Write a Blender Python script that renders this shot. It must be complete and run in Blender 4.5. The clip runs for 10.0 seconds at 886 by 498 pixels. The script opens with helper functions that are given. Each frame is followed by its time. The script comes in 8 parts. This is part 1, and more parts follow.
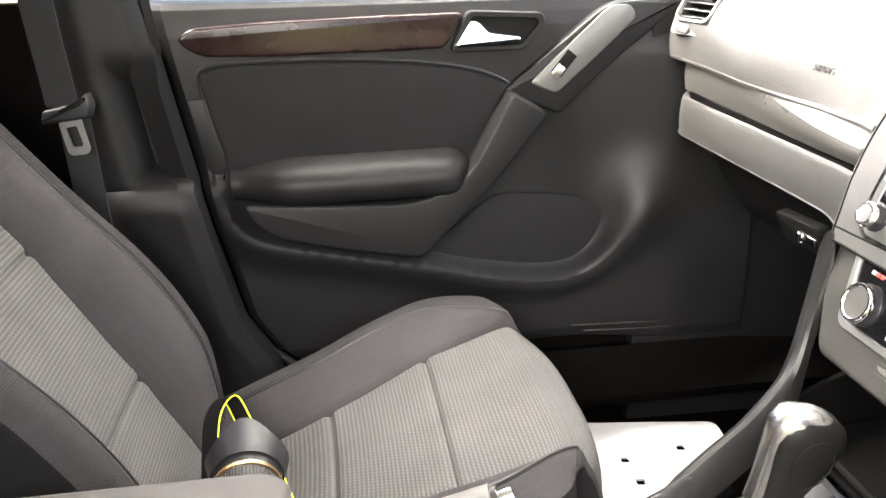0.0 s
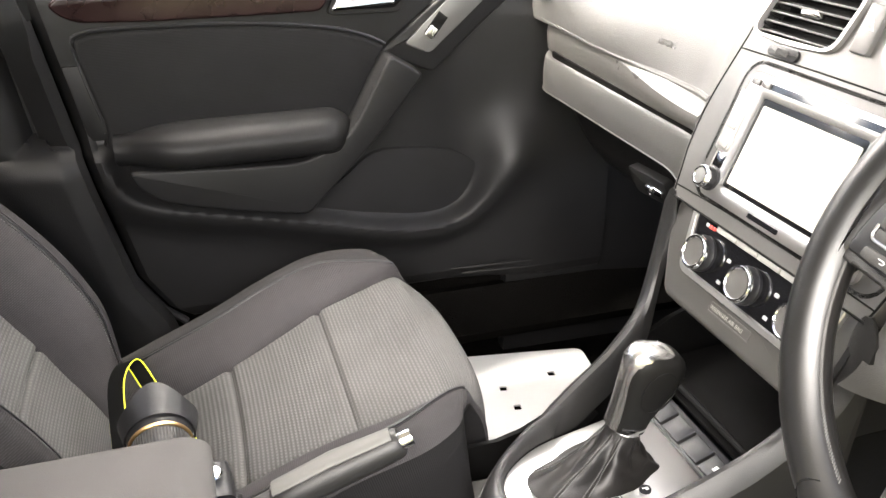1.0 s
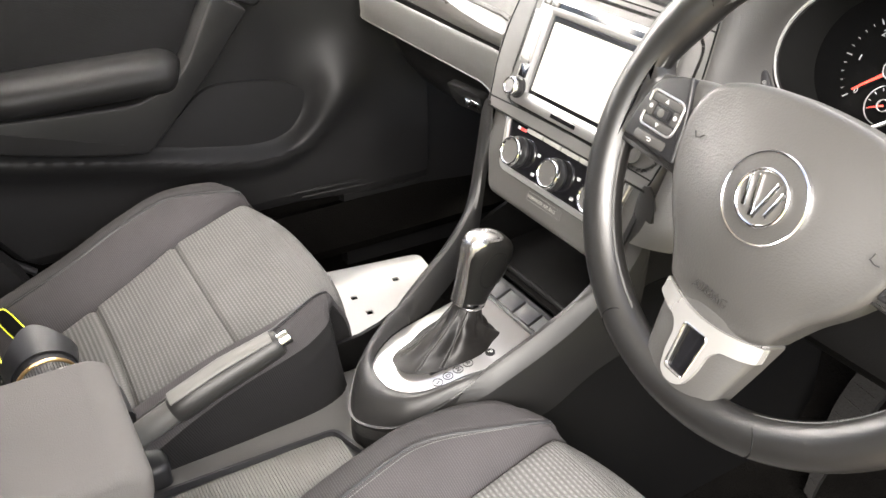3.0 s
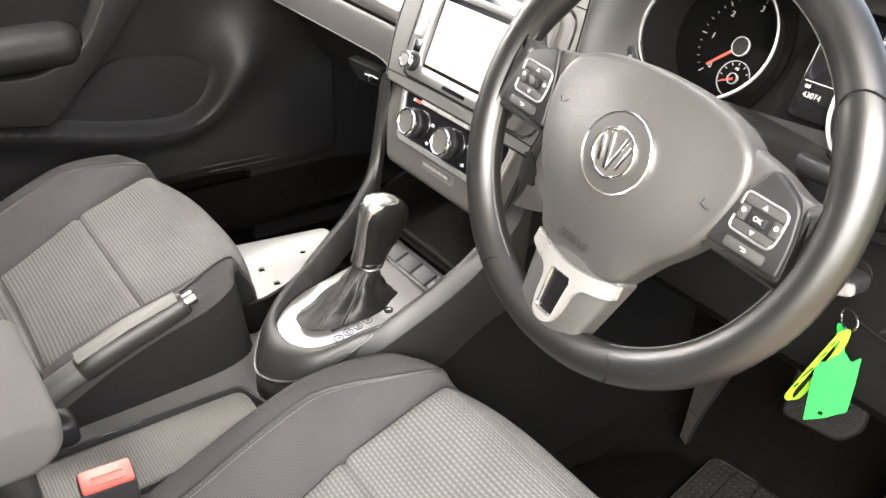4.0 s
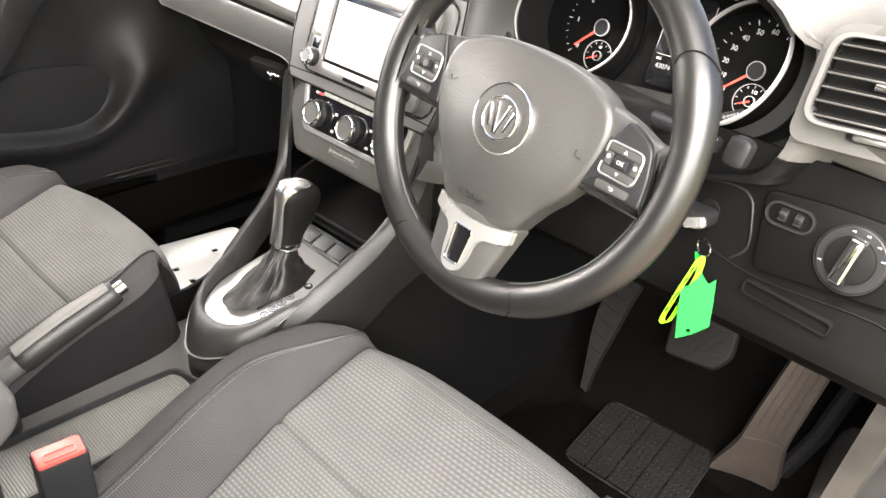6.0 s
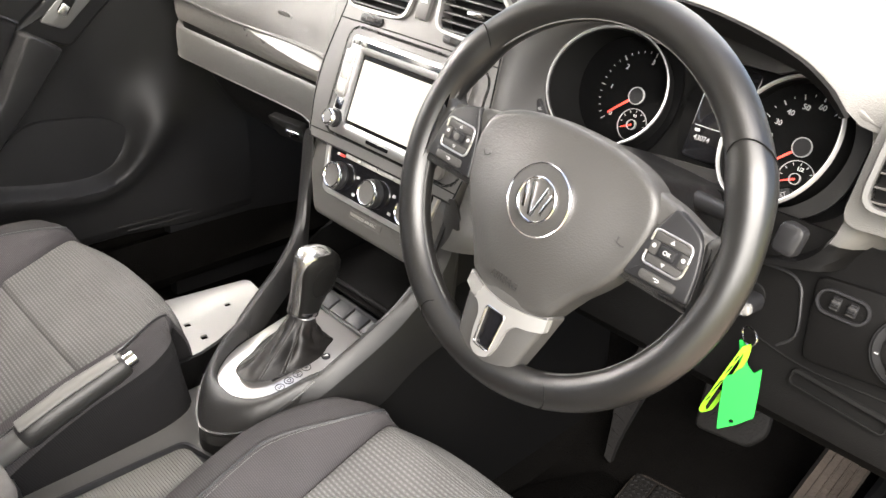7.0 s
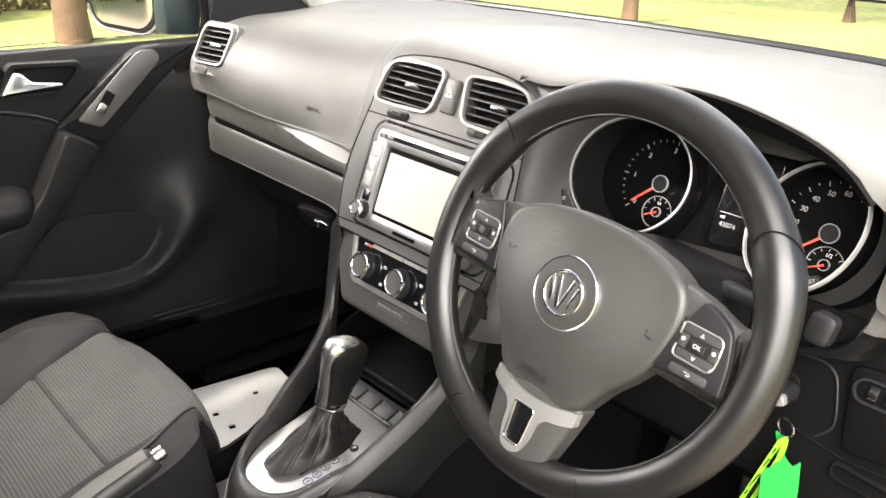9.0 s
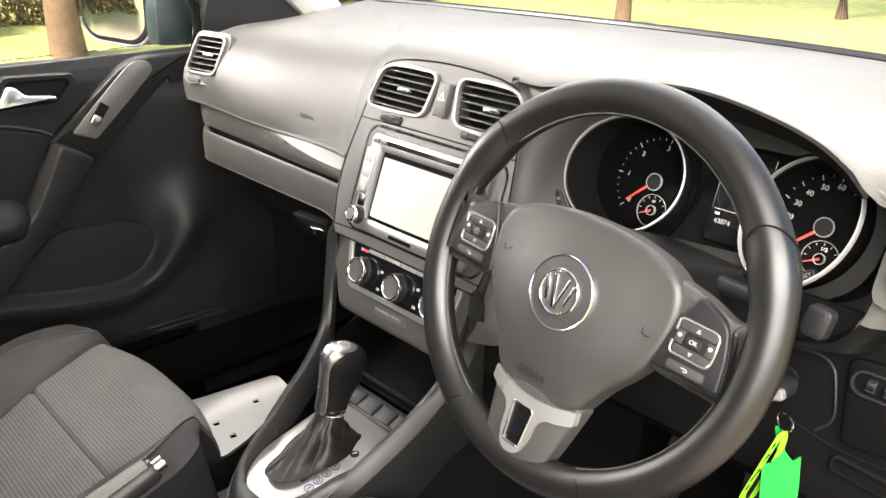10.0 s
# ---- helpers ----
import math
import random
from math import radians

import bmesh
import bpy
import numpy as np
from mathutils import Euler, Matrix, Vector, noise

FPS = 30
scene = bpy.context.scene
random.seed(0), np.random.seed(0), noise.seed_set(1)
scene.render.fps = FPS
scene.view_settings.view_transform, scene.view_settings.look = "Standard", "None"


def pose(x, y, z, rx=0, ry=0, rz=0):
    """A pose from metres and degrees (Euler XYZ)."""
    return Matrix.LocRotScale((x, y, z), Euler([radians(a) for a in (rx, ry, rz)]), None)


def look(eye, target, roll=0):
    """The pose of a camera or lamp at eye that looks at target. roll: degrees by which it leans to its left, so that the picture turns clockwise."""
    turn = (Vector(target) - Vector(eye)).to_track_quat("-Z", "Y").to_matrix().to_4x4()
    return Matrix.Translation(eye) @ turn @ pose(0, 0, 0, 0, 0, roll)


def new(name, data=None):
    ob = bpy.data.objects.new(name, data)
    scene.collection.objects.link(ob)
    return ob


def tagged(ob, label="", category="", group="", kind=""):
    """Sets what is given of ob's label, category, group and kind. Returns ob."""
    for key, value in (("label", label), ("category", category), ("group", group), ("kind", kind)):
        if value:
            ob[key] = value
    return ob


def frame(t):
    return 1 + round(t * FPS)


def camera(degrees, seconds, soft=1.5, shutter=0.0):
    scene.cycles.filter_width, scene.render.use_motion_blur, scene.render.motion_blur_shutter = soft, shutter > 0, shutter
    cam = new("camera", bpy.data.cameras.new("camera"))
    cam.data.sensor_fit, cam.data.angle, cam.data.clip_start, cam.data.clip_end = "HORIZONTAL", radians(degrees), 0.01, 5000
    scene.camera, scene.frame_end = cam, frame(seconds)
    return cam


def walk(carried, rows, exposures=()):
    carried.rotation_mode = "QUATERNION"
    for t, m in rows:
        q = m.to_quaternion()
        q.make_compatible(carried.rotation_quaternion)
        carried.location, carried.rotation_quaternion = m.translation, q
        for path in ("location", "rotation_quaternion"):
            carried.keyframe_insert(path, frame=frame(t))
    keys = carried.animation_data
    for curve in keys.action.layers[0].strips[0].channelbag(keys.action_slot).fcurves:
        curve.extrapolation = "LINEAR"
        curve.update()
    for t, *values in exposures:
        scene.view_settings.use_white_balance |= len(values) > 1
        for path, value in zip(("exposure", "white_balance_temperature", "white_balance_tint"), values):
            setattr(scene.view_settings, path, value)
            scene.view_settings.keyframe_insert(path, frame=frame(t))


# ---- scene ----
cam = camera(56.5, 10.0)
PATH = [
    (0, (0.56, -0.473, 1.127), (-1.292, -0.218, 0.415), -1.2),
    (0.5, (0.592, -0.489, 1.171), (-1.198, -0.078, 0.378), 0.5),
    (1, (0.612, -0.503, 1.196), (-1.102, 0.037, 0.319), 0.2),
    (1.5, (0.632, -0.517, 1.208), (-0.999, 0.114, 0.238), 0.1),
    (2, (0.657, -0.549, 1.22), (-0.919, 0.187, 0.232), 1.1),
    (3.5, (0.743, -0.587, 1.239), (-0.658, 0.383, 0.192), 1.4),
    (4, (0.784, -0.6, 1.243), (-0.555, 0.455, 0.197), 3.5),
    (4.5, (0.852, -0.636, 1.252), (-0.448, 0.492, 0.234), 2.6),
    (5, (0.929, -0.694, 1.267), (-0.327, 0.494, 0.261), 2.2),
    (6.5, (0.819, -0.67, 1.256), (-0.358, 0.585, 0.236), 3.7),
    (7, (0.8, -0.655, 1.278), (-0.432, 0.599, 0.325), 3.7),
    (7.5, (0.794, -0.652, 1.295), (-0.491, 0.603, 0.415), 3.4),
    (8, (0.792, -0.654, 1.296), (-0.523, 0.602, 0.464), 3.3),
    (8.5, (0.793, -0.654, 1.297), (-0.539, 0.598, 0.487), 2.9),
    (9, (0.797, -0.653, 1.294), (-0.544, 0.604, 0.506), 1.8),
    (9.5, (0.8, -0.65, 1.292), (-0.545, 0.608, 0.513), 0.8),
    (10, (0.801, -0.651, 1.291), (-0.543, 0.611, 0.516), 0.5),
]
EXPOSURES = [(t, e + 1.6, 6700, 10) for t, e in ((0.0, 1.18), (0.5, 1.0), (1.0, 0.90), (2.0, 0.82), (3.5, 0.86), (5.0, 0.85), (6.5, 0.82), (7.0, 0.52), (7.5, 0.26), (8.0, 0.08), (8.5, 0.07), (9.0, 0.11), (10.0, 0.15))]
walk(cam, [(t, look(eye, target, roll)) for t, eye, target, roll in PATH], EXPOSURES)

# ---- world and sun ----
world = bpy.data.worlds.new("sky")
scene.world = world
world.use_nodes = True
sky = world.node_tree.nodes.new("ShaderNodeTexSky")
sky.sky_type, sky.sun_disc = "NISHITA", False
sky.sun_elevation, sky.sun_rotation = radians(58), radians(185)
sky.air_density, sky.dust_density = 1.0, 3.0
world.node_tree.links.new(sky.outputs[0], world.node_tree.nodes["Background"].inputs[0])
world.node_tree.nodes["Background"].inputs[1].default_value = 0.15
sun = new("sun", bpy.data.lights.new("sun", "SUN"))
sun.data.energy, sun.data.angle, sun.data.color = 5.0, radians(10), (1.0, 0.95, 0.86)
sun.matrix_world = look((-0.2, -2.3, 4.2), (0, 0, 0.5))


def daylight(name, eye, target, w, h, watts, color=(1.0, 0.94, 0.87)):
    """Skylight that comes in through an opening."""
    lamp = new(name, bpy.data.lights.new(name, "AREA"))
    lamp.data.shape, lamp.data.size, lamp.data.size_y, lamp.data.energy, lamp.data.color = "RECTANGLE", w, h, watts, color
    lamp.matrix_world = look(eye, target)
    return lamp


daylight("door_opening_light", (2.15, -1.55, 2.45), (0.0, 0.0, 0.9), 3.2, 1.95, 145)
daylight("windscreen_light", (0.0, 0.28, 1.40), (0.0, -0.1, 0.8), 1.0, 0.45, 2.0)
daylight("passenger_window_light", (-0.72, -0.30, 1.30), (0.0, 0.0, 0.9), 0.65, 0.22, 3.3)


# ---- materials ----
def material(name, color, rough=0.5, metal=0.0, grain=0.0, grain_size=0.001, mottle=0.12, mottle_size=0.08, coat=0.0, rough_var=0.1, spec=0.5):
    m = bpy.data.materials.new(name)
    m.use_nodes = True
    nt = m.node_tree
    b = nt.nodes["Principled BSDF"]
    b.inputs["Metallic"].default_value = metal
    b.inputs["Coat Weight"].default_value = coat
    b.inputs["Specular IOR Level"].default_value = spec
    co = nt.nodes.new("ShaderNodeTexCoord")
    n1 = nt.nodes.new("ShaderNodeTexNoise")
    n1.inputs["Scale"].default_value = 1 / mottle_size
    n1.inputs["Detail"].default_value = 6
    nt.links.new(co.outputs["Object"], n1.inputs["Vector"])
    mix = nt.nodes.new("ShaderNodeMix")
    mix.data_type = "RGBA"
    mix.inputs["A"].default_value = (*[c * (1 - mottle) for c in color], 1)
    mix.inputs["B"].default_value = (*[min(1, c * (1 + mottle)) for c in color], 1)
    nt.links.new(n1.outputs["Fac"], mix.inputs["Factor"])
    nt.links.new(mix.outputs["Result"], b.inputs["Base Color"])
    mr = nt.nodes.new("ShaderNodeMapRange")
    mr.inputs["To Min"].default_value, mr.inputs["To Max"].default_value = max(0.02, rough - rough_var), min(1, rough + rough_var)
    nt.links.new(n1.outputs["Fac"], mr.inputs["Value"])
    nt.links.new(mr.outputs["Result"], b.inputs["Roughness"])
    if grain:
        n2 = nt.nodes.new("ShaderNodeTexVoronoi")
        n2.inputs["Scale"].default_value = 1 / grain_size
        nt.links.new(co.outputs["Object"], n2.inputs["Vector"])
        bump = nt.nodes.new("ShaderNodeBump")
        bump.inputs["Strength"].default_value, bump.inputs["Distance"].default_value = grain, grain_size * 0.4
        nt.links.new(n2.outputs["Distance"], bump.inputs["Height"])
        nt.links.new(bump.outputs["Normal"], b.inputs["Normal"])
    return m


def weave(name, dark, light, size, rough=0.95, depth=0.6, stretch=1.3, gap=0.4):
    """Ribbed cloth: rows of small raised cells."""
    m = bpy.data.materials.new(name)
    m.use_nodes = True
    nt = m.node_tree
    b = nt.nodes["Principled BSDF"]
    b.inputs["Roughness"].default_value = rough
    b.inputs["Specular IOR Level"].default_value = 0.12
    co = nt.nodes.new("ShaderNodeTexCoord")
    mp = nt.nodes.new("ShaderNodeMapping")
    mp.inputs["Rotation"].default_value = (0, 0, 0)
    nt.links.new(co.outputs["UV"], mp.inputs["Vector"])
    sep = nt.nodes.new("ShaderNodeSeparateXYZ")
    nt.links.new(mp.outputs["Vector"], sep.inputs["Vector"])

    def math_node(op, a, b=None, c=None):
        n = nt.nodes.new("ShaderNodeMath")
        n.operation = op
        for k, v in enumerate((a, b, c)):
            if isinstance(v, (int, float)):
                n.inputs[k].default_value = v
            elif v is not None:
                nt.links.new(v, n.inputs[k])
        return n.outputs[0]
    rows = math_node("MULTIPLY_ADD", math_node("SINE", math_node("MULTIPLY", sep.outputs["Y"], 2 * math.pi / size)), 0.5, 0.5)
    shift = math_node("MULTIPLY", math_node("FLOOR", math_node("DIVIDE", sep.outputs["Y"], size)), math.pi)
    cols = math_node("MULTIPLY_ADD", math_node("SINE", math_node("MULTIPLY_ADD", sep.outputs["X"], 2 * math.pi / (size * stretch), shift)), 0.5 * gap, 1 - 0.5 * gap)
    height = math_node("MULTIPLY", rows, cols)
    tone = nt.nodes.new("ShaderNodeMix")
    tone.data_type = "RGBA"
    tone.inputs["A"].default_value, tone.inputs["B"].default_value = (*dark, 1), (*light, 1)
    nt.links.new(height, tone.inputs["Factor"])
    nz = nt.nodes.new("ShaderNodeTexNoise")
    nz.inputs["Scale"].default_value, nz.inputs["Detail"].default_value = 14.0, 5
    nt.links.new(co.outputs["Object"], nz.inputs["Vector"])
    mul = nt.nodes.new("ShaderNodeMix")
    mul.data_type, mul.blend_type = "RGBA", "MULTIPLY"
    mul.inputs["Factor"].default_value = 0.35
    nt.links.new(tone.outputs["Result"], mul.inputs["A"])
    nt.links.new(nz.outputs["Fac"], mul.inputs["B"])
    nt.links.new(mul.outputs["Result"], b.inputs["Base Color"])
    bump = nt.nodes.new("ShaderNodeBump")
    bump.inputs["Strength"].default_value, bump.inputs["Distance"].default_value = depth, size * 0.3
    nt.links.new(height, bump.inputs["Height"])
    nt.links.new(bump.outputs["Normal"], b.inputs["Normal"])
    return m


def glass(name, color=(1, 1, 1), rough=0.0):
    m = bpy.data.materials.new(name)
    m.use_nodes = True
    b = m.node_tree.nodes["Principled BSDF"]
    b.inputs["Base Color"].default_value = (*color, 1)
    b.inputs["Roughness"].default_value, b.inputs["Transmission Weight"].default_value, b.inputs["IOR"].default_value = rough, 1.0, 1.03
    return m


DASH = material("soft_dash_plastic", (0.060, 0.0582, 0.0548), 0.52, grain=0.3, grain_size=0.0014, spec=0.62)
DOOR = material("door_plastic", (0.0078, 0.0077, 0.0080), 0.42, grain=0.3, grain_size=0.0015, spec=0.14)
STACK = material("satin_grey_plastic", (0.052, 0.050, 0.047), 0.40, grain=0.12, grain_size=0.0010, spec=0.55)
BLACK = material("black_plastic", (0.011, 0.011, 0.012), 0.42, grain=0.15, grain_size=0.001, spec=0.3)
GLOSS = material("gloss_black", (0.006, 0.006, 0.007), 0.08, mottle=0.05, rough_var=0.03)
LEATHER = material("black_leather", (0.0062, 0.0060, 0.0058), 0.37, grain=0.12, grain_size=0.0011, spec=0.60)
PADSKIN = material("airbag_skin", (0.032, 0.031, 0.0295), 0.45, grain=0.20, grain_size=0.0018, spec=0.6)
DOORCLOTH = weave("dark_door_cloth", (0.0075, 0.0075, 0.0079), (0.0165, 0.0162, 0.0168), 0.0022, depth=0.3)
DASHLOW = material("shaded_cowl_and_grey_plastic", (0.034, 0.033, 0.032), 0.5, grain=0.25, grain_size=0.0013, spec=0.3)
# near black: shade low in the cabin is partly put into this colour
KNEE = material("black_trim_with_shade", (0.0034, 0.0033, 0.0033), 0.55, grain=0.3, grain_size=0.0014, spec=0.06)
MATT = material("matt_black", (0.006, 0.006, 0.006), 0.65, mottle=0.1, spec=0.05)
SATIN = material("satin_silver_plastic", (0.36, 0.355, 0.345), 0.28, 0.65, mottle=0.04)
STRIP = material("satin_trim_strip", (0.060, 0.058, 0.054), 0.30, 0.0, mottle=0.06, spec=0.8)
CHROME = material("satin_chrome", (0.78, 0.78, 0.79), 0.16, 1.0, mottle=0.03, rough_var=0.05)
ALU = material("brushed_aluminium", (0.70, 0.69, 0.68), 0.27, 1.0, mottle=0.04, mottle_size=0.05, rough_var=0.04)
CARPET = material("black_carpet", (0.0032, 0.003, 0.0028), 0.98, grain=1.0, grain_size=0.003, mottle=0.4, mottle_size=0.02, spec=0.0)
RUBBER = material("worn_rubber", (0.0065, 0.006, 0.0056), 0.75, grain=0.5, grain_size=0.004, mottle=0.4, mottle_size=0.03, spec=0.2)
DIRTY = material("dusty_pedal_rubber", (0.034, 0.026, 0.0205), 0.8, grain=0.6, grain_size=0.004, mottle=0.6, mottle_size=0.03)
BOLSTER = weave("plain_seat_cloth", (0.036, 0.0335, 0.035), (0.062, 0.058, 0.060), 0.0022, depth=0.4)
INSERT = weave("ribbed_seat_cloth", (0.069, 0.0682, 0.0665), (0.129, 0.1272, 0.1235), 0.0047, depth=0.5, stretch=1.5, gap=0.6)
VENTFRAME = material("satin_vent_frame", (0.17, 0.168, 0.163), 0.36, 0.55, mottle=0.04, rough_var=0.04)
SILVER = material("silver_paint", (0.36, 0.356, 0.345), 0.30, 0.8, mottle=0.04, rough_var=0.04)
POLISH = material("polished_silver", (0.50, 0.49, 0.48), 0.30, 0.88, mottle=0.04, rough_var=0.05)
WING = material("satin_console_plastic", (0.0125, 0.0122, 0.0120), 0.42, grain=0.3, grain_size=0.0012, spec=0.34)
# darker copy of the satin console plastic for its shaded lower parts
FLANK = material("shaded_console_plastic", (0.007, 0.0068, 0.0067), 0.5, grain=0.2, grain_size=0.0012, spec=0.18)
SCUFFED = material("scuffed_sill_plastic", (0.036, 0.033, 0.0295), 0.65, grain=0.3, grain_size=0.002, mottle=0.45, mottle_size=0.03, spec=0.2)
WEBBING = weave("black_belt_webbing", (0.012, 0.012, 0.013), (0.034, 0.034, 0.036), 0.0020, depth=0.3)
KNOBSKIN = material("polished_black_leather", (0.0045, 0.0044, 0.0043), 0.48, grain=0.15, grain_size=0.0011, spec=0.14)
BOOT = material("soft_black_leather", (0.0068, 0.0063, 0.006), 0.42, grain=0.3, grain_size=0.0012, spec=0.24)
BAND = weave("dark_bolster_cloth", (0.026, 0.0245, 0.0252), (0.045, 0.0425, 0.0438), 0.0022, depth=0.4)
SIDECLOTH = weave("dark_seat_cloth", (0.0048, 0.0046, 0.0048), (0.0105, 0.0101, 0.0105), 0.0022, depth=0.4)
LOWSTACK = material("dark_stack_plastic", (0.040, 0.0385, 0.036), 0.42, grain=0.12, grain_size=0.0010, spec=0.5)
DUST = material("dusty_mat_edging", (0.017, 0.0145, 0.0125), 0.85, grain=0.8, grain_size=0.003, mottle=0.7, mottle_size=0.012, spec=0.1)
SWITCHGREY = material("satin_switch_plate", (0.070, 0.069, 0.067), 0.40, 0.2, mottle=0.05)
BUTTON = material("pale_grey_button", (0.20, 0.197, 0.185), 0.42, mottle=0.04)
RINGCHROME = material("bright_dial_ring", (0.58, 0.58, 0.58), 0.26, 0.65, mottle=0.03, rough_var=0.03)
# dash plastic made darker, mainly for the shaded glovebox lid
LIDSKIN = material("darker_dash_plastic", (0.042, 0.041, 0.039), 0.48, grain=0.3, grain_size=0.0014, spec=0.6)
DIALFACE = material("dial_face_black", (0.0022, 0.0022, 0.0023), 0.6, mottle=0.05, spec=0.05)
LETTER = material("moulded_lettering", (0.016, 0.0155, 0.015), 0.5, mottle=0.05)
TUNNEL = material("grey_tunnel_plastic", (0.056, 0.0545, 0.052), 0.5, grain=0.25, grain_size=0.0013, spec=0.4)
TRAYRIB = material("grey_tray_rubber", (0.095, 0.0925, 0.087), 0.6, grain=0.2, grain_size=0.001, spec=0.3)
ARMCLOTH = material("armrest_cloth", (0.060, 0.0575, 0.056), 0.85, grain=0.4, grain_size=0.0012, spec=0.2)
SEATBACK = material("seat_shell_plastic", (0.015, 0.015, 0.015), 0.6, grain=0.3, grain_size=0.0015, spec=0.2)
WOOD = material("dark_gloss_veneer", (0.012, 0.006, 0.006), 0.20, mottle=0.35, mottle_size=0.03, spec=0.28)
PALE = material("white_plastic", (0.52, 0.52, 0.52), 0.5, mottle=0.03)
WHITE = material("white_print", (0.75, 0.75, 0.75), 0.6, mottle=0.02)
DIALP = material("dial_print", (0.42, 0.42, 0.42), 0.6, mottle=0.02)
GREYP = material("grey_print", (0.30, 0.30, 0.30), 0.6, mottle=0.02)
RED = material("red_plastic", (0.50, 0.050, 0.040), 0.4, mottle=0.05)
NEEDLE = material("red_needle", (0.85, 0.07, 0.05), 0.4, mottle=0.02)
GREEN = material("green_plastic_tag", (0.002, 0.25, 0.032), 0.4, mottle=0.05)
LIME = material("lime_strap", (0.17, 0.44, 0.012), 0.4, mottle=0.05)
YELLOW = material("yellow_edging", (0.80, 0.80, 0.03), 0.6, mottle=0.05)
STITCH = material("grey_thread", (0.085, 0.085, 0.083), 0.9, mottle=0.1)
# pale base colour stands in for daylight reflected in the glass
SCREEN = material("screen_with_pale_reflection", (0.44, 0.42, 0.37), 0.14, mottle=0.02, rough_var=0.02)
HEADLINER = material("grey_headliner", (0.50, 0.49, 0.47), 0.95, grain=0.4, grain_size=0.002)
PILLAR = material("light_grey_pillar", (0.48, 0.48, 0.47), 0.8, grain=0.3, grain_size=0.002)
TEAL = material("dark_teal_paint", (0.010, 0.0175, 0.019), 0.4, mottle=0.05, coat=0.2)
PAINT = material("car_paint", (0.05, 0.055, 0.06), 0.25, mottle=0.05, coat=0.8)
GOLD = material("gold_ring", (0.72, 0.48, 0.22), 0.3, 1.0)
PANE = glass("clear_pane")


# ---- building tools ----
def place(o, u, v, n):
    m = Matrix.Identity(4)
    for i, c in enumerate((u, v, n, o)):
        m.col[i][:3] = c
    return m


def tilted(o, tilt, rot=0.0, yaw=0.0):
    """A frame at o that faces the rear: u to the right, v up the slope, n out of the face."""
    return Matrix.Translation(o) @ Matrix.Rotation(radians(yaw), 4, "Z") @ Matrix.Rotation(radians(90 - tilt), 4, "X") @ Matrix.Rotation(radians(rot), 4, "Z")


def thing(name, at, label, category, group="", kind=""):
    ob = new(name)
    ob.empty_display_size = 0.05
    ob.location = at
    return tagged(ob, label, category, group, kind)


def base_of(ob):
    at = Vector()
    while ob:
        at += ob.location
        ob = ob.parent
    return at


def part(name, bm, mat, parent=None, label="", sharp=35, smooth=True):
    """Links a bmesh, given in world metres, as one mesh under parent."""
    at = base_of(parent)
    bmesh.ops.translate(bm, vec=-at, verts=bm.verts)
    bmesh.ops.recalc_face_normals(bm, faces=bm.faces)
    me = bpy.data.meshes.new(name)
    bm.to_mesh(me)
    bm.free()
    for p in me.polygons:
        p.use_smooth = smooth
    if smooth:
        me.set_sharp_from_angle(angle=radians(sharp))
    me.materials.append(mat)
    ob = new(name, me)
    ob.parent = parent
    if label:
        ob["label"] = label
    return ob


def solo(name, bm, mat, label, category, group="", kind="", sharp=35):
    """A top-level thing that is one mesh, with its origin at its base."""
    zs = [v.co.z for v in bm.verts]
    at = sum((v.co for v in bm.verts), Vector()) / len(bm.verts)
    at.z = min(zs)
    bmesh.ops.translate(bm, vec=-at, verts=bm.verts)
    ob = part(name, bm, mat, None, "", sharp)
    ob.location = at
    return tagged(ob, label, category, group, kind)


def spline(pts, n=6, closed=True):
    """Points of a smooth curve through pts."""
    pts = [Vector(p) for p in pts]
    k, out = len(pts), []
    for i in range(k if closed else k - 1):
        if closed:
            a, b, c, d = (pts[(i + j) % k] for j in (-1, 0, 1, 2))
        else:
            a, b, c, d = pts[max(0, i - 1)], pts[i], pts[i + 1], pts[min(k - 1, i + 2)]
        for s in range(n):
            t = s / n
            out.append(0.5 * (2 * b + (c - a) * t + (2 * a - 5 * b + 4 * c - d) * t * t + (3 * b - a - 3 * c + d) * t ** 3))
    if not closed:
        out.append(pts[-1])
    return out


def rrect(w, h, r, cx=0.0, cy=0.0, n=5):
    r = min(r, w / 2 - 1e-5, h / 2 - 1e-5)
    out = []
    for sx, sy, a0 in ((1, 1, 0), (-1, 1, 90), (-1, -1, 180), (1, -1, 270)):
        for i in range(n + 1):
            a = radians(a0 + 90 * i / n)
            out.append((cx + sx * (w / 2 - r) + r * math.cos(a), cy + sy * (h / 2 - r) + r * math.sin(a)))
    return out


def rounded(pts, r, n=4):
    """A polygon with its corners rounded; r may be one number or one a corner."""
    out, k = [], len(pts)
    for i in range(k):
        a, b, c = (Vector(pts[(i + j) % k][:2]) for j in (-1, 0, 1))
        ri = r[i] if isinstance(r, (list, tuple)) else r
        e, f = a - b, c - b
        d = min(ri, e.length * 0.45, f.length * 0.45)
        p, q = b + e.normalized() * d, b + f.normalized() * d
        for s in range(n + 1):
            t = s / n
            out.append((p * (1 - t) ** 2 + b * 2 * t * (1 - t) + q * t * t)[:])
    return out


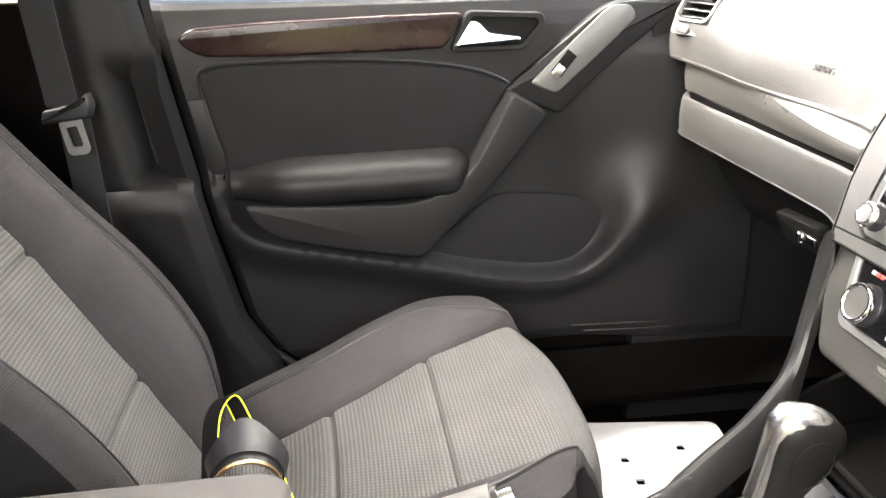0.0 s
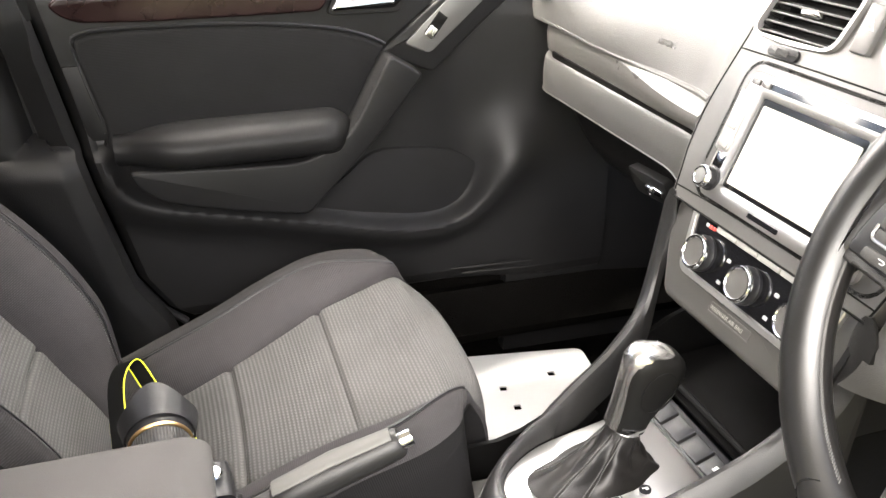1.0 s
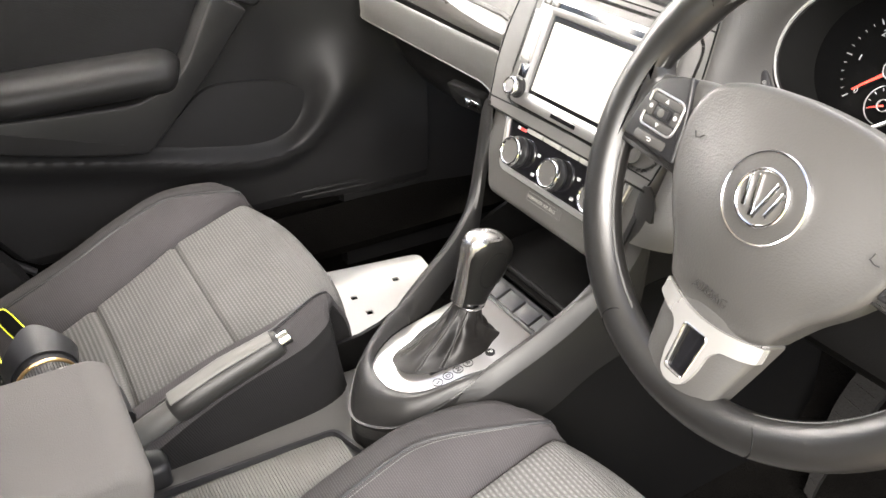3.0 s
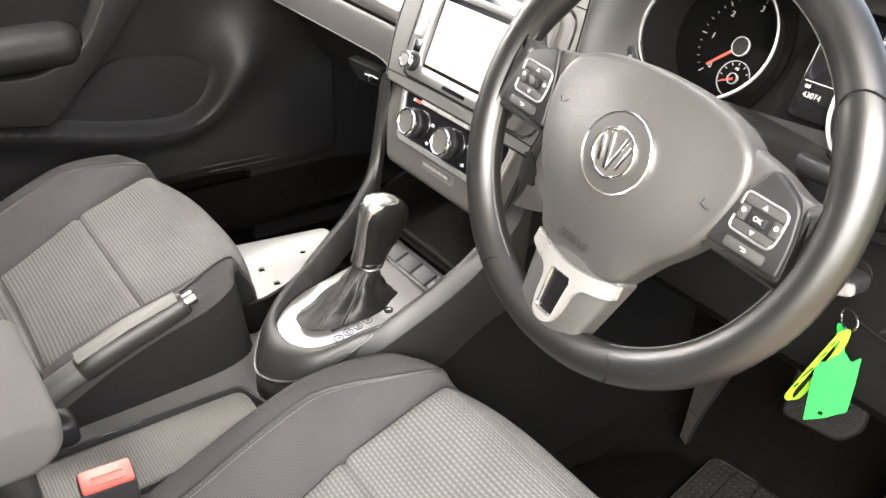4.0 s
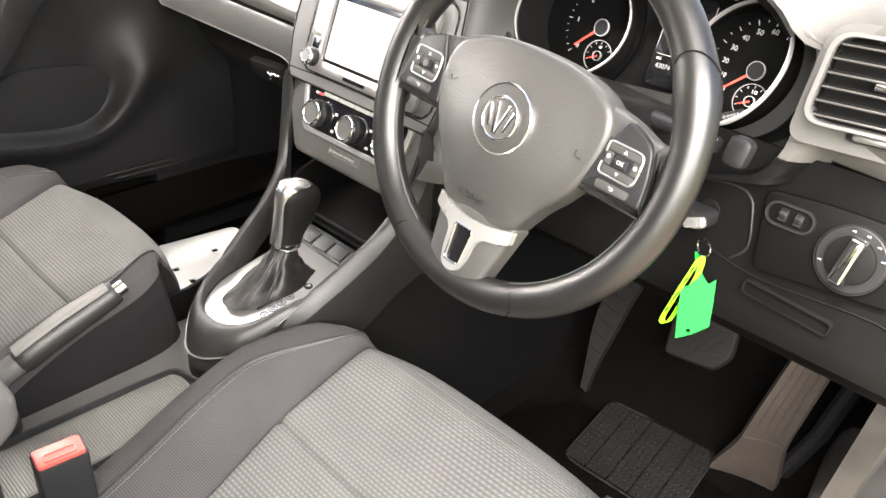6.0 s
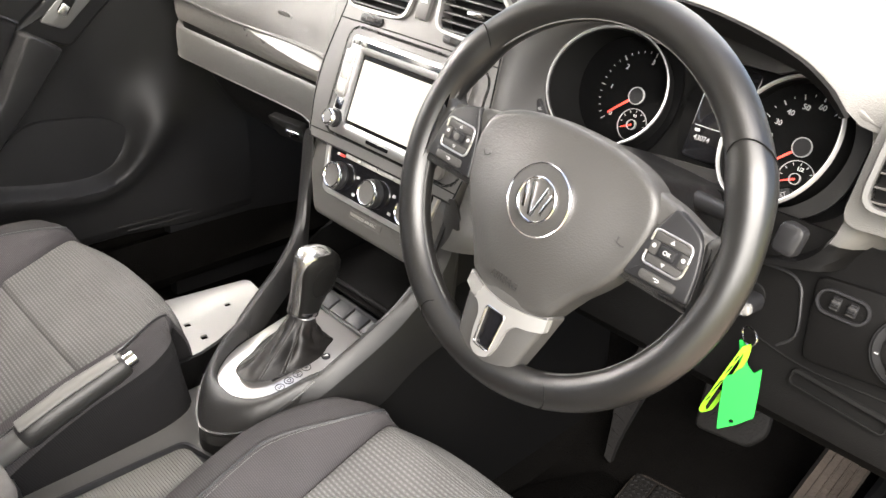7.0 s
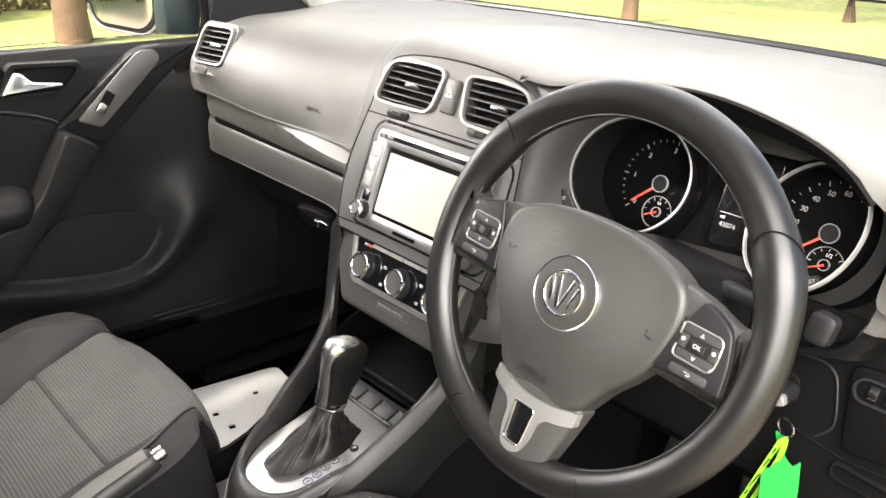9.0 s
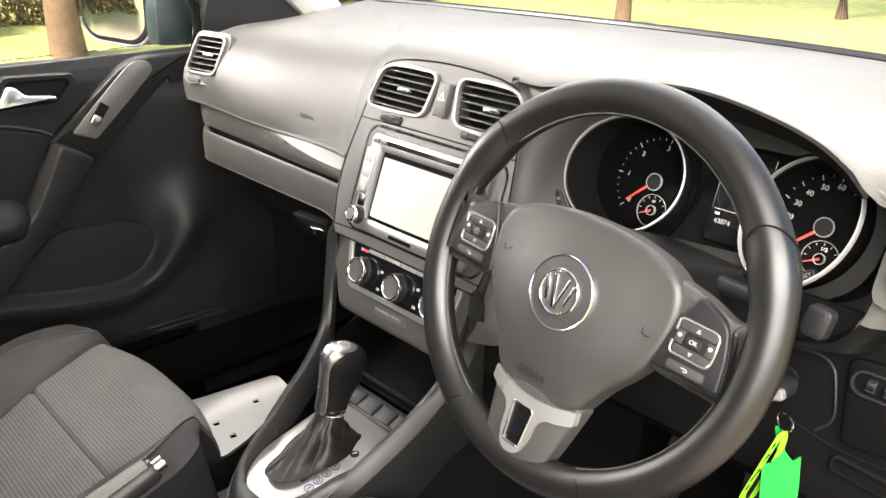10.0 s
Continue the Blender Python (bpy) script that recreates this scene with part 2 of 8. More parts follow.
def prism(bm, poly, m, d0, d1, bevel=0.0, seg=2, dome=0.0):
    """A solid with outline poly in the frame m, from height d0 to d1, its upper rim rounded by bevel."""
    poly = [Vector(p[:2]) for p in poly]
    area = sum(a.x * b.y - b.x * a.y for a, b in zip(poly, poly[1:] + poly[:1]))
    if area < 0:
        poly.reverse()
    k = len(poly)
    mid = sum(poly, Vector((0, 0))) / k
    norm = []
    for i in range(k):
        e, f = (poly[i] - poly[i - 1]), (poly[(i + 1) % k] - poly[i])
        e = e.normalized() if e.length > 1e-9 else f.normalized()
        f = f.normalized() if f.length > 1e-9 else e
        t = (e + f)
        t = t.normalized() if t.length > 1e-6 else e
        norm.append(Vector((-t.y, t.x)))
    rings = [(0.0, d0)]
    if bevel:
        sg = 1 if d1 > d0 else -1
        for s in range(seg + 1):
            a = math.pi / 2 * s / seg
            rings.append((bevel * (1 - math.cos(a)), d1 - sg * bevel * (1 - math.sin(a))))
    else:
        rings.append((0.0, d1))
    vs = []
    for inset, h in rings:
        vs.append([bm.verts.new(m @ Vector((*(p + q * inset), h))) for p, q in zip(poly, norm)])
    for a, b in zip(vs, vs[1:]):
        for i in range(k):
            j = (i + 1) % k
            bm.faces.new((a[i], a[j], b[j], b[i]))
    bm.faces.new(list(reversed(vs[0])))
    if dome:
        ring = vs[-1]
        span = sum((p - mid).length for p in poly) / k
        for s in (0.94, 0.86, 0.76, 0.64, 0.52, 0.40, 0.28, 0.16, 0.06):
            nxt = []
            for v, p, q in zip(vs[-1], poly, norm):
                e = p + q * rings[-1][0] - mid
                w = mid + e.normalized() * s * (e.length * s ** 2.5 + span * (1 - s ** 2.5))
                nxt.append(bm.verts.new(m @ Vector((*w, d1 + dome * (1 - s * s) ** 1.5))))
            for i in range(k):
                j = (i + 1) % k
                bm.faces.new((ring[i], ring[j], nxt[j], nxt[i]))
            ring = nxt
        bm.faces.new(ring)
    else:
        bm.faces.new(vs[-1])
    return bm


def ring(bm, outer, inner, m, d0, d1, bevel=0.0):
    """A flat frame between two outlines with as many points each, rounded a little on its face."""
    k = len(outer)
    rows = []
    o, i_ = [Vector(p[:2]) for p in outer], [Vector(p[:2]) for p in inner]
    for f, h in ((0, d0), (0, d1 - bevel), (0.12 if bevel else 0, d1), (0.88 if bevel else 1, d1), (1, d1 - bevel), (1, d0)):
        rows.append([bm.verts.new(m @ Vector((*a.lerp(b, f), h))) for a, b in zip(o, i_)])
    rows.append(rows[0])
    for a, b in zip(rows, rows[1:]):
        for i in range(k):
            j = (i + 1) % k
            bm.faces.new((a[i], a[j], b[j], b[i]))
    return bm


def tube(bm, pts, r, seg=10, closed=False, squash=1.0, up=(0, 0, 1)):
    """A round or flattened rod along pts; r is a number or one a point."""
    pts = [Vector(p) for p in pts]
    k, rows = len(pts), []
    for i, p in enumerate(pts):
        a = pts[(i - 1) % k] if closed else pts[max(0, i - 1)]
        b = pts[(i + 1) % k] if closed else pts[min(k - 1, i + 1)]
        d = (b - a).normalized()
        side = d.cross(Vector(up))
        side = side.normalized() if side.length > 1e-4 else d.orthogonal().normalized()
        w = side.cross(d)
        ri = r[i] if isinstance(r, (list, tuple)) else r
        rows.append([bm.verts.new(p + side * ri * math.cos(2 * math.pi * s / seg) + w * ri * squash * math.sin(2 * math.pi * s / seg)) for s in range(seg)])
    pairs = list(zip(rows, rows[1:])) + ([(rows[-1], rows[0])] if closed else [])
    for a, b in pairs:
        for s in range(seg):
            q = (s + 1) % seg
            bm.faces.new((a[s], a[q], b[q], b[s]))
    if not closed:
        bm.faces.new(list(reversed(rows[0])))
        bm.faces.new(rows[-1])
    return bm


def lathe(bm, profile, m, seg=32, hollow=False):
    """A turned body: profile of (radius, height) in the frame m; hollow closes it to a ring."""
    rows = []
    for r, h in profile:
        if r < 1e-6:
            rows.append([bm.verts.new(m @ Vector((0, 0, h)))])
        else:
            rows.append([bm.verts.new(m @ Vector((r * math.cos(2 * math.pi * s / seg), r * math.sin(2 * math.pi * s / seg), h))) for s in range(seg)])
    for a, b in zip(rows, rows[1:] + (rows[:1] if hollow else [])):
        for s in range(seg):
            q = (s + 1) % seg
            if len(a) == 1 and len(b) > 1:
                bm.faces.new((a[0], b[q], b[s]))
            elif len(b) == 1 and len(a) > 1:
                bm.faces.new((a[s], a[q], b[0]))
            elif len(a) > 1:
                bm.faces.new((a[s], a[q], b[q], b[s]))
    for row, turn in ((rows[0], True), (rows[-1], False)):
        if len(row) > 1 and not hollow:
            bm.faces.new(list(reversed(row)) if turn else row)
    return bm


def sheet(bm, fn, nu, nv, thick, uv_size=None, umap=None):
    """A curved panel fn(s, t), s and t in 0..1, with thickness behind it and, if asked, cloth coordinates in metres."""
    p = [[Vector(fn(i / nu, j / nv)) for j in range(nv + 1)] for i in range(nu + 1)]
    top = [[bm.verts.new(q) for q in row] for row in p]
    back = []
    for i in range(nu + 1):
        row = []
        for j in range(nv + 1):
            du = p[min(nu, i + 1)][j] - p[max(0, i - 1)][j]
            dv = p[i][min(nv, j + 1)] - p[i][max(0, j - 1)]
            n = du.cross(dv)
            n = n.normalized() if n.length > 1e-12 else Vector((0, 0, 1))
            row.append(bm.verts.new(p[i][j] - n * thick))
        back.append(row)
    layer = bm.loops.layers.uv.verify() if uv_size else None
    for i in range(nu):
        for j in range(nv):
            f = bm.faces.new((top[i][j], top[i + 1][j], top[i + 1][j + 1], top[i][j + 1]))
            if layer:
                for lp, (a, b) in zip(f.loops, ((i, j), (i + 1, j), (i + 1, j + 1), (i, j + 1))):
                    lp[layer].uv = ((umap(a / nu) if umap else a / nu) * uv_size[0], b / nv * uv_size[1])
            bm.faces.new((back[i][j], back[i][j + 1], back[i + 1][j + 1], back[i + 1][j]))
    rim = [(i, 0) for i in range(nu)] + [(nu, j) for j in range(nv)] + [(i, nv) for i in range(nu, 0, -1)] + [(0, j) for j in range(nv, 0, -1)]
    for (a, b), (c, d) in zip(rim, rim[1:] + rim[:1]):
        bm.faces.new((top[c][d], top[a][b], back[a][b], back[c][d]))
    return bm


def block(bm, w, h, d, m, bevel=0.003):
    """A rounded box w x h in the frame m, from 0 to d."""
    return prism(bm, rrect(w, h, min(bevel * 1.5, w * 0.3, h * 0.3), n=3), m, 0.0, d, min(bevel, abs(d) * 0.45), 2)


def words(name, text, size, m, mat, parent, depth=0.0003):
    """Raised lettering in the frame m, centred."""
    cu = bpy.data.curves.new(name, "FONT")
    cu.body, cu.size, cu.align_x, cu.align_y, cu.extrude = text, size, "CENTER", "CENTER", depth
    tmp = bpy.data.objects.new(name, cu)
    scene.collection.objects.link(tmp)
    bpy.context.view_layer.update()
    me = bpy.data.meshes.new_from_object(tmp.evaluated_get(bpy.context.evaluated_depsgraph_get()))
    bpy.data.objects.remove(tmp)
    bpy.data.curves.remove(cu)
    me.transform(Matrix.Translation(-base_of(parent)) @ m)
    me.materials.clear()
    me.materials.append(mat)
    ob = new(name, me)
    ob.parent = parent
    return ob


def off(m, u=0.0, v=0.0, n=0.0, rot=0.0):
    return m @ Matrix.Translation((u, v, n)) @ Matrix.Rotation(radians(rot), 4, "Z")


def ease(a, b, x):
    t = min(1.0, max(0.0, (x - a) / (b - a)))
    return t * t * (3 - 2 * t)


def plate(bm, outline, holes, m, d0, d1):
    """A panel in the frame m with openings through it."""
    edges, loops = [], []
    for lp in [outline] + holes:
        vs = [bm.verts.new(m @ Vector((p[0], p[1], d1))) for p in lp]
        loops.append(vs)
        edges += [bm.edges.new((a, b)) for a, b in zip(vs, vs[1:] + vs[:1])]
    bmesh.ops.triangle_fill(bm, edges=edges, use_beauty=True)
    drop = (m.to_3x3() @ Vector((0, 0, 1))) * (d1 - d0)
    for vs in loops:
        low = [bm.verts.new(v.co - drop) for v in vs]
        for i in range(len(vs)):
            j = (i + 1) % len(vs)
            bm.faces.new((vs[i], vs[j], low[j], low[i]))
    return bm


def crown(bm, m, rise, half, step=0.006):
    """Bows a flat part about the v axis of the frame m."""
    inv, ax, up = m.inverted(), m.to_3x3() @ Vector((1, 0, 0)), m.to_3x3() @ Vector((0, 0, 1))
    k = int(half / step)
    for i in range(-k, k + 1):
        bmesh.ops.bisect_plane(bm, geom=bm.verts[:] + bm.edges[:] + bm.faces[:], plane_co=m @ Vector((i * step, 0, 0)), plane_no=ax)
    for v in bm.verts:
        v.co += up * rise * (1 - ((inv @ v.co).x / half) ** 2)
    return bm


# ---- ground, distance and the shell of the car ----
def build_ground():
    m = bpy.data.materials.new("grass")
    m.use_nodes = True
    nt = m.node_tree
    b = nt.nodes["Principled BSDF"]
    b.inputs["Roughness"].default_value = 0.9
    co = nt.nodes.new("ShaderNodeTexCoord")
    n1, n2 = nt.nodes.new("ShaderNodeTexNoise"), nt.nodes.new("ShaderNodeTexNoise")
    n1.inputs["Scale"].default_value, n1.inputs["Detail"].default_value = 0.7, 8
    n2.inputs["Scale"].default_value, n2.inputs["Detail"].default_value = 9.0, 8
    ramp = nt.nodes.new("ShaderNodeValToRGB")
    ramp.color_ramp.elements[0].position, ramp.color_ramp.elements[0].color = 0.35, (0.12, 0.165, 0.032, 1)
    ramp.color_ramp.elements[1].position, ramp.color_ramp.elements[1].color = 0.68, (0.38, 0.345, 0.11, 1)
    mixn = nt.nodes.new("ShaderNodeMix")
    mixn.inputs["Factor"].default_value = 0.5
    for n in (n1, n2):
        nt.links.new(co.outputs["Object"], n.inputs["Vector"])
    nt.links.new(n1.outputs["Fac"], mixn.inputs["A"])
    nt.links.new(n2.outputs["Fac"], mixn.inputs["B"])
    nt.links.new(mixn.outputs["Result"], ramp.inputs["Fac"])
    # trodden earth where cars are parked
    reach = nt.nodes.new("ShaderNodeVectorMath")
    reach.operation = "LENGTH"
    nt.links.new(co.outputs["Object"], reach.inputs[0])
    worn = nt.nodes.new("ShaderNodeMapRange")
    worn.inputs["From Min"].default_value, worn.inputs["From Max"].default_value = 2.6, 5.2
    nt.links.new(reach.outputs["Value"], worn.inputs["Value"])
    earth = nt.nodes.new("ShaderNodeMix")
    earth.data_type = "RGBA"
    earth.inputs["A"].default_value = (0.19, 0.145, 0.11, 1)
    nt.links.new(worn.outputs["Result"], earth.inputs["Factor"])
    nt.links.new(ramp.outputs["Color"], earth.inputs["B"])
    nt.links.new(earth.outputs["Result"], b.inputs["Base Color"])
    bm = bmesh.new()
    k, rows = 40, []
    for i in range(k + 1):
        r = 0.01 + 900 * (i / k) ** 3
        rows.append([bm.verts.new((r * math.cos(a * math.pi / 32), r * math.sin(a * math.pi / 32), 0.12 * noise.noise((r * math.cos(a * math.pi / 32) / 6, r * math.sin(a * math.pi / 32) / 6, 0)) * ease(3, 9, r))) for a in range(64)])
    for a, c in zip(rows, rows[1:]):
        for s in range(64):
            bm.faces.new((a[s], a[(s + 1) % 64], c[(s + 1) % 64], c[s]))
    bm.faces.new(list(reversed(rows[0])))
    solo("ground", bm, m, "rough autumn grass with trodden earth round the parked car", "grass", kind="structure")
    track = material("pale_gravel", (0.40, 0.37, 0.33), 0.95, grain=0.6, grain_size=0.03, mottle=0.25, mottle_size=0.4)
    bm = bmesh.new()
    def road(s, t):
        x = -60 + 120 * s
        return (x, 12.6 + 0.012 * x * x * 0.1 + 5.5 * t + 0.4 * noise.noise((x / 5, t, 3)), 0.16)
    sheet(bm, road, 60, 4, 0.1)
    solo("road", bm, track, "pale sunlit gravel track beyond the grass", "track", kind="structure")


def build_tree(at, height, girth, seed, bark, leaf, crown=True):
    rnd = random.Random(seed)
    tree = thing("tree", at, "tall tree with a rough brown trunk standing in the grass", "tree", "trees round the car")
    bm = bmesh.new()
    base = Vector(at)
    pts = [base + Vector((rnd.uniform(-0.05, 0.05) * i, rnd.uniform(-0.05, 0.05) * i, height * i / 8 - 0.15)) for i in range(9)]
    tube(bm, pts, [girth * (1.5 if i == 0 else 1.05 - 0.1 * i) for i in range(9)], 14)
    for i in range(3, 8):
        for _ in range(2):
            a = rnd.uniform(0, 6.28)
            d = Vector((math.cos(a), math.sin(a), 0.6)) * height * 0.13
            tube(bm, [pts[i], pts[i] + d * 0.5, pts[i] + d + Vector((0, 0, 0.2))], [girth * 0.4, girth * 0.25, girth * 0.1], 6)
    for v in bm.verts:
        v.co += Vector((1, 1, 0)) * 0.12 * girth * noise.noise(v.co * 4)
    part("trunk", bm, bark, tree)
    bm = bmesh.new()
    for _ in range(2600):
        a, r = rnd.uniform(0, 6.28), height * 0.28 * rnd.random() ** 0.5
        c = base + Vector((r * math.cos(a), r * math.sin(a), height * rnd.uniform(0.42, 1.05)))
        s = rnd.uniform(0.05, 0.12)
        q = Euler((rnd.uniform(0, 6), rnd.uniform(0, 6), rnd.uniform(0, 6))).to_matrix()
        vs = [bm.verts.new(c + q @ Vector(p) * s) for p in ((-1, 0, 0), (0, -0.45, 0.15), (1, 0, 0), (0, 0.45, 0.15))]
        bm.faces.new(vs[:3])
        bm.faces.new((vs[0], vs[2], vs[3]))
    part("crown", bm, leaf, tree, smooth=False)


def build_outside():
    build_ground()
    bark = material("bark", (0.17, 0.105, 0.060), 0.95, grain=0.4, grain_size=0.02, mottle=0.65, mottle_size=0.22)
    leaf = material("leaves", (0.07, 0.08, 0.02), 0.8, mottle=0.5, mottle_size=0.8)
    for i, (x, y, h, g) in enumerate(((-6.75, 1.95, 7, 0.12), (-5.03, 7.68, 8, 0.075), (-3.44, 9.97, 8, 0.075), (-9, 7, 9, 0.2), (-14, 1, 9, 0.25), (7, 16, 9, 0.25), (-6, 18, 10, 0.25))):
        build_tree((x, y, 0), h, g, i, bark, leaf)
    hedge = material("hedge_leaves", (0.115, 0.080, 0.032), 0.9, mottle=0.75, mottle_size=0.35)
    rnd, verts, faces = random.Random(5), [], []
    def leaf_at(c, size):
        q = Euler((rnd.uniform(0, 6), rnd.uniform(0, 6), rnd.uniform(0, 6))).to_matrix()
        k = len(verts)
        verts.extend((c + q @ Vector(p) * size)[:] for p in ((-1, 0, 0), (0, -0.45, 0), (1, 0, 0), (0, 0.45, 0.12)))
        faces.extend(((k, k + 1, k + 2), (k, k + 2, k + 3)))
    for _ in range(52000):
        y = rnd.uniform(-2.5, 11)
        depth = rnd.random() ** 2
        leaf_at(Vector((-8.6 - 2.2 * depth + 0.35 * math.sin(1.7 * y) + 0.2 * math.sin(5.3 * y), y, rnd.random() ** 1.4 * (0.5 + 2.6 * depth ** 0.5))), rnd.uniform(0.018, 0.055))
    for _ in range(16000):
        leaf_at(Vector((rnd.uniform(-7, -1.6), -4.2 + rnd.uniform(-0.4, 0.4), 2.4 * rnd.random())), rnd.uniform(0.04, 0.09))
    me = bpy.data.meshes.new("hedge")
    me.from_pydata(verts, [], faces)
    bm = bmesh.new()
    bm.from_mesh(me)
    bpy.data.meshes.remove(me)
    solo("hedge", bm, hedge, "tangled brown-green hedge at the field edge", "hedge", kind="stuff")


def windscreen_base(s):
    x = -0.72 + 1.44 * s
    return Vector((x, 0.80 - 0.62 * (x / 0.72) ** 2 * 0.55, 1.062 + 0.035 * (x / 0.72) ** 2))


def build_shell():
    # floor pan with a raised tunnel and a toe board
    bm = bmesh.new()
    def pan(s, t):
        x, y = -0.70 + 1.46 * s, -1.9 + 2.65 * t
        z = 0.25 + 0.42 * ease(0.30, 0.75, y) + 0.16 * (1 - ease(0.05, 0.16, abs(x - 0.02))) * (1 - ease(0.2, 0.6, y))
        z += 0.06 * (1 - ease(-0.42, -0.20, x)) * (1 - ease(0.3, 0.5, y))
        return (x, y, z)
    sheet(bm, pan, 60, 50, 0.03)
    solo("floor", bm, CARPET, "black carpeted car floor with tunnel and toe board", "floor", kind="structure")
    # roof
    bm = bmesh.new()
    sheet(bm, lambda s, t: (-0.60 + 1.20 * s, -2.0 + 1.9 * t, 1.53 - 0.06 * (2 * s - 1) ** 2 - 0.05 * t * t), 14, 14, 0.04)
    solo("ceiling", bm, HEADLINER, "pale grey cloth headliner of the car", "headliner", kind="structure")
    # windscreen and the bonnet edge beyond it
    bm = bmesh.new()
    sheet(bm, lambda s, t: windscreen_base(s).lerp(Vector(((-0.58 + 1.16 * s), -0.10, 1.47 - 0.05 * (2 * s - 1) ** 2)), t), 20, 6, 0.004)
    ob = solo("window_1", bm, PANE, "clear sloping windscreen above the dashboard", "windscreen", kind="structure")
    ob.visible_shadow = False
    bm = bmesh.new()
    tube(bm, [windscreen_base(i / 24) + Vector((0, 0.012, 0.003)) for i in range(25)], 0.013, 8, squash=0.6)
    solo("trim", bm, BLACK, "black rubber seal along the windscreen base", "seal", kind="structure")
    bm = bmesh.new()
    def bonnet(s, t):
        b = windscreen_base(s)
        return (b.x * (1 + 0.06 * t), b.y + 0.06 + t * (1.75 - b.y), b.z - 0.05 - 0.28 * t * t)
    sheet(bm, bonnet, 20, 10, 0.02)
    solo("bonnet", bm, PAINT, "dark painted bonnet seen through the windscreen", "bonnet")
    # pillars and side rails
    for side, nm in ((-1, "left"), (1, "right")):
        bm = bmesh.new()
        a = windscreen_base(0 if side < 0 else 1)
        tube(bm, spline([a + Vector((side * 0.01, -0.02, -0.05)), a.lerp(Vector((side * 0.60, -0.10, 1.45)), 0.5) + Vector((side * 0.01, -0.02, 0.02)), Vector((side * 0.60, -0.12, 1.46)), Vector((side * 0.60, -1.0, 1.48)), Vector((side * 0.58, -1.9, 1.46))], 6, False), 0.045, 10)
        solo("wall_" + nm, bm, PILLAR, "pale grey front pillar and roof rail trim", "pillar", kind="structure")
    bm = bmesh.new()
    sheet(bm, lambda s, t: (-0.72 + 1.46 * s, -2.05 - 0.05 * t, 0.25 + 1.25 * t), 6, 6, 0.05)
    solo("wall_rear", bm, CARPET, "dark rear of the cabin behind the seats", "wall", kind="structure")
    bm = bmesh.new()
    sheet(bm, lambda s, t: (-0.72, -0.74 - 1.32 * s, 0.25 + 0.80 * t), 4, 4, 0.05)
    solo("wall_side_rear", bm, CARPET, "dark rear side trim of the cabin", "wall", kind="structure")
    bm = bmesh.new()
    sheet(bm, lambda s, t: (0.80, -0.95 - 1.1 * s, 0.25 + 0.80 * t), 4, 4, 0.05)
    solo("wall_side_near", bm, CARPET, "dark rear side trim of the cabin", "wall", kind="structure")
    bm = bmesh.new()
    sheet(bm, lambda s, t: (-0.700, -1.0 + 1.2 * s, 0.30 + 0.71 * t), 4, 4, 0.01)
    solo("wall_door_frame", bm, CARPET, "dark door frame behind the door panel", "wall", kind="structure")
    bm = bmesh.new()
    sheet(bm, lambda s, t: (-0.668 + 0.03 * s + 0.10 * t * t, -0.775 + 0.072 * s - 0.05 * t, 0.98 + 0.50 * t), 6, 10, 0.02)
    solo("wall_window_post", bm, MATT, "black post between the door window and the pillar", "post", kind="structure")
    # left footwell side and the sill at the open driver's door
    bm = bmesh.new()
    sheet(bm, lambda s, t: (-0.655 + 0.02 * s, 0.02 + 0.73 * s, 0.25 + 0.78 * t), 10, 10, 0.03)
    solo("wall_footwell", bm, DOOR, "dark plastic side panel of the passenger footwell", "panel", kind="structure")
    bm = bmesh.new()
    sheet(bm, lambda s, t: (-0.640 + 0.05 * (1 - t) ** 2 - 0.01 * t, -0.75 + 1.35 * s, 0.40 + 0.062 * t), 16, 6, 0.03)
    solo("sill_left", bm, CARPET, "dark plastic door sill beside the passenger footwell", "sill", kind="structure")
    bm = bmesh.new()
    outline = rounded([(0.70, -1.0), (0.69, 0.18), (0.645, 0.42), (0.63, 0.75), (0.84, 0.75), (0.84, -1.0)], 0.03)
    prism(bm, outline, Matrix.Identity(4), 0.18, 0.40, 0.03, 3)
    solo("sill_right", bm, SCUFFED, "dark scuffed plastic sill of the open driver's door", "sill", kind="structure")
    bm = bmesh.new()
    sheet(bm, lambda s, t: (0.715 + 0.045 * t, 0.22 + 0.55 * s, 0.35 + 0.40 * t), 8, 8, 0.03)
    solo("wall_kick", bm, SCUFFED, "grey plastic kick panel beside the pedals", "panel", kind="structure")


build_outside()
build_shell()


# ---- dashboard ----
SM = tilted((0, 0.010, 0.84), 20.8)
HM = SM @ Matrix.Translation((0.006, 0.002, -0.008))
XM = SM @ Matrix.Translation((0.005, 0.002, -0.001))


REV = tilted((0.253, 0.161, 0.991), 30, 0, 19)


def face_y(z):
    return 0.010 + 0.38 * (z - 0.84)


PASSENGER = [(0.22, 0.735), (0.125, 0.745), (0.085, 0.775), (0.066, 0.83), (0.052, 0.893), (0.060, 0.898), (0.070, 0.902), (0.070, 0.912), (0.070, 0.938), (0.066, 0.948), (0.075, 0.960)]


